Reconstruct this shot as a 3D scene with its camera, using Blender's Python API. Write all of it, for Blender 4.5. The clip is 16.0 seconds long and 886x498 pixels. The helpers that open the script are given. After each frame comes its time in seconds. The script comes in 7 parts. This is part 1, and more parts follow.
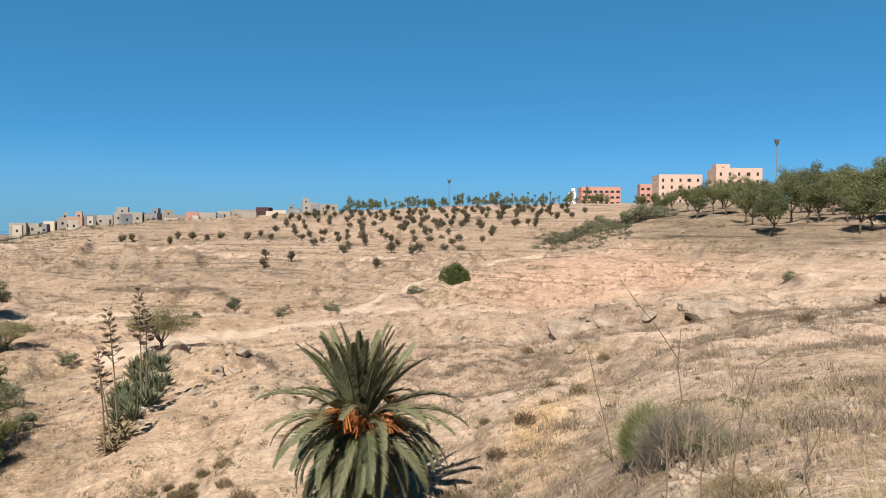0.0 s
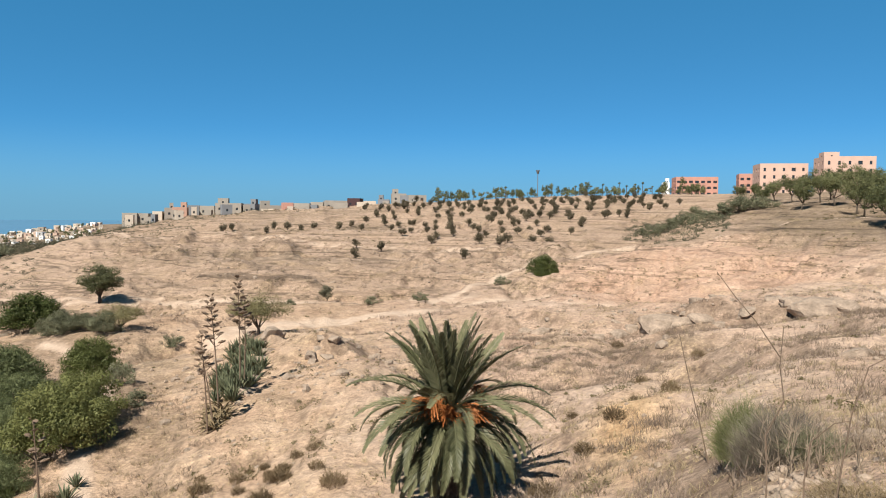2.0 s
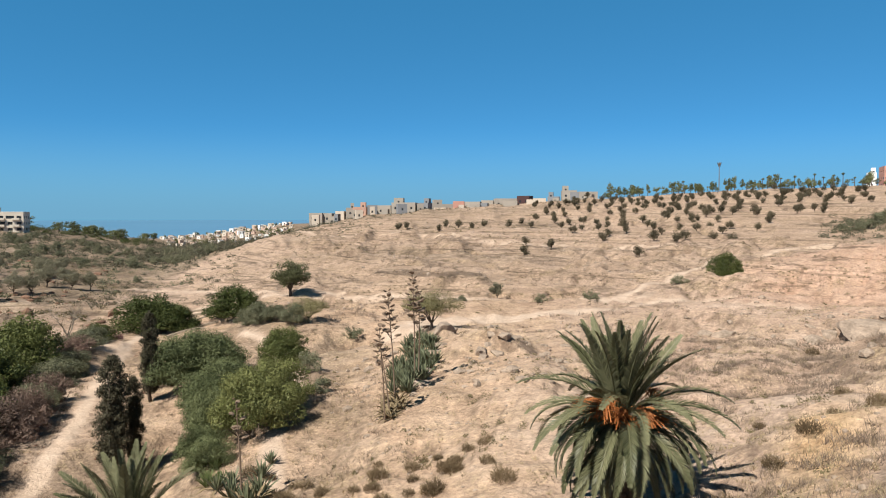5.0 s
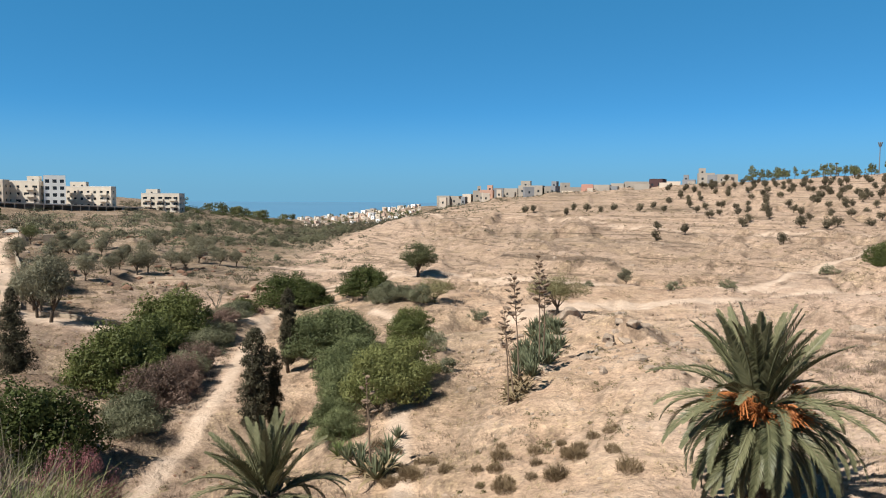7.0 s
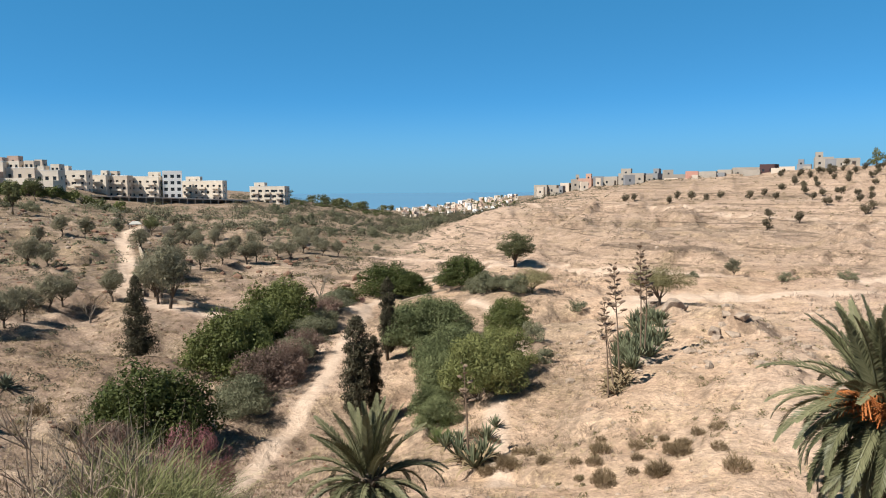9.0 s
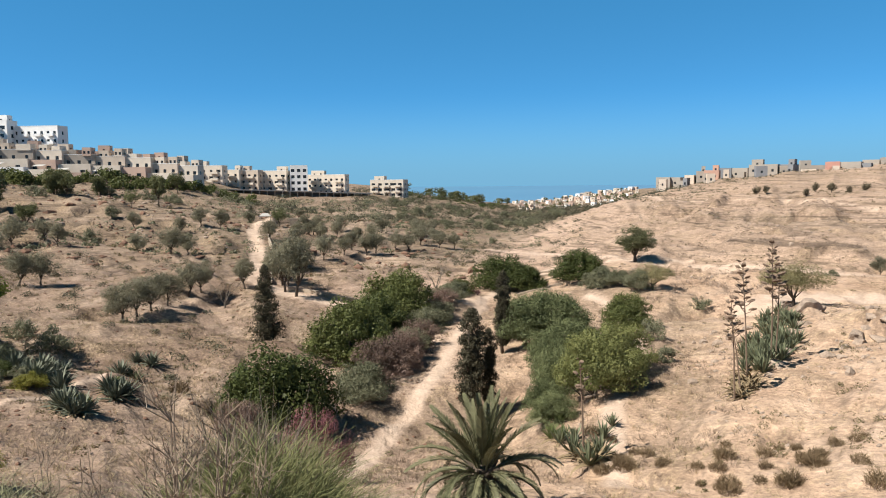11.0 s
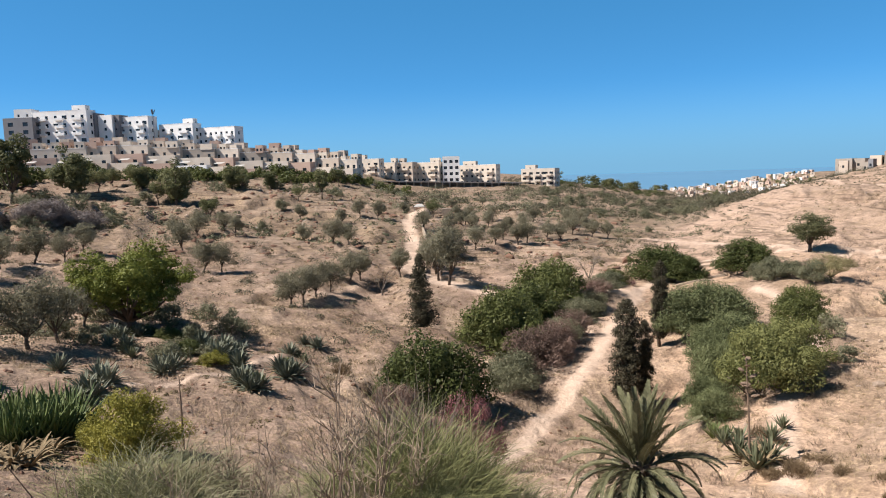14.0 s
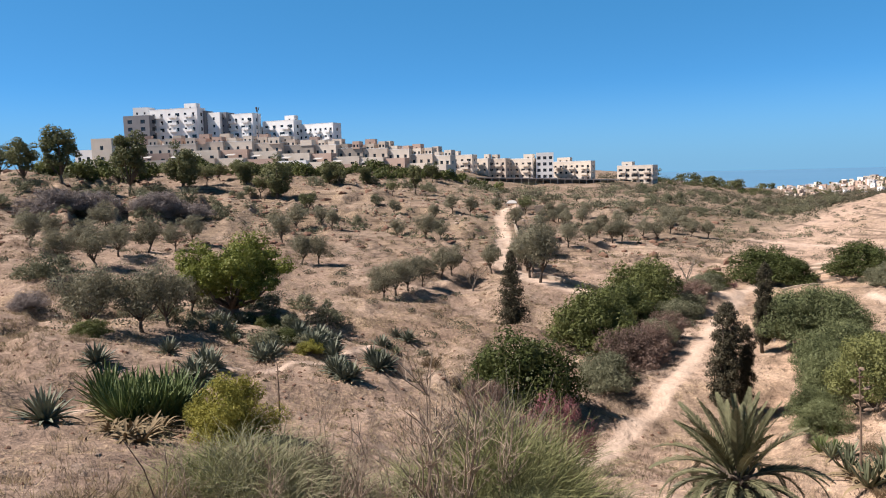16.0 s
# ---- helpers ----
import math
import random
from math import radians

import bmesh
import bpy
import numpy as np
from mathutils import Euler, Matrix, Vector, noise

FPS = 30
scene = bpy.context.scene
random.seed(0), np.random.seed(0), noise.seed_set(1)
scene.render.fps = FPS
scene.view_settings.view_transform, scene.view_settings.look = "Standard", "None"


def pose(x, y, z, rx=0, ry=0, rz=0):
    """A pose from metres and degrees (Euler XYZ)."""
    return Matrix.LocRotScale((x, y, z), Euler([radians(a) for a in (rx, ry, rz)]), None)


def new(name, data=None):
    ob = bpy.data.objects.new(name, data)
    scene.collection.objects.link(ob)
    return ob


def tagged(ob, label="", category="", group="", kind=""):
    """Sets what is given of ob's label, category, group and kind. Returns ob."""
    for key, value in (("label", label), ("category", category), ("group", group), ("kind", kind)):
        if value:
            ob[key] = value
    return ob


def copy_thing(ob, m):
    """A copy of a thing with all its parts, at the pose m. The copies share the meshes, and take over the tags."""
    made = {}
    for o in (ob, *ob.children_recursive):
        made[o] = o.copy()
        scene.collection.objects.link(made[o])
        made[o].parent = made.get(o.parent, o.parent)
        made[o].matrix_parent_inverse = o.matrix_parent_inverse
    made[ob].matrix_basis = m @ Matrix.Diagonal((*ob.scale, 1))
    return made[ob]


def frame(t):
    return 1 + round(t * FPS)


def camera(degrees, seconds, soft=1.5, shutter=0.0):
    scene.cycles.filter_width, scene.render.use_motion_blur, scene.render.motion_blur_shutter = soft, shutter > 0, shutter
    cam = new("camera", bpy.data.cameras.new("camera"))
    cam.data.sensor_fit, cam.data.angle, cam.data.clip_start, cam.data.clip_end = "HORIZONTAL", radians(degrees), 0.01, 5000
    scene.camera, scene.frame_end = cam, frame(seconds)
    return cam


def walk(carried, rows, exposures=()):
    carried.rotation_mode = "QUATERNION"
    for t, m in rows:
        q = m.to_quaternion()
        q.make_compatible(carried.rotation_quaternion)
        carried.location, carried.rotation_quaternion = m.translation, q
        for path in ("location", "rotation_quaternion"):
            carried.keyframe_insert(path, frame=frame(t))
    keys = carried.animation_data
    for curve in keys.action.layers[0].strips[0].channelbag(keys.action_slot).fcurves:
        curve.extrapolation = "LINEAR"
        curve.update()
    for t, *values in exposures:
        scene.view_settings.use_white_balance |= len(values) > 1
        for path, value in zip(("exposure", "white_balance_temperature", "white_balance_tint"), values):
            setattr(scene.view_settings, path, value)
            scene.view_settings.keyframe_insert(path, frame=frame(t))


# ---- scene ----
# ---- camera and walk ----
# The filmer stands on the brink of a dry valley and turns to the left; the eye swings on a short arc.
cam = camera(64.66, 16.0, soft=1.05)
EYE = 20.0
ARM = 0.15
ROWS = [
    (0.0, 0.00, -1.60, -0.35),
    (0.5, 1.75, -1.14, -0.71),
    (1.0, 3.03, -1.35, -0.78),
    (1.5, 5.45, -1.88, -0.77),
    (2.0, 7.17, -2.40, -0.55),
    (2.5, 9.74, -2.96, -0.54),
    (3.0, 12.21, -3.03, -0.50),
    (3.5, 14.86, -3.05, -0.54),
    (4.0, 17.78, -3.15, -0.56),
    (4.2, 18.40, -3.06, -0.29),
    (6.3, 28.15, -3.30, -0.47),
    (6.5, 29.61, -3.74, -0.34),
    (7.0, 31.28, -4.08, -0.32),
    (7.5, 33.07, -4.44, -0.02),
    (8.0, 35.53, -4.56, -0.07),
    (8.5, 36.87, -4.65, 0.12),
    (9.0, 39.16, -4.89, 0.41),
    (9.5, 41.73, -5.16, 0.66),
    (9.7, 42.73, -5.21, 0.94),
    (11.8, 50.84, -5.77, 0.53),
    (12.0, 51.22, -5.96, 0.79),
    (12.5, 53.91, -6.01, 1.04),
    (13.0, 56.29, -6.04, 1.25),
    (13.5, 58.57, -5.96, 1.58),
    (14.0, 60.88, -5.98, 1.87),
    (14.5, 63.21, -5.91, 2.15),
    (15.0, 65.24, -5.81, 1.92),
    (15.5, 66.79, -5.87, 1.76),
    (16.0, 68.43, -6.07, 1.52),
]
walk(cam, [(t, pose(-ARM * math.sin(radians(yaw)), ARM * math.cos(radians(yaw)), EYE, 90 + pitch, roll, yaw))
           for t, yaw, pitch, roll in ROWS], exposures=[(0.0, 0.85, 6520, 6), (4.0, 0.82, 6480, 6), (6.5, 0.83, 6350, 6), (7.5, 0.91, 6360, 6), (9.5, 0.98, 6390, 7), (12.0, 1.04, 6450, 9), (16.0, 1.08, 6450, 16)])

# ---- light ----
SUN_BEARING, SUN_HEIGHT = 160.0, 50.0
world = bpy.data.worlds.new("sky")
scene.world = world
world.use_nodes = True
wn = world.node_tree
sky = wn.nodes.new("ShaderNodeTexSky")
sky.sky_type = "NISHITA"
sky.sun_disc = False
sky.sun_elevation = radians(SUN_HEIGHT)
sky.sun_rotation = radians(-SUN_BEARING)
sky.altitude = 100
sky.air_density, sky.dust_density, sky.ozone_density = 0.42, 0.0, 3.0
tint = wn.nodes.new("ShaderNodeMix")
tint.data_type, tint.blend_type = "RGBA", "MULTIPLY"
tint.inputs[0].default_value = 1.0
tint.inputs[7].default_value = (0.55, 1.0, 1.15, 1)
wn.links.new(sky.outputs[0], tint.inputs[6])
even = wn.nodes.new("ShaderNodeMix")
even.data_type = "RGBA"
even.inputs[0].default_value = 0.5
even.inputs[7].default_value = (0.27, 2.02, 3.98, 1)
wn.links.new(tint.outputs[2], even.inputs[6])
# a thin belt of sea haze lies along the horizon
belt = wn.nodes.new("ShaderNodeMapRange")
belt.interpolation_type = "SMOOTHSTEP"
for key, value in (("From Min", -0.006), ("From Max", 0.13), ("To Min", 1.0), ("To Max", 0.0)):
    belt.inputs[key].default_value = value
hazy = wn.nodes.new("ShaderNodeMix")
hazy.data_type = "RGBA"
hazy.inputs[7].default_value = (1.28, 2.95, 4.4, 1)
wn.links.new(even.outputs[2], hazy.inputs[6])
wn.links.new(belt.outputs[0], hazy.inputs[0])
# above the camera's view the sky is darkened towards the zenith, to deepen shadows
up = wn.nodes.new("ShaderNodeSeparateXYZ")
wn.links.new(wn.nodes.new("ShaderNodeTexCoord").outputs["Generated"], up.inputs[0])
fall = wn.nodes.new("ShaderNodeMapRange")
fall.interpolation_type = "SMOOTHSTEP"
for key, value in (("From Min", 0.32), ("From Max", 0.85), ("To Min", 1.0), ("To Max", 0.15)):
    fall.inputs[key].default_value = value
wn.links.new(up.outputs[2], fall.inputs["Value"])
wn.links.new(up.outputs[2], belt.inputs["Value"])
deep = wn.nodes.new("ShaderNodeVectorMath")
deep.operation = "SCALE"
wn.links.new(hazy.outputs[2], deep.inputs[0])
wn.links.new(fall.outputs[0], deep.inputs["Scale"])
wn.links.new(deep.outputs[0], wn.nodes["Background"].inputs[0])
wn.nodes["Background"].inputs[1].default_value = 0.078
sun_data = bpy.data.lights.new("sun", "SUN")
sun_data.energy, sun_data.angle, sun_data.color = 5.0, radians(0.53), (1.0, 0.94, 0.86)
sun = new("sun", sun_data)
sun.matrix_world = pose(0, 0, 100, 90 - SUN_HEIGHT, 0, 180 + SUN_BEARING)

# ---- materials ----
class Nodes:
    """A small builder for one node material."""

    def __init__(self, name, rough=0.85, spec=0.25):
        self.mat = bpy.data.materials.new(name)
        self.mat.use_nodes = True
        self.tree = self.mat.node_tree
        self.bsdf = self.tree.nodes["Principled BSDF"]
        self.bsdf.inputs["Roughness"].default_value = rough
        self.bsdf.inputs["Specular IOR Level"].default_value = spec
        self.coords = self.add("ShaderNodeTexCoord").outputs["Object"]

    def add(self, kind, **inputs):
        node = self.tree.nodes.new(kind)
        for key, value in inputs.items():
            self.put(node.inputs[key.replace("_", " ")], value)
        return node

    def put(self, socket, value):
        if isinstance(value, bpy.types.NodeSocket):
            self.tree.links.new(value, socket)
        else:
            socket.default_value = value

    def noise(self, scale, detail=4.0, rough=0.55, stretch=None):
        vec = self.coords
        if stretch:
            m = self.add("ShaderNodeMapping")
            m.inputs["Scale"].default_value = stretch
            self.put(m.inputs["Vector"], vec)
            vec = m.outputs[0]
        n = self.add("ShaderNodeTexNoise", Vector=vec, Scale=scale, Detail=detail, Roughness=rough)
        return n.outputs["Fac"]

    def ramp(self, fac, *stops):
        n = self.add("ShaderNodeValToRGB", Fac=fac)
        e = n.color_ramp.elements
        while len(e) < len(stops):
            e.new(0.5)
        for s, (p, c) in zip(e, stops):
            s.position = p
            s.color = (*c, 1) if len(c) == 3 else c
        return n.outputs[0]

    def level(self, fac, lo, hi, a=0.0, b=1.0):
        n = self.add("ShaderNodeMapRange", Value=fac)
        for key, value in (("From Min", lo), ("From Max", hi), ("To Min", a), ("To Max", b)):
            n.inputs[key].default_value = value
        return n.outputs[0]

    def mix(self, fac, a, b, mode="MIX"):
        n = self.tree.nodes.new("ShaderNodeMix")
        n.data_type, n.blend_type = "RGBA", mode
        self.put(n.inputs[0], fac)
        for s, value in ((n.inputs[6], a), (n.inputs[7], b)):
            self.put(s, (*value, 1) if isinstance(value, tuple) and len(value) == 3 else value)
        return n.outputs[2]

    def math(self, op, a, b):
        n = self.tree.nodes.new("ShaderNodeMath")
        n.operation = op
        self.put(n.inputs[0], a)
        self.put(n.inputs[1], b)
        return n.outputs[0]

    def attr(self, name):
        n = self.add("ShaderNodeAttribute")
        n.attribute_name = name
        return n.outputs["Fac"]

    def colour(self, c):
        self.put(self.bsdf.inputs["Base Color"], c)
        return self

    def bump(self, height, strength=0.4, distance=0.02):
        n = self.add("ShaderNodeBump", Height=height)
        n.inputs["Strength"].default_value = strength
        n.inputs["Distance"].default_value = distance
        self.put(self.bsdf.inputs["Normal"], n.outputs[0])
        return self


def leaf_material(name, dark, light, rough=0.55, through_light=0.25):
    """Foliage whose leaves differ one from another and tree from tree."""
    m = Nodes(name, rough, 0.12)
    per_leaf = m.add("ShaderNodeNewGeometry").outputs["Random Per Island"]
    per_tree = m.add("ShaderNodeObjectInfo").outputs["Random"]
    patch = m.noise(0.9, 2.0)
    f = m.math("ADD", m.math("MULTIPLY", per_leaf, 0.2), m.math("MULTIPLY", per_tree, 0.3))
    f = m.math("ADD", f, m.math("MULTIPLY", patch, 0.45))
    c = m.ramp(f, (0.12, dark), (0.8, light))
    m.colour(c)
    t = m.add("ShaderNodeBsdfTranslucent", Color=c)
    mixer = m.add("ShaderNodeMixShader")
    mixer.inputs[0].default_value = through_light
    m.put(mixer.inputs[1], m.bsdf.outputs[0])
    m.put(mixer.inputs[2], t.outputs[0])
    m.put(m.tree.nodes["Material Output"].inputs["Surface"], mixer.outputs[0])
    return m.mat


def plain_material(name, c, rough=0.85, var=0.25, scale=2.0, fine=30.0, bump=0.3, distance=0.01, metal=0.0):
    """Paint, plaster, bark or metal with two scales of wear."""
    m = Nodes(name, rough)
    big, small = m.noise(scale, 5.0), m.noise(fine, 3.0)
    f = m.math("ADD", m.math("MULTIPLY", big, 0.6), m.math("MULTIPLY", small, 0.4))
    lo, hi = tuple(v * (1 - var) for v in c), tuple(min(1, v * (1 + var)) for v in c)
    m.colour(m.ramp(f, (0.3, lo), (0.7, hi)))
    m.bsdf.inputs["Metallic"].default_value = metal
    m.bump(small, bump, distance)
    return m.mat


OLIVE_LEAF = leaf_material("olive_leaf", (0.078, 0.074, 0.046), (0.285, 0.262, 0.178), 0.6, 0.35)
GROVE_LEAF = leaf_material("grove_leaf", (0.046, 0.057, 0.024), (0.225, 0.222, 0.105), 0.55, 0.35)
BUSH_LEAF = leaf_material("bush_leaf", (0.026, 0.040, 0.012), (0.142, 0.152, 0.052), 0.5, 0.3)
LIME_LEAF = leaf_material("lime_leaf", (0.056, 0.072, 0.022), (0.218, 0.214, 0.080))
YELLOW_LEAF = leaf_material("yellow_leaf", (0.094, 0.100, 0.018), (0.300, 0.270, 0.058))
CYPRESS_LEAF = leaf_material("cypress_leaf", (0.024, 0.023, 0.014), (0.092, 0.080, 0.050), 0.7, 0.1)
GREY_LEAF = leaf_material("grey_leaf", (0.076, 0.084, 0.048), (0.242, 0.230, 0.145))
RED_LEAF = leaf_material("red_leaf", (0.085, 0.066, 0.052), (0.275, 0.178, 0.142))
PINK_FLOWER = leaf_material("pink_flower", (0.115, 0.050, 0.052), (0.360, 0.165, 0.170))
PALM_LEAF = leaf_material("palm_leaf", (0.027, 0.033, 0.013), (0.205, 0.196, 0.112), 0.4, 0.1)
DRY_LEAF = leaf_material("dry_leaf", (0.108, 0.076, 0.043), (0.302, 0.230, 0.137), 0.8, 0.15)
SCRUB_LEAF = leaf_material("scrub_leaf", (0.055, 0.048, 0.026), (0.205, 0.168, 0.090), 0.8)
AGAVE_LEAF = leaf_material("agave_leaf", (0.042, 0.053, 0.032), (0.172, 0.178, 0.104), 0.5, 0.05)
AGAVE_DARK = leaf_material("agave_dark_leaf", (0.046, 0.056, 0.042), (0.225, 0.232, 0.165), 0.5, 0.05)
SPEAR_LEAF = leaf_material("spear_leaf", (0.038, 0.066, 0.026), (0.190, 0.222, 0.084), 0.45, 0.08)
FRUIT = leaf_material("date_fruit", (0.215, 0.066, 0.020), (0.470, 0.180, 0.060), 0.5, 0.1)
BARK = plain_material("bark", (0.094, 0.072, 0.054), 0.95, 0.4, 3.0, 25.0, 0.8, 0.03)
GREY_BARK = plain_material("grey_bark", (0.173, 0.144, 0.115), 0.95, 0.35, 3.0, 25.0, 0.6, 0.02)
TWIG = plain_material("dry_twig", (0.255, 0.195, 0.142), 0.9, 0.3, 3.0, 40.0)
STALK = plain_material("brown_stalk", (0.150, 0.105, 0.074), 0.9, 0.3, 3.0, 40.0)
ROCK = plain_material("pale_rock", (0.262, 0.200, 0.153), 0.95, 0.5, 1.6, 9.0, 0.9, 0.06)
RED_ROCK = plain_material("red_rock", (0.158, 0.090, 0.061), 0.95, 0.35, 1.2, 14.0, 0.9, 0.06)

# ---- the lie of the land ----
# Sections of the valley: along a bearing (degrees to the left of straight ahead) the distance from the brink and
# the height below (-) or above the eye, in metres.
# Distances are chosen, and heights set from them, to fit the camera's view.
SECTIONS = {}


def section(bearing, *stations):
    SECTIONS[bearing] = stations


section(-60, (2, -1.8), (8, -2.3), (30, -3.2), (60, -3.2), (110, 0), (160, 4), (330, 12), (900, 14))
section(-45, (2, -1.8), (8, -2.6), (30, -3.9), (60, -4.4), (100, -1), (150, 3.2), (330, 12), (900, 14))
section(-30, (2, -1.9), (8.5, -2.9), (15, -3.6), (32, -4.5), (62, -4.8), (95, -2), (120, 0), (150, 3.1), (330, 13), (900, 15))
section(-20, (2, -1.9), (11, -4.0), (22, -5.0), (48, -6.1), (70, -6.2), (95, -3.5), (130, 0.2), (150, 0.6), (180, 3.6), (330, 13), (900, 15))
section(-10, (2, -1.9), (10, -4.6), (17, -6.5), (30, -7.1), (55, -7.5), (80, -8.4), (118, -3.4), (140, -5.0), (170, -3.2), (200, 0.2), (330, 12.5), (900, 15))
section(0, (2, -1.9), (10, -5), (22, -8.6), (36, -8.7), (60, -8.8), (90, -9.8), (160, -5.9), (220, 0.7), (330, 11.2), (900, 10))
section(14, (2, -1.9), (10, -5.4), (24, -9.4), (50, -10.2), (95, -11.7), (160, -8.4), (230, -2), (320, 6.5), (900, 2))
section(20, (2, -1.9), (10, -5.4), (24.5, -9.8), (45, -10.3), (98, -11.5), (155, -8.3), (230, -3.0), (320, 4.6), (900, -6))
section(25, (2, -1.9), (10, -5.4), (25, -10.1), (37, -10.3), (100, -11.2), (150, -8.2), (250, -2.2), (322, 1.9), (900, -10))
section(29, (2, -1.9), (10, -5.4), (25.5, -10.4), (45, -10.8), (105, -11.8), (160, -9.4), (250, -4.4), (325, -0.2), (700, -7), (900, -18))
section(33, (2, -1.9), (10, -5.4), (26, -10.7), (52, -11.2), (110, -12.3), (170, -10), (250, -4.6), (285, -6.4), (330, -8.6), (450, -10.5), (600, -9), (720, -4.5), (930, -24), (1300, -60))
section(36, (2, -1.9), (10, -5.4), (27, -11.2), (52, -12.3), (110, -12.8), (180, -11.3), (250, -7.9), (280, -9.9), (330, -12.6), (450, -14), (600, -13.6), (720, -9.8), (930, -25), (1300, -60))
section(39, (2, -1.9), (10, -5.4), (28, -11.8), (50, -13.5), (110, -13.2), (180, -12.5), (232, -12.4), (270, -14), (400, -16.6), (550, -17.6), (700, -16.5), (930, -26), (1300, -60))
section(43, (2, -1.9), (10, -5.4), (20, -9.7), (30, -12.6), (46, -15.3), (66, -14.3), (95, -13.9), (170, -15), (300, -16.3), (480, -17.2), (640, -20), (930, -27), (1300, -60))
section(46, (2, -1.9), (10, -5.4), (20, -9.7), (30, -12.8), (46, -15.3), (66, -14.3), (95, -13.8), (180, -14.2), (300, -13.4), (480, -12.3), (930, -24), (1300, -60))
section(49.5, (2, -1.9), (10, -5.4), (20, -9.8), (30, -13), (45, -15.3), (66, -14.5), (95, -13.7), (130, -13.2), (200, -12.5), (300, -10.4), (480, -8.3), (930, -20), (1300, -60))
section(52, (2, -1.9), (10, -5.4), (20, -9.8), (30, -13), (46, -15.2), (63, -14.6), (92, -13.7), (130, -12.8), (200, -12), (300, -9.2), (480, -5.5), (930, -12), (1300, -40))
section(55, (2, -1.9), (10, -5.4), (20, -9.8), (30, -13), (47, -15), (60, -14.8), (90, -13.6), (130, -12.2), (200, -11.3), (380, -5.2), (900, 0))
section(60, (2, -1.9), (10, -5.3), (25, -11.5), (47, -14.3), (60, -14.2), (90, -13.2), (130, -11.4), (200, -9.6), (320, -7.4), (342, -7.0), (353, -3), (900, 3))
section(65, (2, -1.9), (10, -5.2), (25, -11.4), (46, -13.6), (58, -13.5), (80, -12.8), (130, -10.6), (200, -7.6), (322, -6.0), (331, -5.8), (341, -1.5), (420, 4), (900, 8))
section(68, (2, -1.9), (10, -5.2), (25, -11.4), (41, -13.2), (56, -13.2), (75, -12.7), (120, -10.5), (235, -4.2), (250, 1.4), (420, 5), (900, 10))
section(85, (2, -1.9), (10, -4.8), (20, -8.6), (28, -9.9), (43, -11), (57, -11), (80, -9.7), (120, -8), (160, -6.4), (180, -4.6), (189, 0.7), (300, 6), (900, 15))
section(97, (2, -1.9), (8, -3.8), (15, -6.2), (24, -8.2), (34, -9), (50, -8.9), (70, -8.5), (100, -6.3), (126, -4.8), (139, 0), (300, 5), (900, 15))
section(115, (2, -1.8), (8, -3.2), (15, -4.6), (24, -6), (50, -6.5), (100, -4.3), (125, 0), (300, 5), (900, 15))
section(150, (2, -1.7), (10, -1.8), (60, -1.8), (300, 3), (900, 12))
section(240, (2, -1.7), (10, -1.7), (60, -1.7), (300, 3), (900, 12))

FINE = np.arange(-40.0, 108.0, 0.24)
COARSE = np.arange(108.0, 320.0, 4.0)
BEARINGS = np.concatenate([FINE, COARSE])
RANGES = np.exp(np.linspace(math.log(0.6), math.log(4850), 640))


def smooth(a, k, axis):
    w = np.hanning(2 * k + 3)[1:-1]
    w /= w.sum()
    pad = [(0, 0)] * a.ndim
    pad[axis] = (k, k)
    return np.apply_along_axis(lambda v: np.convolve(v, w, "valid"), axis, np.pad(a, pad, mode="edge"))


def lattice(ix, iy, seed):
    h = (ix * 374761393 + iy * 668265263 + seed * 974634371) & 0x7FFFFFFF
    h = ((h ^ (h >> 13)) * 1274126177) & 0x7FFFFFFF
    return ((h ^ (h >> 16)) & 0xFFFF) / 32767.5 - 1


def rough(x, y, size, seed=0, octaves=4, ridge=False):
    """Smooth noise over the plan, about -1 to 1, with features of the given size in metres."""
    total, amp, norm = np.zeros_like(x, dtype=float), 1.0, 0.0
    for o in range(octaves):
        u, v = x / size * 2 ** o + 31.7 * o, y / size * 2 ** o - 17.3 * o
        iu, iv = np.floor(u).astype(np.int64), np.floor(v).astype(np.int64)
        fu, fv = u - iu, v - iv
        fu, fv = fu * fu * (3 - 2 * fu), fv * fv * (3 - 2 * fv)
        n = ((lattice(iu, iv, seed + o) * (1 - fu) + lattice(iu + 1, iv, seed + o) * fu) * (1 - fv)
             + (lattice(iu, iv + 1, seed + o) * (1 - fu) + lattice(iu + 1, iv + 1, seed + o) * fu) * fv)
        total += amp * (1 - 2 * np.abs(n) if ridge else n)
        norm += amp
        amp *= 0.5
    return total / norm


def reach(x, y, *stations):
    """The distance of every place in the plan from a line of (bearing, distance) stations."""
    pts = [(-r * math.sin(radians(b)), r * math.cos(radians(b))) for b, r in stations]
    best = np.full_like(x, 1e9)
    for (px, py), (qx, qy) in zip(pts, pts[1:]):
        ex, ey = qx - px, qy - py
        t = np.clip(((x - px) * ex + (y - py) * ey) / (ex * ex + ey * ey), 0, 1)
        d = np.hypot(x - px - t * ex, y - py - t * ey)
        best = np.minimum(best, d)
    return best


def step(v, lo, hi):
    t = np.clip((v - lo) / (hi - lo), 0, 1)
    return t * t * (3 - 2 * t)


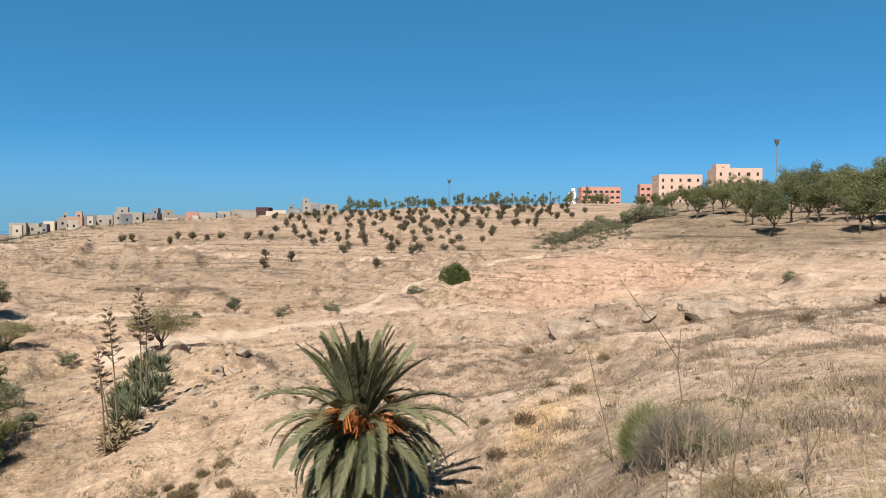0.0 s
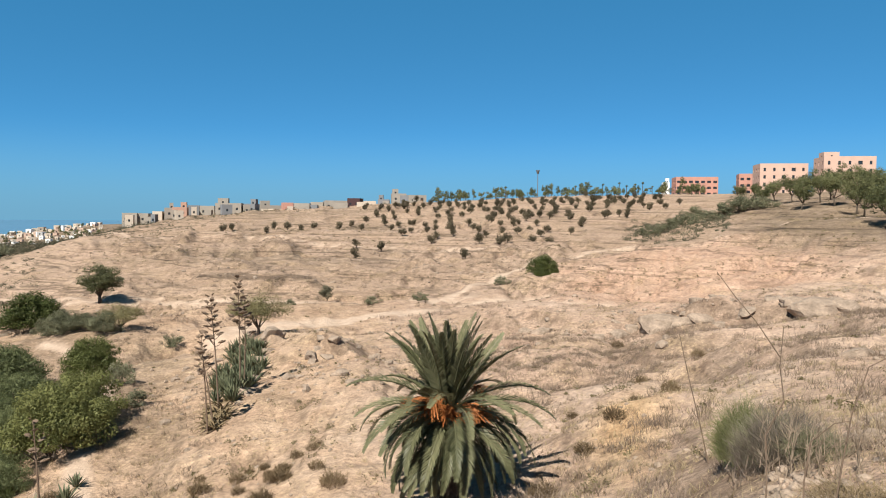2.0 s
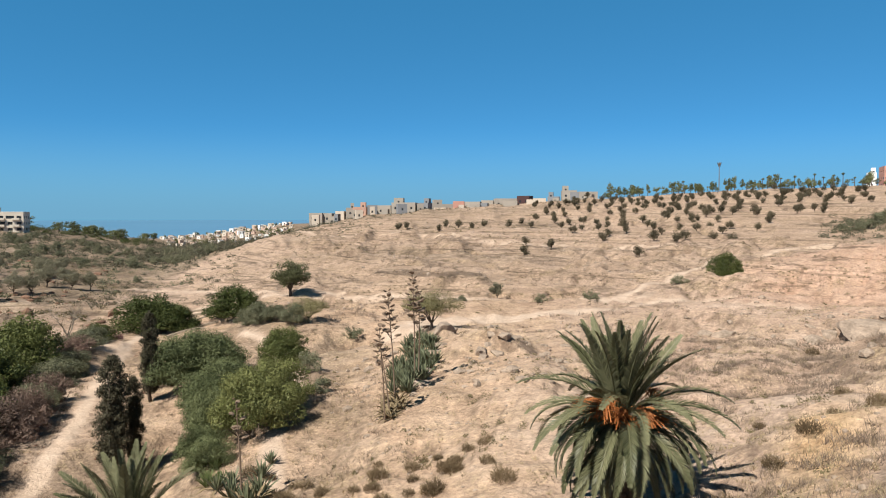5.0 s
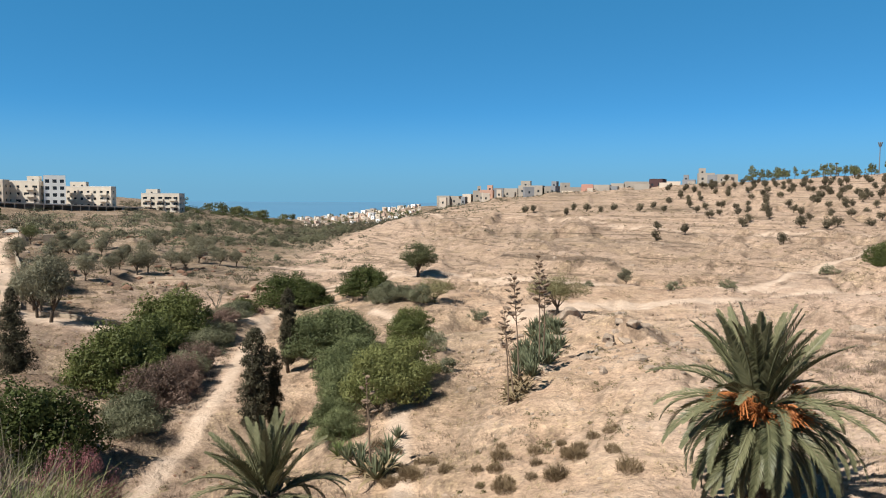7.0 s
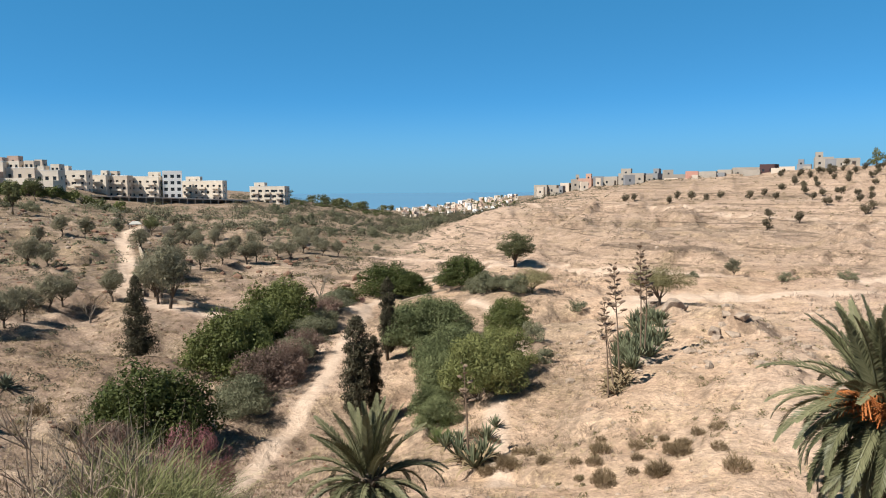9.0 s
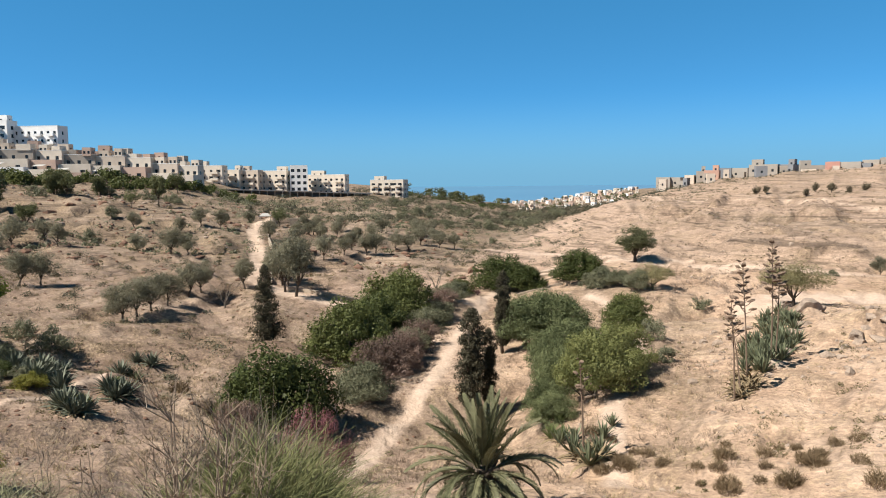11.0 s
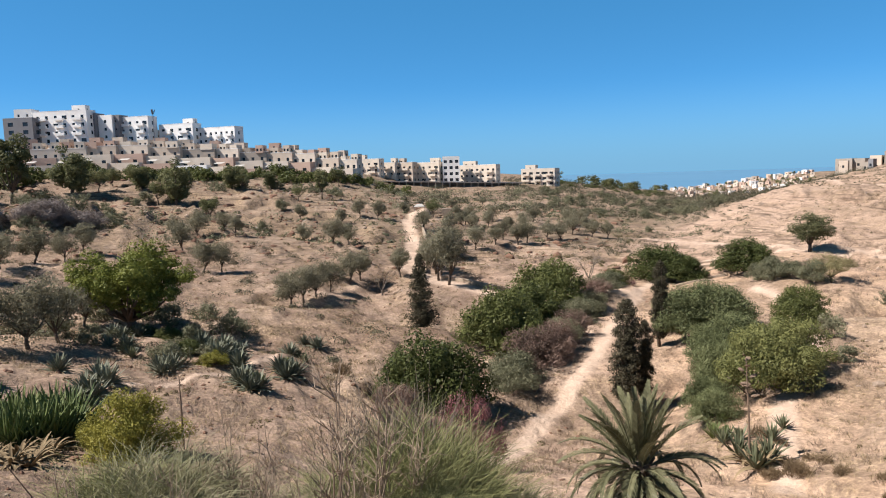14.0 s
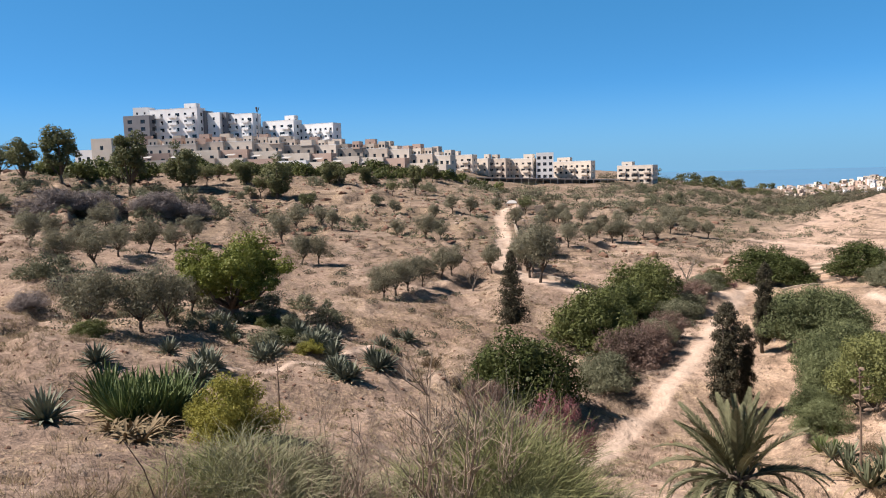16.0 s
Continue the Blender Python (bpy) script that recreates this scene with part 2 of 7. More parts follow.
def landforms(x, y, b, r):
    """Spurs, hollows, rock steps and road benches that can be told apart in the valley."""
    z = np.zeros_like(x)
    wob = rough(x, y, 9, 81, 3)
    fine = rough(x, y, 2.6, 83, 3)
    # the sandy spur beside the agaves falls steeply to the hollow on its left
    d = reach(x, y, (19.5, 60), (17.5, 52), (14.5, 44), (12.5, 36), (13.5, 28))
    z += 1.3 * np.exp(-(d / 5.0) ** 2) * (0.75 + 0.5 * wob)
    d = reach(x, y, (29, 82), (28, 64), (28.6, 50), (30, 41), (33, 33))
    z -= 0.9 * np.exp(-(d / 4.0) ** 2) * (0.8 + 0.6 * wob)
    # the rock ledge that runs before the pink bluff
    line = np.interp(b, (-36, -30, -22, -17, -10, -7, 0, 4), (61, 60, 58.5, 59, 62, 65, 66.5, 68)) + 1.6 * wob + 0.8 * fine
    on = step(b, -37, -33) * step(-b, -5, -1) * (0.35 + 0.65 * step(rough(x, y, 7, 85, 2), -0.35, 0.15))
    z += 1.15 * on * step(r, line - 0.5, line + 0.35) * (1 - step(r, line + 3, line + 15))
    # shorter steps and outcrops on the spur and the hillside
    for (b0, r0, half, drop) in ((16.5, 52, 2.6, 0.9), (21.3, 58, 1.3, 1.0), (13.6, 117, 2.6, 1.3), (28.2, 150, 1.6, 1.8), (9.0, 128, 2.0, 1.1), (4.0, 122, 1.8, 1.2),
                                 (24.0, 128, 1.8, 1.2), (19.5, 140, 2.2, 1.0), (31.0, 178, 1.4, 1.6), (11.5, 150, 2.5, 0.9), (6.0, 158, 2.2, 0.9), (-24.5, 47, 2.4, 0.5), (-16.0, 42, 2.2, 0.4)):
        line = r0 + 0.035 * r0 * wob + (b - b0) * 0.012 * r0
        on = np.clip(1.2 - np.abs(b - b0) / half, 0, 1)
        z += drop * on * step(r, line - 0.004 * r0, line + 0.004 * r0) * (1 - step(r, line + 2.0, line + 0.22 * r0))
    g = np.random.default_rng(97)
    for k in range(150):
        if k < 95:
            b0, r0 = g.uniform(-9, 35), 92 + 190 * g.random() ** 1.2
        else:
            b0, r0 = g.uniform(50, 103), 42 + 150 * g.random() ** 1.3
        half, drop, tilt, sway = g.uniform(0.5, 2.0) * (110 / r0) ** 0.4, g.uniform(0.25, 0.75) * (r0 / 110) ** 0.5, g.normal() * 0.02, g.uniform(0.01, 0.04)
        if abs(b0 - 15) < 13 and r0 < 100:
            continue
        line = r0 * (1 + sway * wob + 0.5 * sway * fine + (b - b0) * tilt)
        on = step(1 - np.abs(b - b0) / half, 0, 0.7)
        z += drop * on * step(r, line - 0.004 * r0, line + 0.004 * r0) * (1 - step(r, line + 2.0, line + 0.28 * r0))
    # spurs of the high bank that break off steeply on their shaded side
    for b0, r0, tall in ((96.4, 114, 2.4), (93.4, 122, 2.4), (90.4, 130, 1.8), (87.2, 150, 2.6), (83.8, 152, 2.0), (79.8, 154, 1.6)):
        u = b - b0 + 0.5 * wob
        z += tall * step(u, -0.35, 0.35) * (1 - step(u, 0.6, 3.4)) * step(r, r0 - 16, r0 - 4) * (1 - step(r, r0 + 8, r0 + 18))
    # the cut bench of the sandy road and its upper bank
    d = reach(x, y, (24.5, 71), (21.4, 77), (15, 81.5), (8.4, 84.5), (3.8, 88), (-0.8, 93))
    z -= 0.28 * (1 - step(d, 1.6, 3.4))
    d = reach(x, y, (0.5, 84), (-3.1, 77.5), (-10, 73.8), (-18.6, 68), (-26.5, 68), (-34, 70))
    z -= 0.4 * (1 - step(d, 0.6, 1.6))
    d = reach(x, y, (41, 112), (37, 110), (32.4, 107), (27.1, 102), (21.4, 95), (17, 95), (10, 93), (5, 94))
    z -= 0.3 * (1 - step(d, 0.5, 1.5))
    # the ochre mound of spoil
    d = reach(x, y, (-6.0, 27), (-9.5, 28))
    z += 0.55 * np.exp(-(d / 2.0) ** 2) * (1 + 0.5 * fine)
    # water lines run down the sandy faces
    flow = rough(b * 0.9 + 5.0 * np.log(r), np.log(r) * 2.2 - 0.05 * b, 1.0, 87, 4, True)
    face = step(b, -6, 4) * step(-b, -36, -26) * step(r, 24, 32) * (1 - step(r, 95, 150))
    z -= 0.16 * face * np.clip(flow - 0.05, 0, 1) * (r / 60) ** 0.5
    # broken ground between the tufts
    near = step(r, 10, 22) * (1 - step(r, 80, 130))
    z += near * 0.10 * rough(x, y, 1.1, 89, 3, True) * (0.6 + 0.8 * wob)
    return z


def land():
    """Heights over the polar plan: the sections joined smoothly, then the roughness of eroded ground."""
    keys = sorted(SECTIONS)
    lr = np.log(RANGES)
    prof = []
    for k in keys:
        r, z = zip(*SECTIONS[k])
        prof.append(np.interp(lr, np.log(r), z))
    prof = np.array(prof + [prof[0]])
    kb = np.array(keys + [keys[0] + 360])
    b = np.where(BEARINGS < keys[0], BEARINGS + 360, BEARINGS)
    grid = np.array([np.interp(b, kb, prof[:, i]) for i in range(len(RANGES))]).T
    n = len(FINE)
    grid[:n] = smooth(smooth(grid[:n], 13, 0), 9, 1)
    grid[n:] = smooth(grid[n:], 9, 1)
    a = np.radians(BEARINGS)[:, None]
    x, y = -np.sin(a) * RANGES, np.cos(a) * RANGES
    far = np.clip((RANGES - 4) / 40, 0, 1)[None, :] * np.clip((1500 - RANGES) / 700, 0, 1)[None, :]
    lump = np.clip((RANGES - 5) / 30, 0, 1)[None, :] * np.clip((700 - RANGES) / 300, 0, 1)[None, :]
    grid = grid + far * (0.4 + 0.5 * np.clip((300 - RANGES) / 150, 0, 1)[None, :]) * rough(x, y, 34, 1, 4) + lump * 0.55 * rough(x, y, 7.5, 5, 4)
    grid = grid + np.clip(RANGES / 10, 0, 1)[None, :] * 0.10 * rough(x, y, 1.6, 9, 3)
    # rain gullies, cut ledges and the old ploughing terraces of the hillside
    gully = np.clip((rough(x, y, 22, 12, 4, True) - 0.42) / 0.4, 0, 1)
    grid = grid - far * gully * 1.1
    ledge = np.clip((rough(x * 0.45 + y * 0.2, y, 13, 41, 3, True) - 0.5) / 0.12, 0, 1) * np.clip(rough(x, y, 40, 44, 2) * 2, 0, 1)
    grid = grid - lump * ledge * 0.7
    mid = np.clip((RANGES - 60) / 50, 0, 1)[None, :] * np.clip((420 - RANGES) / 120, 0, 1)[None, :]
    grid = grid + mid * 0.45 * rough(x, y, 12, 47, 3, True) * (0.6 + 0.6 * rough(x, y, 50, 48, 2))
    scarp = np.clip((rough(x + 0.6 * y, y - 0.3 * x, 30, 49, 4, True) - 0.62) / 0.06, 0, 1) * np.clip(rough(x, y, 30, 50, 2) * 3, 0, 1)
    grid = grid - mid * scarp * 1.5
    # rain rills down the bare pink bluff
    bb = np.where(BEARINGS > 200, BEARINGS - 360, BEARINGS)[:, None] + 0 * RANGES[None, :]
    bluff = np.clip((bb + 25) / 5, 0, 1) * np.clip((-3 - bb) / 4, 0, 1) * np.clip((RANGES - 76) / 12, 0, 1)[None, :] * np.clip((128 - RANGES) / 20, 0, 1)[None, :]
    rill = rough(bb * 2.1 + 6.0 * np.log(RANGES)[None, :], np.log(RANGES)[None, :] * 5.0 + 0 * bb, 1.0, 55, 3, True)
    grid = grid - bluff * np.clip(rill + 0.1, 0, 1) * 0.6
    grid = grid + lump * np.clip((bb - 55) / 10, 0, 1) * np.clip((125 - bb) / 10, 0, 1) * 0.32 * rough(x, y, 4.6, 57, 3, True)
    grid = grid + landforms(x, y, bb, RANGES[None, :] + 0 * bb)
    wave = grid * 2.6 + 1.5 * rough(x, y, 60, 15, 2)
    saw = wave / (2 * math.pi) % 1.0
    tread = np.where(saw < 0.8, saw / 0.8, (1 - saw) / 0.2) - 0.5
    grid = grid - mid * np.clip((300 - RANGES) / 60, 0.3, 1)[None, :] * 0.55 * tread * np.clip(0.45 + 0.9 * rough(x, y, 40, 17, 3), 0, 1)
    return x, y, grid + EYE


GX, GY, GZ = land()


def height(x, y):
    """The height of the ground at a place in the plan."""
    b, r = math.degrees(math.atan2(-x, y)), max(math.hypot(x, y), RANGES[0])
    if b < FINE[0]:
        b += 360
    i = min(max(np.searchsorted(BEARINGS, b) - 1, 0), len(BEARINGS) - 2)
    j = min(max(np.searchsorted(RANGES, r) - 1, 0), len(RANGES) - 2)
    u = min((b - BEARINGS[i]) / (BEARINGS[i + 1] - BEARINGS[i]), 1)
    v = min((r - RANGES[j]) / (RANGES[j + 1] - RANGES[j]), 1)
    return float((GZ[i, j] * (1 - v) + GZ[i, j + 1] * v) * (1 - u) + (GZ[i + 1, j] * (1 - v) + GZ[i + 1, j + 1] * v) * u)


def at(bearing, distance, sink=0.0):
    """The point of the ground at a bearing and distance from the brink."""
    x, y = -distance * math.sin(radians(bearing)), distance * math.cos(radians(bearing))
    return Vector((x, y, height(x, y) - sink))
# ---- end of land ----

# ---- mesh tools ----
RNG = np.random.default_rng(7)


def mesh_of(name, verts, faces, *mats):
    me = bpy.data.meshes.new(name)
    me.from_pydata([tuple(v) for v in verts], [], [tuple(int(i) for i in f) for f in faces])
    for m in mats:
        me.materials.append(m)
    me.update()
    return me


def soup(name, verts, per, mat):
    """A mesh of many loose facets of the same number of corners, from one array of corners."""
    verts = np.asarray(verts, dtype=np.float32).reshape(-1, 3)
    n = len(verts) // per
    me = bpy.data.meshes.new(name)
    me.vertices.add(n * per)
    me.vertices.foreach_set("co", verts.ravel())
    me.loops.add(n * per)
    me.loops.foreach_set("vertex_index", np.arange(n * per, dtype=np.int32))
    me.polygons.add(n)
    me.polygons.foreach_set("loop_start", np.arange(0, n * per, per, dtype=np.int32))
    me.polygons.foreach_set("loop_total", np.full(n, per, dtype=np.int32))
    me.materials.append(mat)
    me.update(calc_edges=True)
    return me


def part_of(parent, name, me, m=None, label=""):
    ob = new(name, me)
    ob.parent = parent
    if m is not None:
        ob.matrix_basis = m
    if label:
        ob["label"] = label
    return ob


def shade_smooth(me):
    me.polygons.foreach_set("use_smooth", [True] * len(me.polygons))
    return me


def tube(points, radii, sides=6):
    """Corners and faces of a tapered pipe along points."""
    verts, faces = [], []
    pts = [Vector(p) for p in points]
    for i, p in enumerate(pts):
        d = (pts[min(i + 1, len(pts) - 1)] - pts[max(i - 1, 0)]).normalized()
        a = d.orthogonal().normalized()
        b = d.cross(a)
        for k in range(sides):
            t = 2 * math.pi * k / sides
            verts.append(p + (a * math.cos(t) + b * math.sin(t)) * radii[i])
        if i:
            o = (i - 1) * sides
            for k in range(sides):
                faces.append((o + k, o + (k + 1) % sides, o + sides + (k + 1) % sides, o + sides + k))
    faces.append(tuple(range(sides))[::-1])
    faces.append(tuple(range(len(verts) - sides, len(verts))))
    return verts, faces


def joined(pieces):
    verts, faces = [], []
    for v, f in pieces:
        o = len(verts)
        verts += list(v)
        faces += [tuple(i + o for i in q) for q in f]
    return verts, faces


def grafted(pieces):
    """Joins side pieces to the first one so that each grows out of its nearest corner."""
    verts, faces = list(pieces[0][0]), list(pieces[0][1])
    for v, f in pieces[1:]:
        p = Vector(v[0])
        k = min(range(len(verts)), key=lambda i: (verts[i] - p).length_squared)
        o = len(verts) - 1
        verts += v[1:]
        faces += [tuple(k if i == 0 else o + i for i in q) for q in f]
    return verts, faces


def box(x0, x1, y0, y1, z0, z1):
    v = [(x, y, z) for z in (z0, z1) for y in (y0, y1) for x in (x0, x1)]
    return v, [(0, 2, 3, 1), (4, 5, 7, 6), (0, 1, 5, 4), (2, 6, 7, 3), (0, 4, 6, 2), (1, 3, 7, 5)]


def unit(a):
    return a / np.maximum(np.linalg.norm(a, axis=-1, keepdims=True), 1e-9)


def leaves(centres, spread, length, width, outward=None, hang=0.0):
    """Diamond leaves about centres: spread is the scatter in metres, outward biases how they face."""
    n = len(centres)
    c = centres + RNG.normal(size=(n, 3)) * spread
    nrm = RNG.normal(size=(n, 3))
    if outward is not None:
        nrm = unit(nrm) + 1.6 * outward
    nrm = unit(nrm)
    u = RNG.normal(size=(n, 3))
    u[:, 2] -= hang
    u = unit(u - nrm * (u * nrm).sum(1, keepdims=True))
    v = np.cross(nrm, u)
    s = RNG.uniform(0.65, 1.25, (n, 1))
    L, Wd = u * length * 0.5 * s, v * width * 0.5 * s
    bend = nrm * length * 0.08 * s
    return np.stack([c - L, c + Wd + bend, c + L, c - Wd + bend], 1).reshape(-1, 3)


def clump_crown(clumps, count, length, width, hang=0.0, fill=0.35):
    """Leaves on the outside of many small round clumps (x, y, z, radius)."""
    cl = np.array(clumps)
    weight = cl[:, 3] ** 2
    pick = RNG.choice(len(cl), count, p=weight / weight.sum())
    d = unit(RNG.normal(size=(count, 3)))
    d[:, 2] = np.where(d[:, 2] < -0.3, d[:, 2] * 0.5, d[:, 2])
    rr = cl[pick, 3:4] * (1 - fill * RNG.random((count, 1)) ** 1.5)
    return leaves(cl[pick, :3] + d * rr, 0.02, length, width, d, hang)


def clumps_in(cx, cz, rx, rz, n, size, flat=0.0, lobes=0.25):
    """Clump centres over an uneven ellipsoid."""
    out = []
    ph = RNG.uniform(0, 6.28, 3)
    for i in range(n):
        d = unit(RNG.normal(size=3))
        if d[2] < -flat:
            d[2] = -d[2] * 0.3
        a = math.atan2(d[1], d[0])
        k = 1 + lobes * (0.5 * math.sin(2 * a + ph[0]) + 0.5 * math.sin(3 * a + ph[1]) + 0.4 * RNG.normal())
        k *= RNG.uniform(0.62, 0.95)
        out.append((cx + d[0] * rx * k, d[1] * rx * k, cz + d[2] * rz * k, size * RNG.uniform(0.7, 1.25)))
    return out


def limbs(clumps, fork, base_r, n, lean=(0, 0)):
    """A trunk that forks into limbs reaching for n of the clumps."""
    top = Vector((lean[0], lean[1], fork))
    mid = top * 0.5 + Vector((RNG.normal() * 0.06, RNG.normal() * 0.06, 0)) * fork
    pieces = [tube([(0, 0, -0.35), mid, top], [base_r * 1.35, base_r, base_r * 0.8], 8)]
    order = RNG.permutation(len(clumps))[:n]
    for i in order:
        e = Vector(clumps[i][:3])
        m = top.lerp(e, 0.5) + Vector((0, 0, -0.1 * (e - top).length)) + Vector(RNG.normal(size=3) * 0.08)
        pieces.append(tube([top - Vector((0, 0, base_r)), m, e], [base_r * 0.55, base_r * 0.34, base_r * 0.1], 6))
    return pieces


def tree(name, label, category, leaf_mat, bark, fork, base_r, clumps, n_limbs, count, length, width, group="",
         hang=0.0, lean=(0, 0), fill=0.35, split=False, fine=None):
    ob = tagged(new(name), label, category, group)
    pieces = limbs(clumps, fork, base_r, n_limbs, lean)
    v, f = pieces[0] if split else grafted(pieces)
    stem = part_of(ob, "trunk", shade_smooth(mesh_of(name + "_trunk", v, f, bark)))
    if split:
        for v, f in pieces[1:]:
            part_of(stem, "limb", shade_smooth(mesh_of("limb", v, f, bark)))
    if fine:
        # broad leaves deep in the crown, small ones over its outside
        core = [(x * k, y * k, z * (0.4 + 0.6 * k), 0.82 * q) for k in (1.0, 0.62) for x, y, z, q in clumps]
        crown = np.concatenate([clump_crown(core, count, length, width, hang, fill), clump_crown(clumps, *fine, hang, 0.25)])
    else:
        crown = clump_crown(clumps, count, length, width, hang, fill)
    part_of(ob, "crown", soup(name + "_crown", crown, 4, leaf_mat))
    ob.location = (0, 0, -500)
    return ob


USED = set()


def stand(kind, p, size=1.0, turn=None, squash=1.0, label=""):
    """Sets a thing of a kind on the ground at p: the model itself the first time, a copy after that."""
    turn = RNG.uniform(0, 360) if turn is None else turn
    m = Matrix.Translation(p) @ pose(0, 0, 0, 0, 0, turn) @ Matrix.Diagonal((size, size, size * squash, 1))
    if kind.name in USED:
        k = kind.scale
        ob = copy_thing(kind, m @ Matrix.Diagonal((1 / k[0], 1 / k[1], 1 / k[2], 1)))
    else:
        USED.add(kind.name)
        ob, kind.matrix_basis = kind, m
    if label:
        ob["label"] = label
    return ob

# ---- ground, paths and sea ----
def path_line(*stations):
    return [at(b, r) for b, r in stations]


TRACK = path_line((57.5, 30), (55.1, 39), (52.9, 45), (50.7, 50), (48.8, 56), (47.8, 63), (46.8, 73), (45.8, 82), (44.6, 94), (41, 104))
PATHS = [
    (TRACK, 0.55),
    (path_line((45.8, 82), (48, 84), (51, 82), (54.2, 80), (56.9, 78), (60.5, 83), (64.0, 92), (63.8, 108), (63.4, 124), (63.9, 148), (63.4, 165), (62.6, 178)), 1.3),
    (path_line((41, 104), (39, 109), (37, 110), (32.4, 107), (27.1, 102), (21.4, 95), (17, 95), (10, 93), (5, 94)), 1.3),
    (path_line((24.5, 71), (21.4, 77), (15, 81.5), (8.4, 84.5), (3.8, 88), (-0.8, 93)), 2.0),
    (path_line((3.0, 85), (-3.1, 77.5), (-10, 73.8), (-18.6, 68), (-26.5, 68), (-34, 70)), 0.6),
    (path_line((8, 92), (2, 112), (-1, 128), (-9, 150)), 1.1),
    (path_line((-14, 128), (-18, 140), (-22, 150), (-32, 140)), 1.2),
    (path_line((34.5, 27), (35, 38), (33, 50), (33.4, 66), (37, 80)), 0.6),
    (path_line((98, 29), (92, 33), (86, 37), (80, 42), (74, 50), (66, 48), (58, 40)), 0.25),
    (path_line((0, 150), (12, 172), (30, 210), (33, 260)), 0.8),
    (path_line((45, 152), (41, 138), (34.7, 112), (29.3, 108)), 0.9),
]


def near_paths(x, y, soft=1.0):
    worst = np.zeros_like(x)
    for pts, half in PATHS:
        d = np.full_like(x, 1e9)
        for p, q in zip(pts, pts[1:]):
            ex, ey = q.x - p.x, q.y - p.y
            t = np.clip(((x - p.x) * ex + (y - p.y) * ey) / (ex * ex + ey * ey), 0, 1)
            d = np.minimum(d, np.hypot(x - p.x - t * ex, y - p.y - t * ey))
        half = half * (1 + 0.35 * rough(x, y, 5, 21, 2))
        edge = np.minimum(0.9, 0.25 + 0.4 * half) * soft
        worst = np.maximum(worst, np.clip((half + 0.5 * edge - d) / edge, 0, 1))
    return worst


def soil_material():
    m = Nodes("dry_soil", 0.95, 0.1)
    big, mid, fine = m.noise(0.045, 5.0, 0.6), m.noise(0.5, 5.0, 0.62), m.noise(5.0, 4.0, 0.65)
    grit = m.noise(24.0, 3.0)
    strata = m.noise(1.0, 4.0, 0.6, (0.03, 0.03, 1.1))
    blend = m.math("ADD", m.math("MULTIPLY", big, 0.35), m.math("ADD", m.math("MULTIPLY", mid, 0.35), m.math("MULTIPLY", strata, 0.3)))
    tan = m.ramp(blend, (0.34, (0.254, 0.169, 0.125)), (0.5, (0.368, 0.260, 0.194)), (0.64, (0.456, 0.340, 0.264)))
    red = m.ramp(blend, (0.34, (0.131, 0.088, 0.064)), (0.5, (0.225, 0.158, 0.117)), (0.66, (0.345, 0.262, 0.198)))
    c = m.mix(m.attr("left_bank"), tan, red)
    pink = m.ramp(mid, (0.3, (0.345, 0.208, 0.143)), (0.7, (0.455, 0.300, 0.219)))
    c = m.mix(m.math("MULTIPLY", m.attr("pink_clay"), 0.7), c, pink)
    ochre = m.ramp(mid, (0.3, (0.343, 0.209, 0.101)), (0.7, (0.495, 0.334, 0.189)))
    c = m.mix(m.math("MULTIPLY", m.attr("ochre"), 0.95), c, ochre)
    stubble = m.ramp(m.math("ADD", m.math("MULTIPLY", m.noise(0.12, 6.0, 0.7, (1, 1, 3.0)), 0.6), m.math("MULTIPLY", fine, 0.4)), (0.36, (0.195, 0.135, 0.094)), (0.5, (0.296, 0.209, 0.150)), (0.64, (0.389, 0.284, 0.215)))
    c = m.mix(m.math("MULTIPLY", m.attr("stubble"), 0.85), c, stubble)
    # Steep faces: exposed rock, its colour darkened further to stand for scarp shade.
    rock = m.ramp(mid, (0.35, (0.097, 0.063, 0.044)), (0.65, (0.254, 0.183, 0.134)))
    c = m.mix(m.math("MULTIPLY", m.math("SUBTRACT", m.attr("steep"), m.math("MULTIPLY", m.attr("pink_clay"), 0.85)), 0.75), c, rock)
    duff = m.ramp(blend, (0.36, (0.100, 0.072, 0.049)), (0.5, (0.180, 0.132, 0.094)), (0.64, (0.277, 0.206, 0.154)))
    c = m.mix(m.math("MULTIPLY", m.attr("litter"), 0.9), c, duff)
    straw = m.ramp(fine, (0.35, (0.141, 0.095, 0.056)), (0.65, (0.374, 0.279, 0.170)))
    cover = m.level(m.math("ADD", m.math("MULTIPLY", m.noise(0.22, 5.0, 0.7), 0.6), m.math("MULTIPLY", fine, 0.4)), 0.5, 0.62, 0.0, 0.5)
    dust = m.ramp(mid, (0.3, (0.413, 0.304, 0.227)), (0.7, (0.502, 0.385, 0.300)))
    path = m.attr("path")
    bare = m.math("SUBTRACT", 1.0, path)
    c = m.mix(m.math("MULTIPLY", cover, bare), c, straw)
    c = m.mix(m.math("MULTIPLY", path, 0.92), c, dust)
    # Painted dark streaks: erosion scars, grass lines and shade under terrace lips.
    scar = m.level(m.noise(0.5, 5.0, 0.65, (0.22, 0.22, 2.6)), 0.56, 0.66, 1.0, 0.5)
    lines = m.level(m.noise(1.0, 4.0, 0.6, (0.03, 0.03, 3.2)), 0.55, 0.65, 1.0, 0.52)
    blot = m.level(m.noise(1.1, 6.0, 0.75), 0.36, 0.62, 0.78, 1.2)
    speck = m.level(m.math("ADD", m.math("MULTIPLY", fine, 0.6), m.math("MULTIPLY", grit, 0.4)), 0.38, 0.60, 0.66, 1.2)
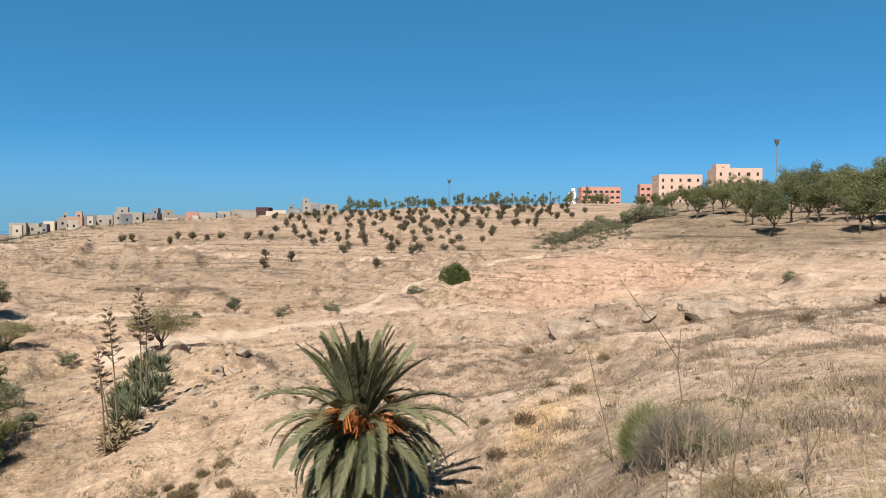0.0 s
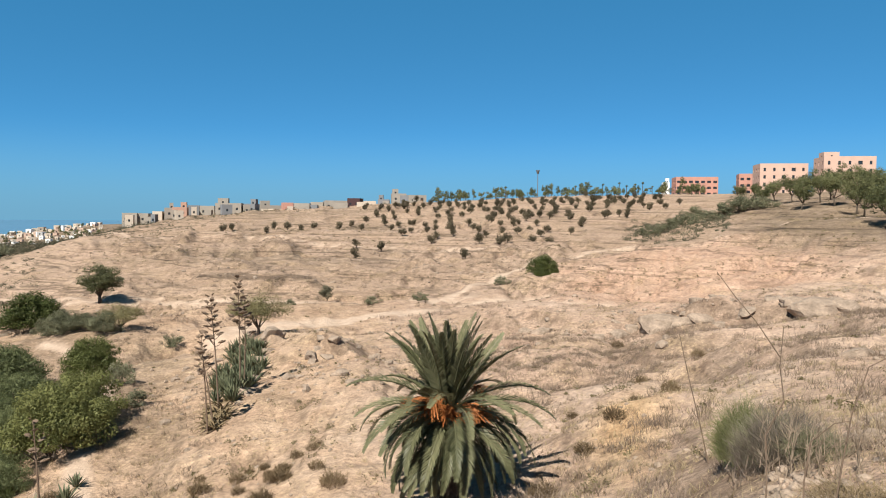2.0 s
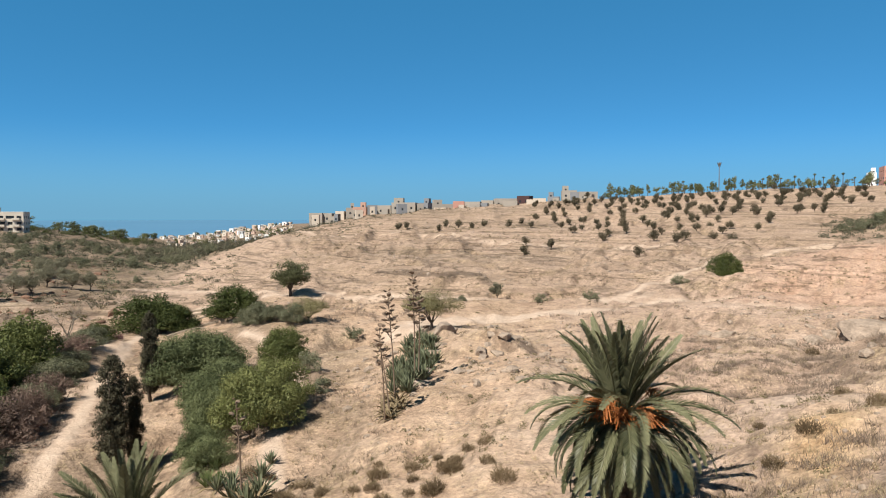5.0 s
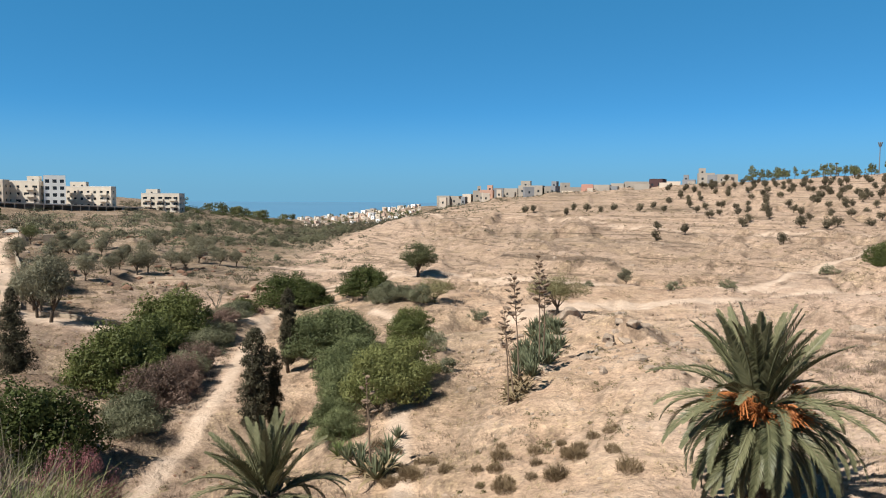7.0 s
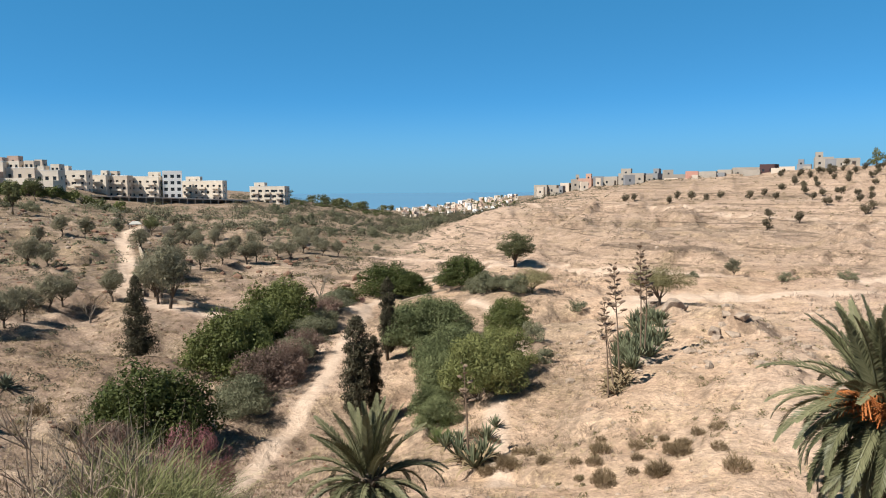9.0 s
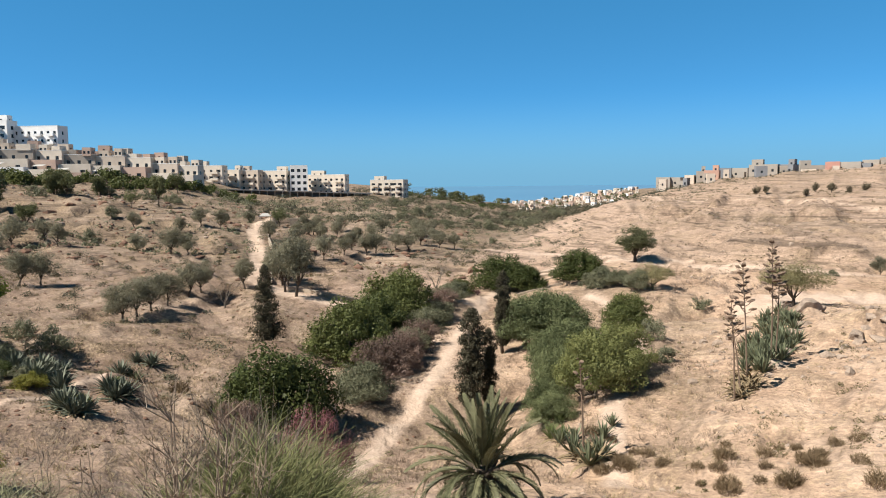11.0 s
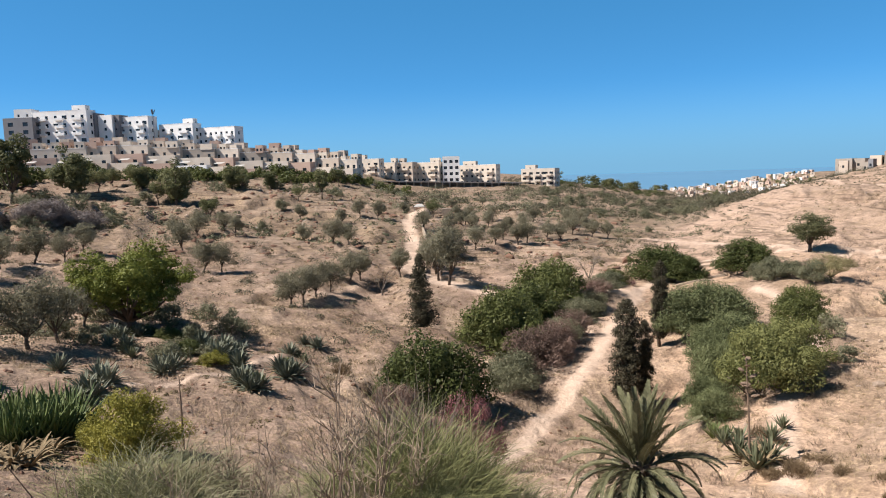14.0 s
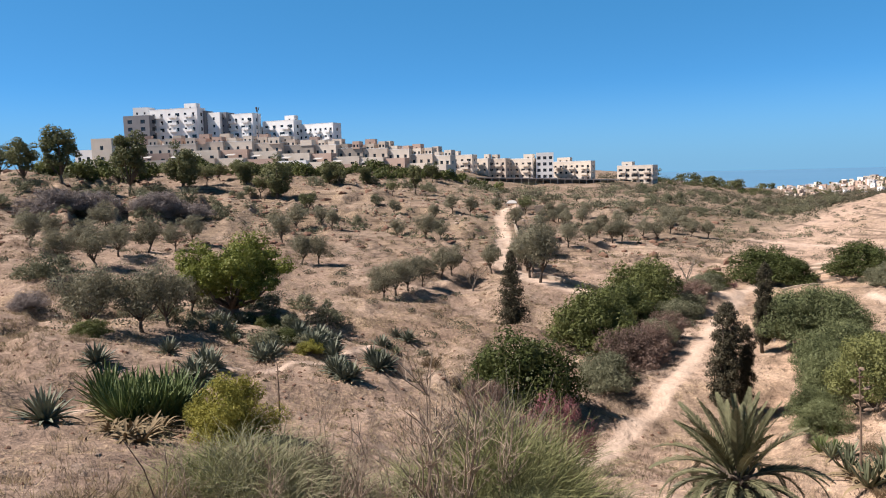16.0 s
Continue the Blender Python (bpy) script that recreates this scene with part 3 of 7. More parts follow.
    scars_and_shade = m.add("ShaderNodeMix", Factor=m.attr("hillside"), A=1.0, B=m.math("MULTIPLY", scar, lines)).outputs[0]
    speck = m.math("MULTIPLY", m.math("MULTIPLY", speck, blot), scars_and_shade)
    speck = m.add("ShaderNodeMix", Factor=m.math("MULTIPLY", path, 0.6), A=speck, B=1.0).outputs[0]
    grey = m.add("ShaderNodeCombineColor", Red=speck, Green=speck, Blue=speck).outputs[0]
    m.colour(m.mix(1.0, c, grey, "MULTIPLY"))
    h = m.math("ADD", m.math("MULTIPLY", mid, 0.9), m.math("ADD", m.math("MULTIPLY", fine, 0.25), m.math("MULTIPLY", grit, 0.05)))
    h = m.math("ADD", h, m.math("MULTIPLY", strata, 0.12))
    m.bump(h, 0.9, 0.5)
    return m.mat


def build_ground():
    nb, nr = GX.shape
    verts = np.stack([GX, GY, GZ], -1).reshape(-1, 3)
    i, j = np.meshgrid(np.arange(nb), np.arange(nr - 1), indexing="ij")
    i2 = (i + 1) % nb
    faces = np.stack([i * nr + j, i * nr + j + 1, i2 * nr + j + 1, i2 * nr + j], -1).reshape(-1, 4)
    centre = len(verts)
    verts = np.vstack([verts, [[0, 0, GZ[:, 0].mean()]]])
    tri = [(int(k * nr), int(((k + 1) % nb) * nr), centre) for k in range(nb)]
    me = bpy.data.meshes.new("ground")
    me.from_pydata(verts.tolist(), [], faces[:, ::-1].tolist() + [t[::-1] for t in tri])
    slope = np.abs(np.gradient(GZ, axis=1) / np.gradient(RANGES)[None, :])
    side = np.gradient(GZ, axis=0) / (np.radians(np.gradient(BEARINGS))[:, None] * RANGES[None, :])
    steep = np.clip((np.hypot(slope, side) - 0.36) / 0.3, 0, 1)
    b = np.where(BEARINGS > 200, BEARINGS - 360, BEARINGS)[:, None] + 0 * RANGES[None, :]
    far = np.clip((RANGES - 88) / 25, 0, 1)[None, :]
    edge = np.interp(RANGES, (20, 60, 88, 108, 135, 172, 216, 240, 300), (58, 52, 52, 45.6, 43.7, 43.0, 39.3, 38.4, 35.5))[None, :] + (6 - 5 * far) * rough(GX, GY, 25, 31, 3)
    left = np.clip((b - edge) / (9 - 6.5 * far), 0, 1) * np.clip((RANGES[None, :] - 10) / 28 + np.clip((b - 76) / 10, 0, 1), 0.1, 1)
    plan = rough(GX, GY, 12, 33, 3)
    pink = np.clip((1 - np.hypot((b + 12.5) / 14, (np.log(RANGES)[None, :] - math.log(95)) / 0.37)) * 2.2 + 0.5 * plan, 0, 1)
    ochre = np.clip((1 - np.hypot((b + 7.5) / 5.0, (RANGES[None, :] - 26) / 8)) * 1.5 + 0.8 * plan, 0, 0.8)
    ochre = np.maximum(ochre, np.clip((1 - np.hypot((b - 35) / 2.5, (RANGES[None, :] - 28) / 4)) * 2.5 + 0.6 * plan, 0, 0.45))
    r = RANGES[None, :] + 0 * b
    crest = np.interp(b, (30, 31, 38.5, 45, 50, 58), (305, 300, 232, 140, 118, 130)) + 14 * rough(GX, GY, 18, 35, 3)
    brush = np.clip((r - crest) / 14, 0, 1) * np.clip((b - 29) / 3, 0, 1) * np.clip((62 - b) / 8, 0, 1) * np.clip(1.0 + 0.9 * rough(GX, GY, 26, 36, 3), 0.15, 1)
    grove = np.clip((r - 84 - 2.2 * np.clip(b + 26, 0, 20)) / 22, 0, 1) * np.clip((-14 - b) / 4, 0, 1) * np.clip((b + 75) / 20, 0, 1) * np.clip(1.0 + 0.7 * rough(GX, GY, 14, 37, 3), 0, 1)
    # Bank cover: brush debris, weighted up so its dark colour stands for shade.
    bank = np.clip((r - 88) / 40, 0, 1) * np.clip((b - 56) / 8, 0, 1) * np.clip((125 - b) / 15, 0, 1) * np.clip(1.0 + 0.9 * rough(GX, GY, 14, 38, 4), 0.25, 1)
    upper = np.clip((r - 105) / 40, 0, 1) * np.clip((b - 8) / 6, 0, 1) * np.clip((36 - b) / 5, 0, 1) * np.clip(0.22 + 0.95 * rough(GX, GY * 1.6, 28, 39, 4), 0, 0.75)
    litter = np.maximum(np.maximum(brush, grove), np.maximum(bank, upper))
    hollow = np.clip((1 - np.hypot((b - 30.5) / 5.5, (np.log(np.maximum(r, 1)) - math.log(46)) / 0.62)) * 2, 0, 1) * np.clip(0.45 + 0.7 * rough(GX, GY, 6, 40, 3), 0, 0.8)
    litter = np.maximum(litter, hollow)
    floor = np.clip((b - 31) / 4, 0, 1) * np.clip((58 - b) / 3, 0, 1) * np.clip((r - 24) / 8, 0, 1) * np.clip((100 - r) / 15, 0, 1) * np.clip(0.42 + 0.8 * rough(GX, GY, 5, 42, 3), 0, 0.75)
    litter = np.maximum(litter, floor)
    tufty = np.clip((-4 - b) / 8, 0, 1) * np.clip((r - 14) / 10, 0, 1) * np.clip((64 - r) / 8, 0, 1) * np.clip(0.15 + 0.9 * rough(GX, GY, 9, 43, 4), 0, 0.6)
    litter = np.maximum(litter, tufty)
    stubble = np.clip((r - 84) / 26, 0, 1) * np.clip((44 - b) / 6, 0, 1) * np.clip(1 - pink, 0, 1) * np.clip(0.8 + 0.5 * rough(GX, GY, 40, 45, 3), 0.3, 1)
    hillside = np.clip((r - 60) / 40, 0.15, 1)
    ochre = np.maximum(ochre, 0.24 * np.clip((b - 8) / 8, 0, 1) * np.clip((50 - b) / 6, 0, 1) * np.clip((125 - r) / 30, 0, 1))
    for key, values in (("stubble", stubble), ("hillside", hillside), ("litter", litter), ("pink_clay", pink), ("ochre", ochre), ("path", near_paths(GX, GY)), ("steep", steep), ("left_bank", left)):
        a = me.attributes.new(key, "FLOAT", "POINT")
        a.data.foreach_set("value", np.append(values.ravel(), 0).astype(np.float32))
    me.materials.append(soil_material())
    shade_smooth(me)
    return tagged(new("ground", me), "bare sandy valley slopes with dry grass and dirt tracks", "ground", kind="structure")


build_ground()

sea_mat = Nodes("sea", 0.45, 0.5)
# Distance haze is put into the base colour, lightened towards the horizon sky.
sea_mat.colour(sea_mat.ramp(sea_mat.noise(0.004, 3.0), (0.3, (0.075, 0.170, 0.265)), (0.7, (0.090, 0.190, 0.285))))
sea_mat.bump(sea_mat.noise(0.05, 4.0), 0.3, 1.0)
sv = [(-4900 * math.sin(radians(a)) * k, 4900 * math.cos(radians(a)) * k, EYE - 25.2) for k in (0.17, 1.0) for a in range(10, 81, 2)]
sn = len(sv) // 2
tagged(new("water", mesh_of("water", sv, [(k, k + sn, k + sn + 1, k + 1)[::-1] for k in range(sn - 1)], sea_mat.mat)),
       "hazy blue sea beyond the valley mouth", "sea", kind="structure")

# ---- trees and bushes ----
OLIVES = []
for k in range(5):
    cl = clumps_in(0, 2.3, 1.4, 1.15, 24, 0.56, 0.75, 0.3)
    OLIVES.append(tree("olive_tree", "grey-green olive tree with forked trunk on dry soil", "olive tree", OLIVE_LEAF, BARK,
                       0.75, 0.10, cl, 7, 1500, 0.2, 0.09, "olive trees of the slope", fine=(4800, 0.13, 0.05), lean=(RNG.normal() * 0.15, RNG.normal() * 0.15)))
ORCHARD_LEAF = leaf_material("orchard_leaf", (0.044, 0.037, 0.023), (0.160, 0.133, 0.086), 0.6, 0.25)
FAR_OLIVES = []
for k in range(5):
    cl = clumps_in(0, 1.55, 1.1, 1.05, 16, 0.62, 0.9, 0.12)
    FAR_OLIVES.append(tree("orchard_olive_tree", "small round olive tree of the hillside orchard", "olive tree", ORCHARD_LEAF, BARK,
                           0.4, 0.12, cl, 3, 420, 0.34, 0.22, "olive trees of the orchard", fine=(420, 0.2, 0.12)))


def dome(rx, rz, n, size, lobes=0.2):
    """Clumps of a bush that is leafy down to the ground."""
    out = []
    ph = RNG.uniform(0, 6.28)
    for i in range(n):
        a, e = RNG.uniform(0, 6.28), math.asin(RNG.uniform(-0.05, 1.0))
        k = (1 + lobes * math.sin(3 * a + ph) * math.cos(e) + lobes * 0.3 * RNG.normal()) * RNG.uniform(0.8, 0.95)
        out.append((rx * k * math.cos(a) * math.cos(e), rx * k * math.sin(a) * math.cos(e), 0.25 + rz * k * math.sin(e), size * RNG.uniform(0.7, 1.25)))
    return out


BUSHES = [tree("round_bush", "dense dark green rounded bush beside the dirt track", "bush", BUSH_LEAF, BARK, 0.3, 0.12,
               dome(1.75, 2.1, 90, 0.45, 0.13), 5, 5000, 0.165, 0.095, fill=0.3, fine=(15000, 0.085, 0.05)) for k in range(3)]
FAR_BUSHES = [tree("shrub", "grey-green shrub on the dry slope", "shrub", GREY_LEAF, TWIG, 0.2, 0.06,
                   dome(1.1, 1.2, 22, 0.36, 0.35), 4, 700, 0.21, 0.09, fine=(1700, 0.12, 0.05)) for k in range(4)]
LIME_BUSH = tree("spreading_bush", "light green leafy bush on sandy soil", "bush", LIME_LEAF, BARK, 0.25, 0.1,
                 [(x, y, z + 0.7, q) for x, y, z, q in dome(1.75, 1.7, 90, 0.45, 0.2)], 5, 6000, 0.15, 0.08, split=True, fine=(20000, 0.075, 0.045))
RED_SHRUB = tree("reddish_shrub", "brownish red shrub of the hedge beside the track", "shrub", RED_LEAF, TWIG, 0.2, 0.06,
                 dome(1.4, 1.5, 34, 0.4, 0.25), 5, 2800, 0.14, 0.055, fine=(9500, 0.085, 0.026))
GREY_SHRUB = tree("hedge_shrub", "grey-green shrub of the hedge beside the track", "shrub", GREY_LEAF, TWIG, 0.2, 0.06,
                  dome(1.4, 1.5, 34, 0.4, 0.25), 5, 2600, 0.155, 0.06, fine=(9500, 0.09, 0.028))
PINK_SHRUB = tree("oleander", "pink flowering oleander shrub", "shrub", PINK_FLOWER, TWIG, 0.2, 0.06,
                  dome(1.2, 1.3, 40, 0.3, 0.2), 5, 7000, 0.07, 0.03)
YELLOW_BUSH = tree("yellow_bush", "yellow-green leafy bush among agaves", "bush", YELLOW_LEAF, TWIG, 0.25, 0.06,
                   dome(1.4, 1.6, 44, 0.36, 0.3), 6, 9000, 0.10, 0.05, fine=(12000, 0.065, 0.03))
TEAL_BUSH = tree("feathery_bush", "bluish green feathery bush beside cypresses", "bush",
                 leaf_material("teal_leaf", (0.038, 0.052, 0.022), (0.185, 0.200, 0.094)), BARK, 0.4, 0.1,
                 dome(1.7, 2.2, 70, 0.45, 0.2), 5, 5500, 0.18, 0.055, hang=1.0, fine=(14000, 0.12, 0.028))
green_clumps = []
for gx, gy, gz, q in ((-2.3, 0.2, 3.5, 1.35), (0.1, 0.6, 4.75, 1.55), (2.1, -0.4, 4.1, 1.4), (0.6, -1.8, 3.5, 1.3), (-1.1, 1.9, 4.1, 1.4), (3.1, 0.8, 2.9, 0.95), (-1.3, -1.4, 4.3, 1.2), (1.6, 1.9, 3.6, 1.25), (-3.1, -0.8, 2.7, 0.9)):
    green_clumps += [(gx + x, gy + y, z, k) for x, y, z, k in clumps_in(0, gz, q * 1.12, q * 0.8, 12, q * 0.46, 0.5, 0.25)]
GREEN_TREE = tree("broad_green_tree", "broad bright green tree with dark trunk above agaves", "tree", leaf_material("bright_leaf", (0.036, 0.054, 0.010), (0.275, 0.285, 0.062)), BARK, 1.6, 0.3,
                  green_clumps, 14, 8000, 0.24, 0.13, split=True, fine=(30000, 0.13, 0.07))
GROVE = [tree("grove_tree", "leafy tree with bare trunk in the hilltop grove", "tree", GROVE_LEAF, BARK, 2.2, 0.2,
              clumps_in(0, 5.4, 3.3, 2.6, 34, 1.0, 0.6, 0.35), 8, 1500, 0.41, 0.22, "trees of the hilltop grove",
              lean=(RNG.normal() * 0.3, RNG.normal() * 0.3), fine=(4200, 0.24, 0.13)) for k in range(4)]
TALL = [tree("tall_tree", "tall dark green tree at the top of the bank", "tree", GROVE_LEAF, BARK, 3.0, 0.3,
             clumps_in(0, 8.0, 2.9, 4.4, 36, 1.2, 0.95, 0.4), 10, 5000, 0.5, 0.27, split=True) for k in range(2)]
def forked(p, d, length, radius, depth, out, tips):
    """A bare limb that forks again and again."""
    mid = p + d * length * 0.5 + Vector(RNG.normal(size=3) * 0.06 * length)
    end = p + d * length + Vector(RNG.normal(size=3) * 0.06 * length)
    out.append(tube([p, mid, end], [radius, radius * 0.82, radius * 0.62], 5 if depth > 2 else 3))
    tips.append(end)
    if depth:
        for k in range(3 if RNG.random() < 0.6 else 2):
            e = (d + Vector(RNG.normal(size=3) * 0.5) + Vector((d.x * 0.35, d.y * 0.35, 0.12))).normalized()
            forked(end if k < 2 else mid, e, length * RNG.uniform(0.62, 0.85), radius * 0.6, depth - 1, out, tips)


def bare_tree():
    ob = tagged(new("bare_tree"), "nearly leafless pale tree beside the track", "tree")
    pieces, tips = [], []
    for k in range(4):
        a = k * 1.57 + RNG.normal() * 0.3
        forked(Vector((0, 0, 0.75)), Vector((math.cos(a) * 0.55, math.sin(a) * 0.55, 0.8)).normalized(), 1.25, 0.075, 5, pieces, tips)
    part_of(ob, "trunk", mesh_of("trunk", *tube([(0, 0, -0.4), (0.03, 0, 0.4), (0, 0, 0.85)], [0.17, 0.13, 0.11], 8), GREY_BARK))
    part_of(ob, "limb", mesh_of("limb", *joined(pieces), GREY_BARK))
    c = np.array([t[:] for t in tips[-700:]])
    part_of(ob, "foliage", soup("foliage", leaves(c, 0.12, 0.14, 0.05, unit(RNG.normal(size=c.shape))), 4, DRY_LEAF))
    ob.location = (0, 0, -500)
    return ob


BARE_TREE = bare_tree()
THORN_TREE = tree("thorn_tree", "thin olive-green thorn tree behind agaves", "tree",
                  leaf_material("thorn_leaf", (0.105, 0.098, 0.046), (0.300, 0.262, 0.138)), BARK, 0.7, 0.12,
                  clumps_in(0, 1.9, 2.1, 1.2, 40, 0.6, 0.5, 0.3), 9, 13000, 0.15, 0.036, split=True)
HEDGES = [tree("hedge_bush", "clipped dark green bush along the hilltop road", "bush", BUSH_LEAF, BARK, 0.4, 0.15,
               dome(2.4, 2.6, 20, 0.9, 0.2), 3, 700, 0.6, 0.36, "hedge bushes along the road") for k in range(2)]


FIELD_TREE = tree("field_tree", "round dark green tree with short trunk on bare ground", "tree", leaf_material("field_tree_leaf", (0.028, 0.034, 0.016), (0.150, 0.150, 0.074)), BARK, 0.9, 0.2,
                  clumps_in(0, 2.7, 2.1, 1.6, 40, 0.75, 0.6, 0.35), 8, 3600, 0.22, 0.12, fine=(10000, 0.12, 0.07), split=True)
BANK_TREES = [tree("bank_tree", "dense dark green tree at the top of the bank", "tree", GROVE_LEAF, BARK, 1.2, 0.3,
                   clumps_in(0, 4.3, 2.9, 3.8, 52, 1.15, 0.95, 0.3), 6, 2600, 0.55, 0.3, fine=(5200, 0.34, 0.2)) for k in range(2)]


def cypress(spread, cone=False):
    cl = []
    for i in range(230):
        h = RNG.random() ** 0.9
        rad = spread * (1 - h ** 4.5) ** 0.6 * min(1, 0.62 + 1.6 * h) * (1 + 0.12 * math.sin(9 * h)) * math.sqrt(RNG.uniform(0.12, 1.0))
        if cone:
            rad = spread * 1.15 * (1 - h) ** 0.62 * math.sqrt(RNG.uniform(0.12, 1.0))
        a = RNG.uniform(0, 6.28)
        cl.append((rad * math.cos(a), rad * math.sin(a), (0.3 if cone else 0.95) + 5.9 * h, 0.32 * (1.15 - 0.55 * h) * (0.7 + 0.35 * spread)))
    return tree("cypress_tree", "slender dark brownish green cypress beside the track", "cypress", CYPRESS_LEAF, BARK, 2.4, 0.13, cl, 8, 9000,
                0.16, 0.06, hang=-1.2, fine=(11000, 0.10, 0.04))


CYPRESS = [cypress(0.74), cypress(1.15, True)]


def stand_all(*rows):
    for kind, b, r, size, squash in rows:
        stand(kind, at(b, r, 0.05), size, None, squash)


# the dense planting along the valley track
stand_all((BUSHES[0], 62.5, 43.5, 2.0, 0.98), (BUSHES[1], 56.2, 58, 2.0, 1.0), (BUSHES[2], 52.2, 75, 2.2, 0.95),
          (BUSHES[0], 43.7, 98, 2.4, 0.75), (BUSHES[1], 37.6, 96, 2.0, 0.85), (BUSHES[2], 42.0, 96, 1.6, 0.85),
          (BUSHES[2], 54.2, 66, 1.9, 0.95), (BUSHES[0], 33.9, 58, 1.1, 1.1))
stand_all((TEAL_BUSH, 40.6, 59, 1.8, 0.95), (TEAL_BUSH, 38.4, 53, 1.6, 0.85), (TEAL_BUSH, 42.0, 64, 1.45, 1.0),
          (LIME_BUSH, 36.4, 41, 1.35, 1.02), (LIME_BUSH, 34.6, 44, 1.3, 0.95), (TEAL_BUSH, 39.2, 44, 1.0, 1.25), (TEAL_BUSH, 40.4, 41.5, 0.7, 1.0), (TEAL_BUSH, 39.4, 49, 1.2, 1.0), (TEAL_BUSH, 39.2, 58, 1.6, 0.95),
          (TEAL_BUSH, 39.7, 38.5, 0.75, 0.9), (GREY_SHRUB, 35.0, 48, 1.2, 1.2))
stand_all((GREY_SHRUB, 55.7, 48.5, 1.25, 0.95), (GREY_SHRUB, 55.4, 51, 1.52, 0.95), (RED_SHRUB, 53.9, 54, 1.61, 1.0), (RED_SHRUB, 53.0, 56, 1.47, 1.0), (GREY_SHRUB, 54.7, 56, 1.20, 1.0),
          (RED_SHRUB, 52.2, 57.5, 1.47, 1.0), (RED_SHRUB, 50.8, 61.5, 1.43, 0.95), (GREY_SHRUB, 50.4, 68, 1.52, 0.95), (GREY_SHRUB, 49.3, 75, 1.52, 0.9))
stand_all((GREY_SHRUB, 48.4, 82, 1.47, 0.85), (PINK_SHRUB, 46.6, 91, 1.1, 0.9), (GREY_SHRUB, 51.1, 66, 1.20, 0.9), (BUSHES[1], 47.3, 90, 1.1, 0.9),
          (GREY_SHRUB, 49.7, 71.5, 1.5, 1.0), (RED_SHRUB, 48.8, 79, 1.4, 0.9), (GREY_SHRUB, 47.7, 86, 1.45, 0.85), (GREY_SHRUB, 51.6, 59.5, 1.35, 1.0))
stand_all((PINK_SHRUB, 59.6, 28.0, 1.1, 1.8), (RED_SHRUB, 65.4, 36, 0.95, 1.1), (GREY_SHRUB, 66.5, 28, 0.6, 1.0),
          (GREY_SHRUB, 35.7, 82, 1.3, 1.1), (GREY_SHRUB, 34.5, 81, 1.05, 1.05), (GREY_SHRUB, 36.7, 84, 1.0, 1.1), (BARE_TREE, 49.3, 90, 1.0, 1.0))
stand_all((CYPRESS[0], 46.4, 47.5, 1.32, 0.84), (CYPRESS[0], 45.0, 49, 0.8, 1.08), (CYPRESS[0], 43.8, 59, 0.98, 1.05), (CYPRESS[1], 63.1, 61, 1.15, 0.95))
# single growth on the bare slope
stand_all((FIELD_TREE, 33.3, 106, 1.2, 0.95), (THORN_TREE, 31.9, 80, 0.95, 0.9), (GREY_SHRUB, 33.0, 79, 1.2, 1.15), (THORN_TREE, 21.9, 70, 1.25, 0.95), (BUSHES[1], -1.0, 106, 1.3, 1.05), (FAR_BUSHES[2], 31.9, 55, 0.8, 1.3),
          (FAR_BUSHES[0], 12.9, 91, 0.8, 0.9), (FAR_BUSHES[3], 8.9, 94, 0.9, 0.9), (FAR_BUSHES[0], 19.5, 92, 0.7, 0.7), (FAR_BUSHES[2], 28.2, 72, 0.8, 0.9))
stand_all((OLIVES[1], 16.6, 97, 0.72, 0.9), (FAR_BUSHES[1], 30.8, 47, 0.8, 0.8), (FAR_BUSHES[3], 2.2, 105, 1.0, 0.9),
          (FAR_BUSHES[0], 33.0, 131, 0.9, 0.8), (FAR_BUSHES[1], 32.0, 129, 0.8, 0.8), (FAR_BUSHES[3], -26.5, 80, 0.7, 0.9))

# undergrowth round the agaves of the left bank
stand_all((FAR_BUSHES[0], 88.2, 51, 1.0, 0.9), (FAR_BUSHES[1], 90.4, 53, 1.2, 0.9), (FAR_BUSHES[2], 92.4, 56, 1.0, 1.0), (FAR_BUSHES[3], 86.9, 60, 1.3, 0.9),
          (FAR_BUSHES[0], 84.1, 61, 1.1, 0.9), (FAR_BUSHES[1], 82.6, 58, 1.1, 0.9), (FAR_BUSHES[2], 81.0, 54, 0.9, 1.0), (FAR_BUSHES[3], 94.2, 60, 1.2, 0.9))
stand_all((FAR_BUSHES[1], 96.4, 57, 1.2, 0.9), (FAR_BUSHES[0], 97.6, 65, 1.4, 0.9), (FAR_BUSHES[2], 80.2, 61, 1.0, 0.9), (FAR_BUSHES[3], 83.4, 47, 0.8, 0.9),
          (BUSHES[1], 84.9, 54, 0.7, 0.7), (BUSHES[0], 83.0, 52, 0.55, 0.8), (BUSHES[2], 81.6, 47.5, 0.5, 0.8), (BUSHES[1], 76.8, 41, 0.4, 0.8), (BUSHES[2], 74.2, 44, 0.4, 0.9), (BUSHES[0], 95.8, 44, 0.6, 0.7))

# olives of the left bank
def olives(*spots):
    for b, r in spots:
        stand(OLIVES[int(RNG.integers(5))], at(b, r, 0.05), RNG.uniform(0.92, 1.2))


olives((92.2, 48), (95.7, 47), (90.3, 50), (88.7, 57.5), (97.5, 74), (99.2, 84), (96.0, 94), (95.0, 75), (93.5, 84), (91.5, 87), (89.6, 92))
olives((88.2, 97), (78.7, 85), (80.1, 84), (81.6, 101), (81.9, 117), (80.3, 125), (77.5, 116), (78.4, 126), (94.4, 104), (97.8, 98))
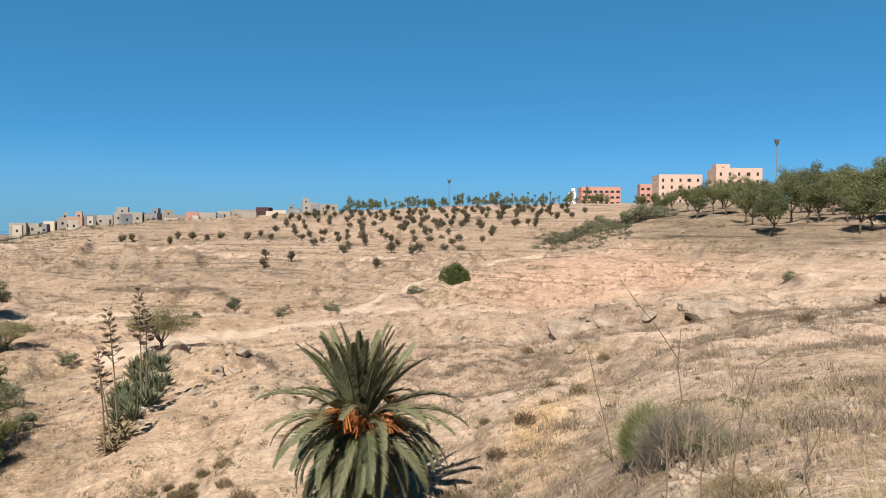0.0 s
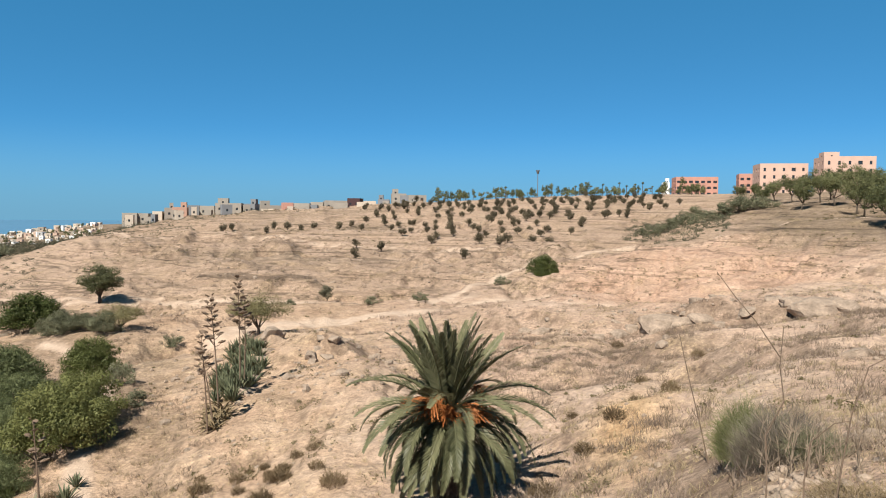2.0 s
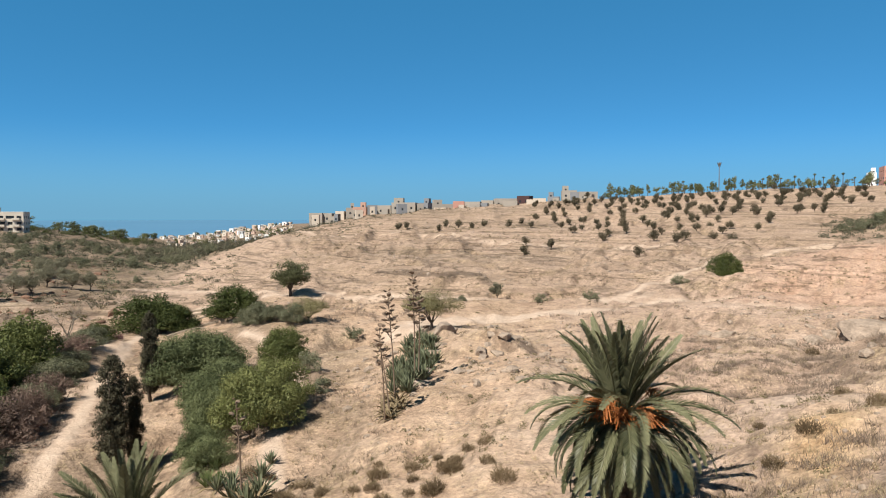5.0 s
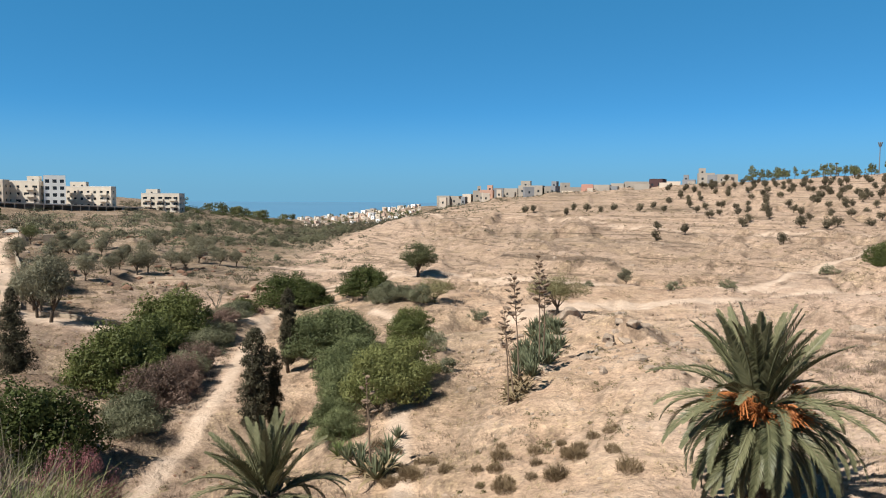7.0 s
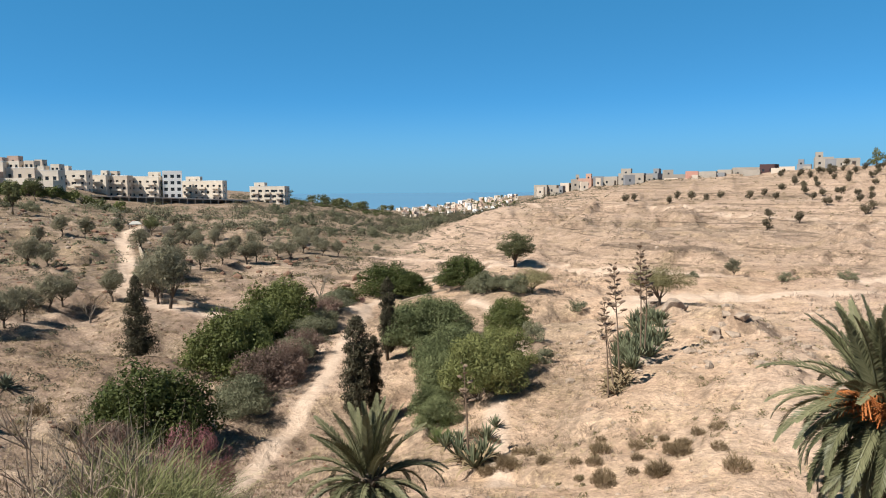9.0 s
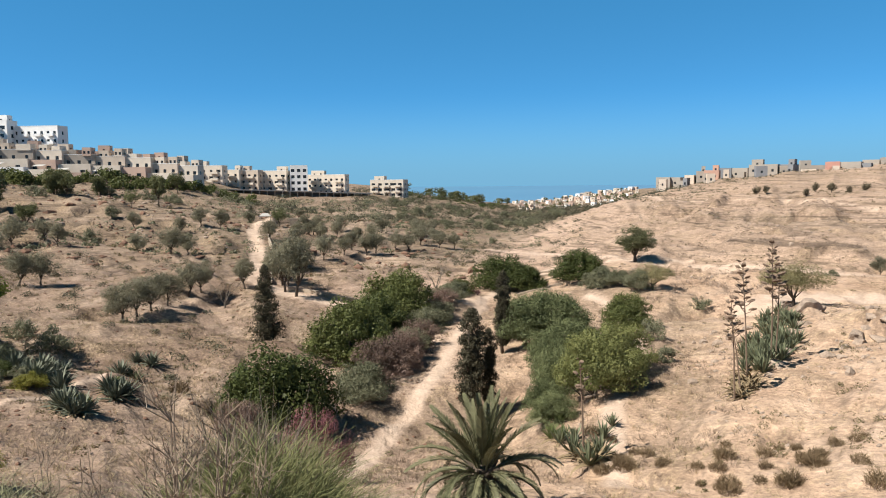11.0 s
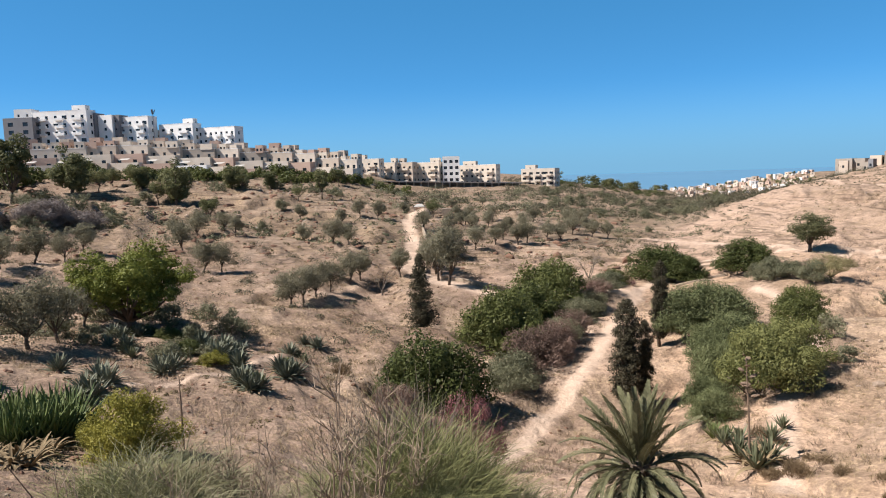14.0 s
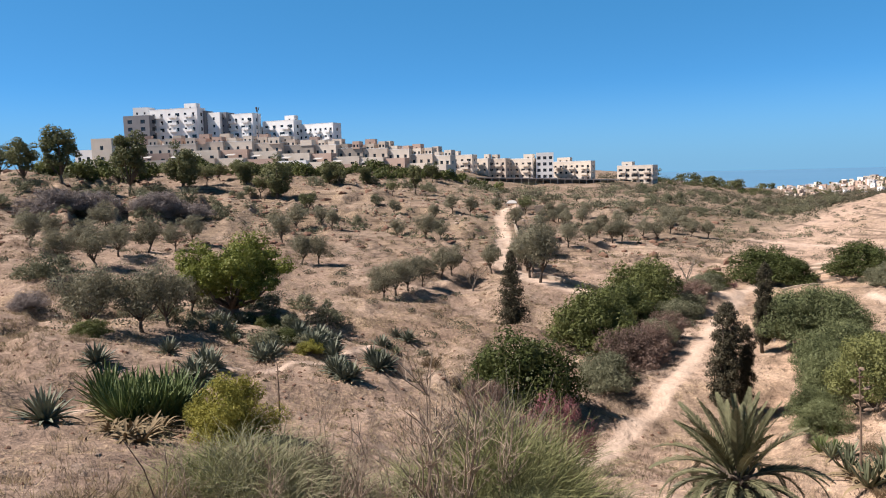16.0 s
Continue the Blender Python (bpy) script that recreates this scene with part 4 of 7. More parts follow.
olives((73.6, 69), (72.5, 71), (71.5, 73), (70.4, 77), (68.9, 82), (67.9, 84), (64.6, 87), (69.9, 110), (68.7, 114), (72.4, 153), (69.3, 145))
olives((67.8, 150), (66.2, 147), (64.0, 172), (62.6, 138), (60.4, 137), (58.4, 112), (56.1, 129), (54.9, 124), (54.2, 126), (58.6, 144), (57.3, 154))
olives((55.7, 145), (54.4, 148), (53.7, 157), (52.5, 136), (51.4, 136), (47.8, 146), (49.5, 157), (50.8, 170), (72.2, 119), (59.6, 150), (57.0, 165))
stand_all((OLIVES[2], 60.7, 82, 1.75, 1.15), (OLIVES[0], 61.5, 86, 1.45, 1.1), (OLIVES[3], 61.2, 92, 1.45, 1.15), (OLIVES[0], 61.7, 95, 1.3, 1.1), (OLIVES[4], 62.0, 98, 1.2, 1.0), (OLIVES[1], 60.9, 108, 1.3, 1.0),
          (BARE_TREE, 66.2, 79, 0.85, 0.9), (GREEN_TREE, 85.6, 56, 1.24, 0.95))
stand(GROVE[1], at(61.8, 171, 0.1), 0.62, None, 0.9, "round dark green tree beside the canopy shelter")

# the thick growth where the valley narrows
mouth_rng = np.random.default_rng(41)
for k in range(14):
    b = mouth_rng.uniform(45.5, 61)
    r = np.interp(b, (45, 50, 61), (150, 118, 112)) + 105 * mouth_rng.random() ** 0.9
    if near_paths(np.array([at(b, r).x]), np.array([at(b, r).y]))[0] < 0.1:
        stand(OLIVES[k % 5], at(b, r, 0.05), mouth_rng.uniform(0.8, 1.3), None, mouth_rng.uniform(0.75, 1.0), "grey-green olive tree among scrub in the narrow valley")

for k in range(64):
    b = mouth_rng.uniform(38.5, 53)
    r = np.interp(b, (38, 41, 45, 53), (262, 215, 165, 215)) + 150 * mouth_rng.random()
    stand(FAR_BUSHES[k % 4], at(b, r, 0.1), mouth_rng.uniform(1.1, 2.2), None, mouth_rng.uniform(0.7, 1.2), "dusty dark shrub in the narrow valley")

# the orchard on the far hillside
for j in range(15):
    row, phase = 177 + 8.0 * j, RNG.random()
    for i in range(21):
        along = math.degrees(6.0 / row)
        b, r = -10.5 + (i + phase) * along * 0.98 + RNG.normal() * 0.3, row + RNG.normal() * 0.7
        if b < 13.6 and RNG.random() > 0.2 and r > 176 + max(0, (b - 6) * 3) + max(0, (-b - 2) * 6):
            stand(FAR_OLIVES[int(RNG.integers(5))], at(b, r, 0.05), RNG.uniform(0.66, 0.95))
for b, r in ((24.6, 214), (23.9, 210), (21.3, 209), (20.7, 222), (19.7, 216), (18.6, 217), (17.6, 218), (15.6, 219), (14.6, 221), (13.8, 215),
             (14.2, 172), (14.3, 161), (12.2, 160), (8.1, 173), (4.2, 166), (2.5, 161), (1.9, 160), (5.3, 140), (-0.1, 169), (-1.5, 165)):
    stand(FAR_OLIVES[int(RNG.integers(5))], at(b, r, 0.05), RNG.uniform(0.72, 1.0))

# the grove on the hilltop
for k, (b, r, h) in enumerate(((-25.1, 122, 8.6), (-23.4, 165, 9.5), (-22.0, 180, 9), (-21.1, 190, 9), (-19.3, 205, 9), (-18.1, 220, 8), (-16.8, 230, 6.5),
                               (-26.4, 150, 10), (-27.5, 138, 9.5), (-28.2, 145, 8.5), (-29.1, 155, 10), (-30.7, 126, 8.8), (-31.5, 128, 9.6), (-30.0, 138, 8.5),
                               (-32.6, 138, 13), (-24.3, 175, 9.5), (-20.2, 215, 9), (-34, 130, 11), (-36, 140, 12), (-27.0, 170, 10), (-30.2, 170, 11),
                               (-19.9, 178, 7.5), (-21.7, 205, 9.5), (-22.9, 215, 10.5), (-24.1, 200, 10), (-25.5, 190, 11), (-26.3, 210, 12), (-27.9, 195, 12), (-28.8, 178, 11),
                               (-29.6, 200, 12), (-31.3, 160, 11.5), (-32.0, 180, 13), (-33.4, 155, 12.5), (-17.4, 205, 6.5), (-15.8, 235, 6.5), (-23.8, 150, 8.2), (-35.2, 165, 13))):
    stand(GROVE[k % 4], at(b, r, 0.1), h / 9.9)
# the top of the left bank
for kind, b, r, h in ((TALL[0], 99.2, 139, 8.6), (TALL[1], 96.9, 146, 11.8), (TALL[0], 92.4, 161, 14.2), (BANK_TREES[1], 88.7, 184, 11.0), (BANK_TREES[1], 81.7, 176, 10.5), (BANK_TREES[0], 84.0, 189, 6.5),
                      (GROVE[0], 79.4, 160, 5.5), (TALL[1], 70.7, 191, 8.2), (BANK_TREES[0], 77.6, 198, 7.5), (BANK_TREES[0], 74.6, 214, 6.0), (GROVE[3], 72.6, 181, 4.3), (GROVE[0], 100.6, 150, 8), (GROVE[2], 69.3, 235, 7)):
    stand(kind, at(b, r, 0.1), h / (12.5 if kind in TALL else 9.2 if kind in BANK_TREES else 8.6), None, 1.0, "dense dark green tree at the top of the bank")
for k, (b, r, h) in enumerate(((87.0, 188, 6), (84.5, 190, 6.5), (83.0, 178, 6), (76.8, 196, 5.5), (86.0, 196, 5.5))):
    stand(GROVE[k % 4], at(b, r, 0.1), h / 8.6)
for k in range(60):
    b = 98 - k * 0.575 + RNG.normal() * 0.15
    r = np.interp(b, (62, 68, 76, 85, 98), (262, 247, 240, 212, 190)) + RNG.normal() * 5
    stand(HEDGES[k % 2], at(b, r, 0.1), RNG.uniform(0.7, 1.5))

# rough growth on the face of the bank below the road
bank_rng = np.random.default_rng(23)
for k in range(34):
    b = bank_rng.uniform(69, 101)
    r = np.interp(b, (68, 76, 85, 98), (240, 225, 178, 134)) - bank_rng.uniform(-4, 34)
    stand(FAR_BUSHES[k % 4], at(b, r, 0.1), bank_rng.uniform(0.8, 2.2), None, bank_rng.uniform(0.6, 1.1), "dusty grey-green shrub on the steep bank")

# ---- date palms ----
def frond_mesh(rise, droop, length=3.2, pairs=62):
    """A feather leaf that starts along +x at the given rise and bends down by droop degrees."""
    pts, dirs, p = [], [], Vector((0, 0, 0))
    n = 14
    for i in range(n + 1):
        s = i / n
        e = radians(rise - droop * s ** 1.35)
        d = Vector((math.cos(e), 0, math.sin(e)))
        pts.append(p.copy())
        dirs.append(d)
        p += d * length / n
    v, f = tube(pts, [0.035 * (1 - 0.85 * i / n) + 0.004 for i in range(n + 1)], 4)
    for k in range(pairs):
        s = 0.16 + 0.83 * k / pairs
        i = min(int(s * n), n - 1)
        u = s * n - i
        c, d = pts[i].lerp(pts[i + 1], u), dirs[i].lerp(dirs[i + 1], u).normalized()
        up = Vector((-d.z, 0, d.x))
        L = 0.46 * math.sin(math.pi * min(1, 0.22 + 0.72 * s)) * RNG.uniform(0.85, 1.1)
        for side in (-1, 1):
            w = (d * RNG.uniform(0.7, 0.9) + Vector((0, side, 0)) * RNG.uniform(0.5, 0.62) + up * RNG.uniform(0.15, 0.4)).normalized()
            wide = w.cross(up).normalized() * 0.025
            tip = c + w * L + Vector((0, 0, -0.10 * L))
            o = len(v)
            v += [c, c + w * L * 0.4 + wide, tip, c + w * L * 0.4 - wide]
            f.append((o, o + 1, o + 2, o + 3))
    return mesh_of("frond", v, f, PALM_LEAF)


FRONDS = [(78, frond_mesh(78, 22)), (62, frond_mesh(62, 40)), (40, frond_mesh(40, 80)), (20, frond_mesh(20, 105)), (0, frond_mesh(0, 95)), (-22, frond_mesh(-22, 72)), (-48, frond_mesh(-48, 42))]


def bunch_mesh():
    """A hanging spray of orange date strands with small fruit."""
    v, f = tube([(0, 0, 0), (0.3, 0, 0.12), (0.55, 0, 0.0)], [0.03, 0.025, 0.015], 5)
    for k in range(90):
        a = Vector((RNG.uniform(0.3, 0.6), RNG.normal() * 0.07, RNG.uniform(0, 0.12)))
        e = a + Vector((RNG.uniform(-0.1, 0.35), RNG.normal() * 0.2, RNG.uniform(-0.5, -0.05)))
        w = Vector((RNG.normal(), RNG.normal(), 0)).normalized() * 0.012
        o = len(v)
        v += [a - w, a + w, e + w, e - w]
        f.append((o, o + 1, o + 2, o + 3))
        for q in range(5):
            c = a.lerp(e, 0.3 + 0.15 * q) + Vector(RNG.normal(size=3) * 0.015)
            o = len(v)
            v += [c + Vector(x) * 0.015 for x in ((1, 0, 0), (0, 1, 0), (-1, 0, 0), (0, -1, 0), (0, 0, 1.4), (0, 0, -1.4))]
            f += [(o + i, o + (i + 1) % 4, o + 4) for i in range(4)] + [(o + (i + 1) % 4, o + i, o + 5) for i in range(4)]
    return mesh_of("date_spray", v, f, FRUIT)


BUNCH = bunch_mesh()


def trunk_mesh(h):
    """A stout palm trunk rough with cut leaf bases."""
    pieces = [tube([(0, 0, -0.6), (0, 0, h * 0.5), (0, 0, h)], [0.42, 0.38, 0.30], 12)]
    for k in range(70):
        a, z = k * 2.4, h * k / 70
        d = Vector((math.cos(a), math.sin(a), 0))
        pieces.append(tube([d * 0.32 + Vector((0, 0, z)), d * 0.52 + Vector((0, 0, z + 0.16))], [0.09, 0.035], 4))
    v, f = joined(pieces)
    return mesh_of("trunk", v, f, BARK)


def date_palm(label, p, heart, count, scale, fruit, spread=1.0, steepest=-26):
    ob = tagged(new("date_palm"), label, "palm tree")
    ob.location = p
    part_of(ob, "trunk", trunk_mesh(heart + 0.1), None, "rough brown trunk with cut leaf bases")
    for k in range(count):
        s = k / (count - 1)
        e = (88 - 34 * s / 0.34 if s < 0.34 else 48 - (48 - steepest) * ((s - 0.34) / 0.66) ** 0.85) + RNG.normal() * 5
        rise, me = min(FRONDS, key=lambda q: abs(q[0] - e))
        a = k * 137.5 + RNG.normal() * 8
        size = scale * (0.86 + 0.2 * math.sin(math.pi * min(1, s + 0.15))) * RNG.uniform(0.9, 1.08)
        m = pose(0, 0, heart, 0, 0, a) @ Matrix.Translation((0.12 + 0.14 * s, 0, -0.25 * s)) @ pose(0, 0, 0, RNG.normal() * 14, rise - e, 0)
        part_of(ob, "frond", me, m @ Matrix.Diagonal((size, size * spread, size, 1)))
    for a, up in fruit:
        part_of(ob, "date_spray", BUNCH, pose(0, 0, heart + up, 0, 0, a) @ Matrix.Translation((0.52, 0, 0.08)) @ Matrix.Diagonal((1.3, 1.35, 1.0, 1)), "orange date fruit bunch")
    return ob


P1 = at(6.6, 22)
date_palm("date palm with drooping fronds and orange fruit bunches", P1, max(1.6, EYE - 22 * math.tan(radians(15.3)) - P1.z), 112, 0.97,
          ((-176, 0.22), (-152, 0.3), (-126, 0.4), (-104, 0.5), (-84, 0.25), (-48, 0.25), (-18, 0.15), (40, 0.5)), 1.0, -52)
P2 = at(45.5, 21)
date_palm("young date palm with arching green fronds", P2, max(0.45, EYE - 21 * math.tan(radians(22.7)) - P2.z), 78, 0.74, (), 1.0, -34)

# ---- agaves ----
def blade_mesh(name, curl, mat, length=1.0, width=0.075, n=6):
    """A thick tapering agave leaf along +x that curls down (or up) by curl degrees, grooved on top."""
    v, f, p = [], [], Vector((0, 0, 0))
    for i in range(n + 1):
        s = i / n
        e = radians(-curl * s * s)
        d = Vector((math.cos(e), 0, math.sin(e)))
        up = Vector((-d.z, 0, d.x))
        w = width * (0.75 + 1.0 * s - 1.72 * s ** 2.2) + 0.004
        th = 0.035 * (1 - s) + 0.004
        v += [p + Vector((0, w, 0)) + up * w * 0.35, p + up * th * 0.3, p - Vector((0, w, 0)) + up * w * 0.35, p - up * th]
        if i:
            o = 4 * (i - 1)
            f += [(o + k, o + (k + 1) % 4, o + 4 + (k + 1) % 4, o + 4 + k) for k in range(4)]
        p += d * length / n
    return mesh_of(name, v, f, mat)


BLADES = {"green": [blade_mesh("leaf", c, AGAVE_LEAF, 1.0, 0.062) for c in (5, 25, -12)], "dark": [blade_mesh("leaf", c, AGAVE_DARK, 1.0, 0.07) for c in (8, 28, -8)],
          "pale": [blade_mesh("leaf", c, DRY_LEAF) for c in (30, 70, 95)], "spear": [blade_mesh("leaf", c, SPEAR_LEAF, 1.0, 0.032) for c in (0, 12, -8)]}


def agave(kind, size, count, low, high, dry=0):
    ob = new("agave_plant")
    label = {"green": "blue-green agave rosette on the sandy slope", "dark": "dark grey-green agave rosette in dry soil",
             "pale": "withered straw-coloured agave rosette", "spear": "upright bright green spear-leaved clump"}[kind]
    tagged(ob, label, "agave", "agaves of the valley")
    rosette = {"fresh": [], "withered": []}
    for k in range(count + dry):
        e = low + (high - low) * (1 - k / count) + RNG.normal() * 6 if k < count else RNG.uniform(-12, 14)
        me = (BLADES[kind] if k < count else BLADES["pale"])[int(RNG.integers(3))]
        s = size * RNG.uniform(0.75, 1.1)
        m = pose(0, 0, 0.08 * size, 0, 0, k * 137.5 + RNG.normal() * 8) @ Matrix.Translation((0.05 * size, 0, 0)) @ pose(0, 0, 0, RNG.normal() * 8, -e, 0)
        m = m @ Matrix.Diagonal((s, s, s, 1))
        if kind == "pale":
            part_of(ob, "leaf", me, m)
        else:
            rosette["fresh" if k < count else "withered"].append(([m @ v.co for v in me.vertices], [tuple(q.vertices) for q in me.polygons]))
    for name, pieces in rosette.items():
        if pieces:
            part_of(ob, "rosette" if name == "fresh" else "withered_leaves", mesh_of("rosette", *joined(pieces), BLADES[kind if name == "fresh" else "pale"][0].materials[0]))
    ob.location = (0, 0, -500)
    return ob


AGAVES = {"green": [agave("green", 1.0, 26, 34, 88, 3) for k in range(3)], "dark": [agave("dark", 0.95, 58, 2, 88, 8) for k in range(3)],
          "pale": [agave("pale", 1.1, 20, -5, 60)], "spear": [agave("spear", 1.4, 64, 32, 88, 12) for k in range(2)]}


def agaves(kind, size, *spots):
    for b, r in spots:
        stand(AGAVES[kind][int(RNG.integers(len(AGAVES[kind])))], at(b, r, 0.03), size * RNG.uniform(0.85, 1.2))


agaves("green", 1.05, (24.2, 42.5), (25.1, 43), (23.5, 44), (24.4, 45), (23.0, 46), (24.6, 47), (23.8, 48), (22.8, 49), (24.3, 51),
       (23.5, 52.5), (22.7, 53), (23.9, 55), (22.0, 48.5))
agaves("green", 1.05, (23.8, 42), (24.0, 43.5), (25.0, 45.5), (22.6, 45), (23.4, 50), (21.6, 50), (24.6, 49), (25.2, 48), (22.3, 51), (24.9, 52), (23.1, 56), (22.4, 58), (23.6, 59), (22.9, 61), (22.1, 55), (23.9, 57), (21.8, 53), (23.3, 47.5), (22.7, 50.5), (23.2, 54), (22.5, 56), (23.6, 49.5), (22.9, 48), (22.0, 57), (21.6, 55))
agaves("pale", 0.8, (25.6, 38.5), (24.8, 39), (25.2, 37.8), (25.0, 40.3), (24.4, 39.8), (25.7, 39.8), (24.6, 41), (25.3, 41.2))
agaves("pale", 0.7, (93.4, 25.2), (91.3, 25.6), (94.9, 25), (92.3, 25), (93.9, 23.6), (92.8, 23.4))
agaves("dark", 1.05, (99.1, 27), (89.0, 35), (87.3, 36), (90.5, 40), (83.6, 42), (79.9, 47), (78.5, 50), (77.9, 45), (77.1, 37), (74.3, 42), (73.9, 53))
agaves("dark", 1.05, (78.0, 38.5), (76.5, 37.3), (73.7, 42.6), (74.7, 43), (71.7, 55), (72.7, 56), (79.2, 46.2), (77.7, 48.3), (83.9, 43.2), (85.9, 48.5))
agaves("dark", 1.05, (95.5, 36), (84.5, 56), (82.9, 43), (79.0, 48.5), (88.0, 36.5), (77.6, 38), (86.8, 52), (85.0, 53), (83.8, 55), (80.7, 49))
agaves("dark", 1.0, (79.4, 46.5), (79.9, 49), (78.2, 47.5), (89.6, 34), (88.4, 34.5), (87.9, 37.5), (87.2, 50), (86.2, 51.5), (84.6, 54))
agaves("green", 0.75, (86.1, 48), (73.2, 53), (36.8, 31), (37.9, 34), (35.6, 34), (39.1, 34), (36.0, 32), (34.9, 35.5), (72.8, 52), (85.6, 47))
agaves("spear", 1.05, (90.2, 28), (89.9, 29), (95.2, 30.3), (94.9, 31), (93.0, 31), (91.0, 30.6))
agaves("spear", 0.95, (94.4, 28), (93.6, 29), (92.7, 30), (91.8, 28.5), (91.2, 27.5), (93.2, 27), (92.2, 29.5), (94.9, 29), (90.6, 29), (92.2, 27.2), (94.0, 27), (91.4, 29.6))
agaves("spear", 0.55, (39.8, 36), (39.2, 38), (38.8, 35), (40.1, 39))
agaves("green", 1.1, (36.7, 30), (35.8, 31.5), (38.0, 32))
agaves("pale", 0.9, (36.2, 30.5), (37.4, 31))


def flower_head_mesh():
    """One side arm of a dead flower stalk that carries a flat tuft of dry pods."""
    v, f = tube([(0, 0, 0), (0.3, 0, 0.05), (0.5, 0, 0.16)], [0.022, 0.018, 0.014], 4)
    bm = bmesh.new()
    bmesh.ops.create_icosphere(bm, subdivisions=3, radius=1.0)
    for vert in bm.verts:
        k = 1 + 0.55 * noise.noise(vert.co * 4.5)
        vert.co = Vector((0.5 + vert.co.x * 0.20 * k, vert.co.y * 0.20 * k, 0.2 + vert.co.z * 0.065 * k))
    bm.verts.ensure_lookup_table()
    o = len(v)
    v += [x.co.copy() for x in bm.verts]
    f += [tuple(o + q.index for q in x.verts) for x in bm.faces]
    bm.free()
    return mesh_of("flower_head", v, f, STALK)


HEAD = flower_head_mesh()


def agave_stalk(b, r, h, heads, lean, from_height=0.58):
    ob = tagged(new("agave_stalk"), "tall dead agave flower stalk with tufted brown heads", "flower stalk", "agave flower stalks")
    ob.matrix_basis = Matrix.Translation(at(b, r, 0.1)) @ pose(0, 0, 0, lean[0], lean[1], 0)
    v, f = tube([(0, 0, 0), (0.05, 0, h * 0.5), (0, 0, h)], [0.05, 0.038, 0.015], 6)
    part_of(ob, "stem", mesh_of("stem", v, f, STALK))
    for k in range(heads):
        s = k / max(1, heads - 1)
        z = h * (from_height + (1 - from_height) * s)
        size = (1.25 - 0.7 * s) * h / 6.5 * RNG.uniform(0.75, 1.15)
        part_of(ob, "flower_head", HEAD, pose(0, 0, z, 0, -10 - 25 * s, k * 137.5) @ Matrix.Diagonal((size, size, size, 1)))


agave_stalk(25.75, 37.5, 5.1, 20, (1, -3))
agave_stalk(24.9, 41, 6.6, 22, (0, -4))
agave_stalk(23.3, 44, 6.9, 24, (0, -1))
agave_stalk(23.0, 45, 6.0, 18, (1, 1))
agave_stalk(25.3, 38.5, 4.4, 4, (0, -9), 0.8)
agave_stalk(82.4, 27, 2.9, 5, (0, 2), 0.86)
agave_stalk(37.2, 31, 4.6, 8, (0, -3), 0.62)

# ---- buildings ----
CREAM = plain_material("cream_plaster", (0.600, 0.520, 0.430), 0.9, 0.14, 0.35, 6.0, 0.2)
SAND_WALL = plain_material("sand_plaster", (0.500, 0.415, 0.335), 0.9, 0.16, 0.35, 6.0, 0.2)
WHITE_WALL = plain_material("white_plaster", (0.780, 0.765, 0.735), 0.85, 0.08, 0.35, 6.0, 0.2)
GREY_WALL = plain_material("grey_plaster", (0.194, 0.194, 0.202), 0.85, 0.12, 0.35, 6.0, 0.2)
TAUPE_WALL = plain_material("taupe_plaster", (0.302, 0.263, 0.223), 0.9, 0.16, 0.35, 6.0, 0.2)
PINK_WALL = plain_material("salmon_plaster", (0.432, 0.259, 0.194), 0.9, 0.12, 0.35, 6.0, 0.2)
CORAL_WALL = plain_material("coral_plaster", (0.430, 0.225, 0.175), 0.9, 0.12, 0.35, 6.0, 0.2)
PALE_CORAL = plain_material("pale_coral_plaster", (0.510, 0.345, 0.275), 0.9, 0.10, 0.35, 6.0, 0.2)
MAROON_WALL = plain_material("maroon_plaster", (0.061, 0.032, 0.032), 0.9, 0.15, 0.35, 6.0, 0.2)
ROSE_WALL = plain_material("rose_plaster", (0.47, 0.335, 0.265), 0.9, 0.14, 0.35, 6.0, 0.2)
ROOF_GREY = plain_material("roof_screed", (0.274, 0.245, 0.216), 0.95, 0.2, 0.5, 8.0)
PANE = Nodes("dark_pane", 0.15, 0.5).colour((0.025, 0.03, 0.035, 1)).mat
FRAME_GREY = plain_material("joinery_grey", (0.115, 0.108, 0.101), 0.7, 0.15)
STEEL = plain_material("galvanised_steel", (0.245, 0.252, 0.259), 0.45, 0.12, 2.0, 20.0, 0.1, 0.005, 0.6)
STONE_WALL = plain_material("stone_wall", (0.288, 0.230, 0.173), 0.95, 0.3, 1.0, 8.0, 0.8, 0.05)
CANVAS = plain_material("white_canvas", (0.34, 0.325, 0.30), 0.8, 0.06)

PANES = {}


def pane_mesh(w, h):
    key = (round(w, 2), round(h, 2))
    if key not in PANES:
        v, f = box(-w / 2 - 0.02, w / 2 + 0.02, -0.03, 0.03, -h / 2 - 0.02, h / 2 + 0.02)
        PANES[key] = mesh_of("window", v, f, PANE)
    return PANES[key]


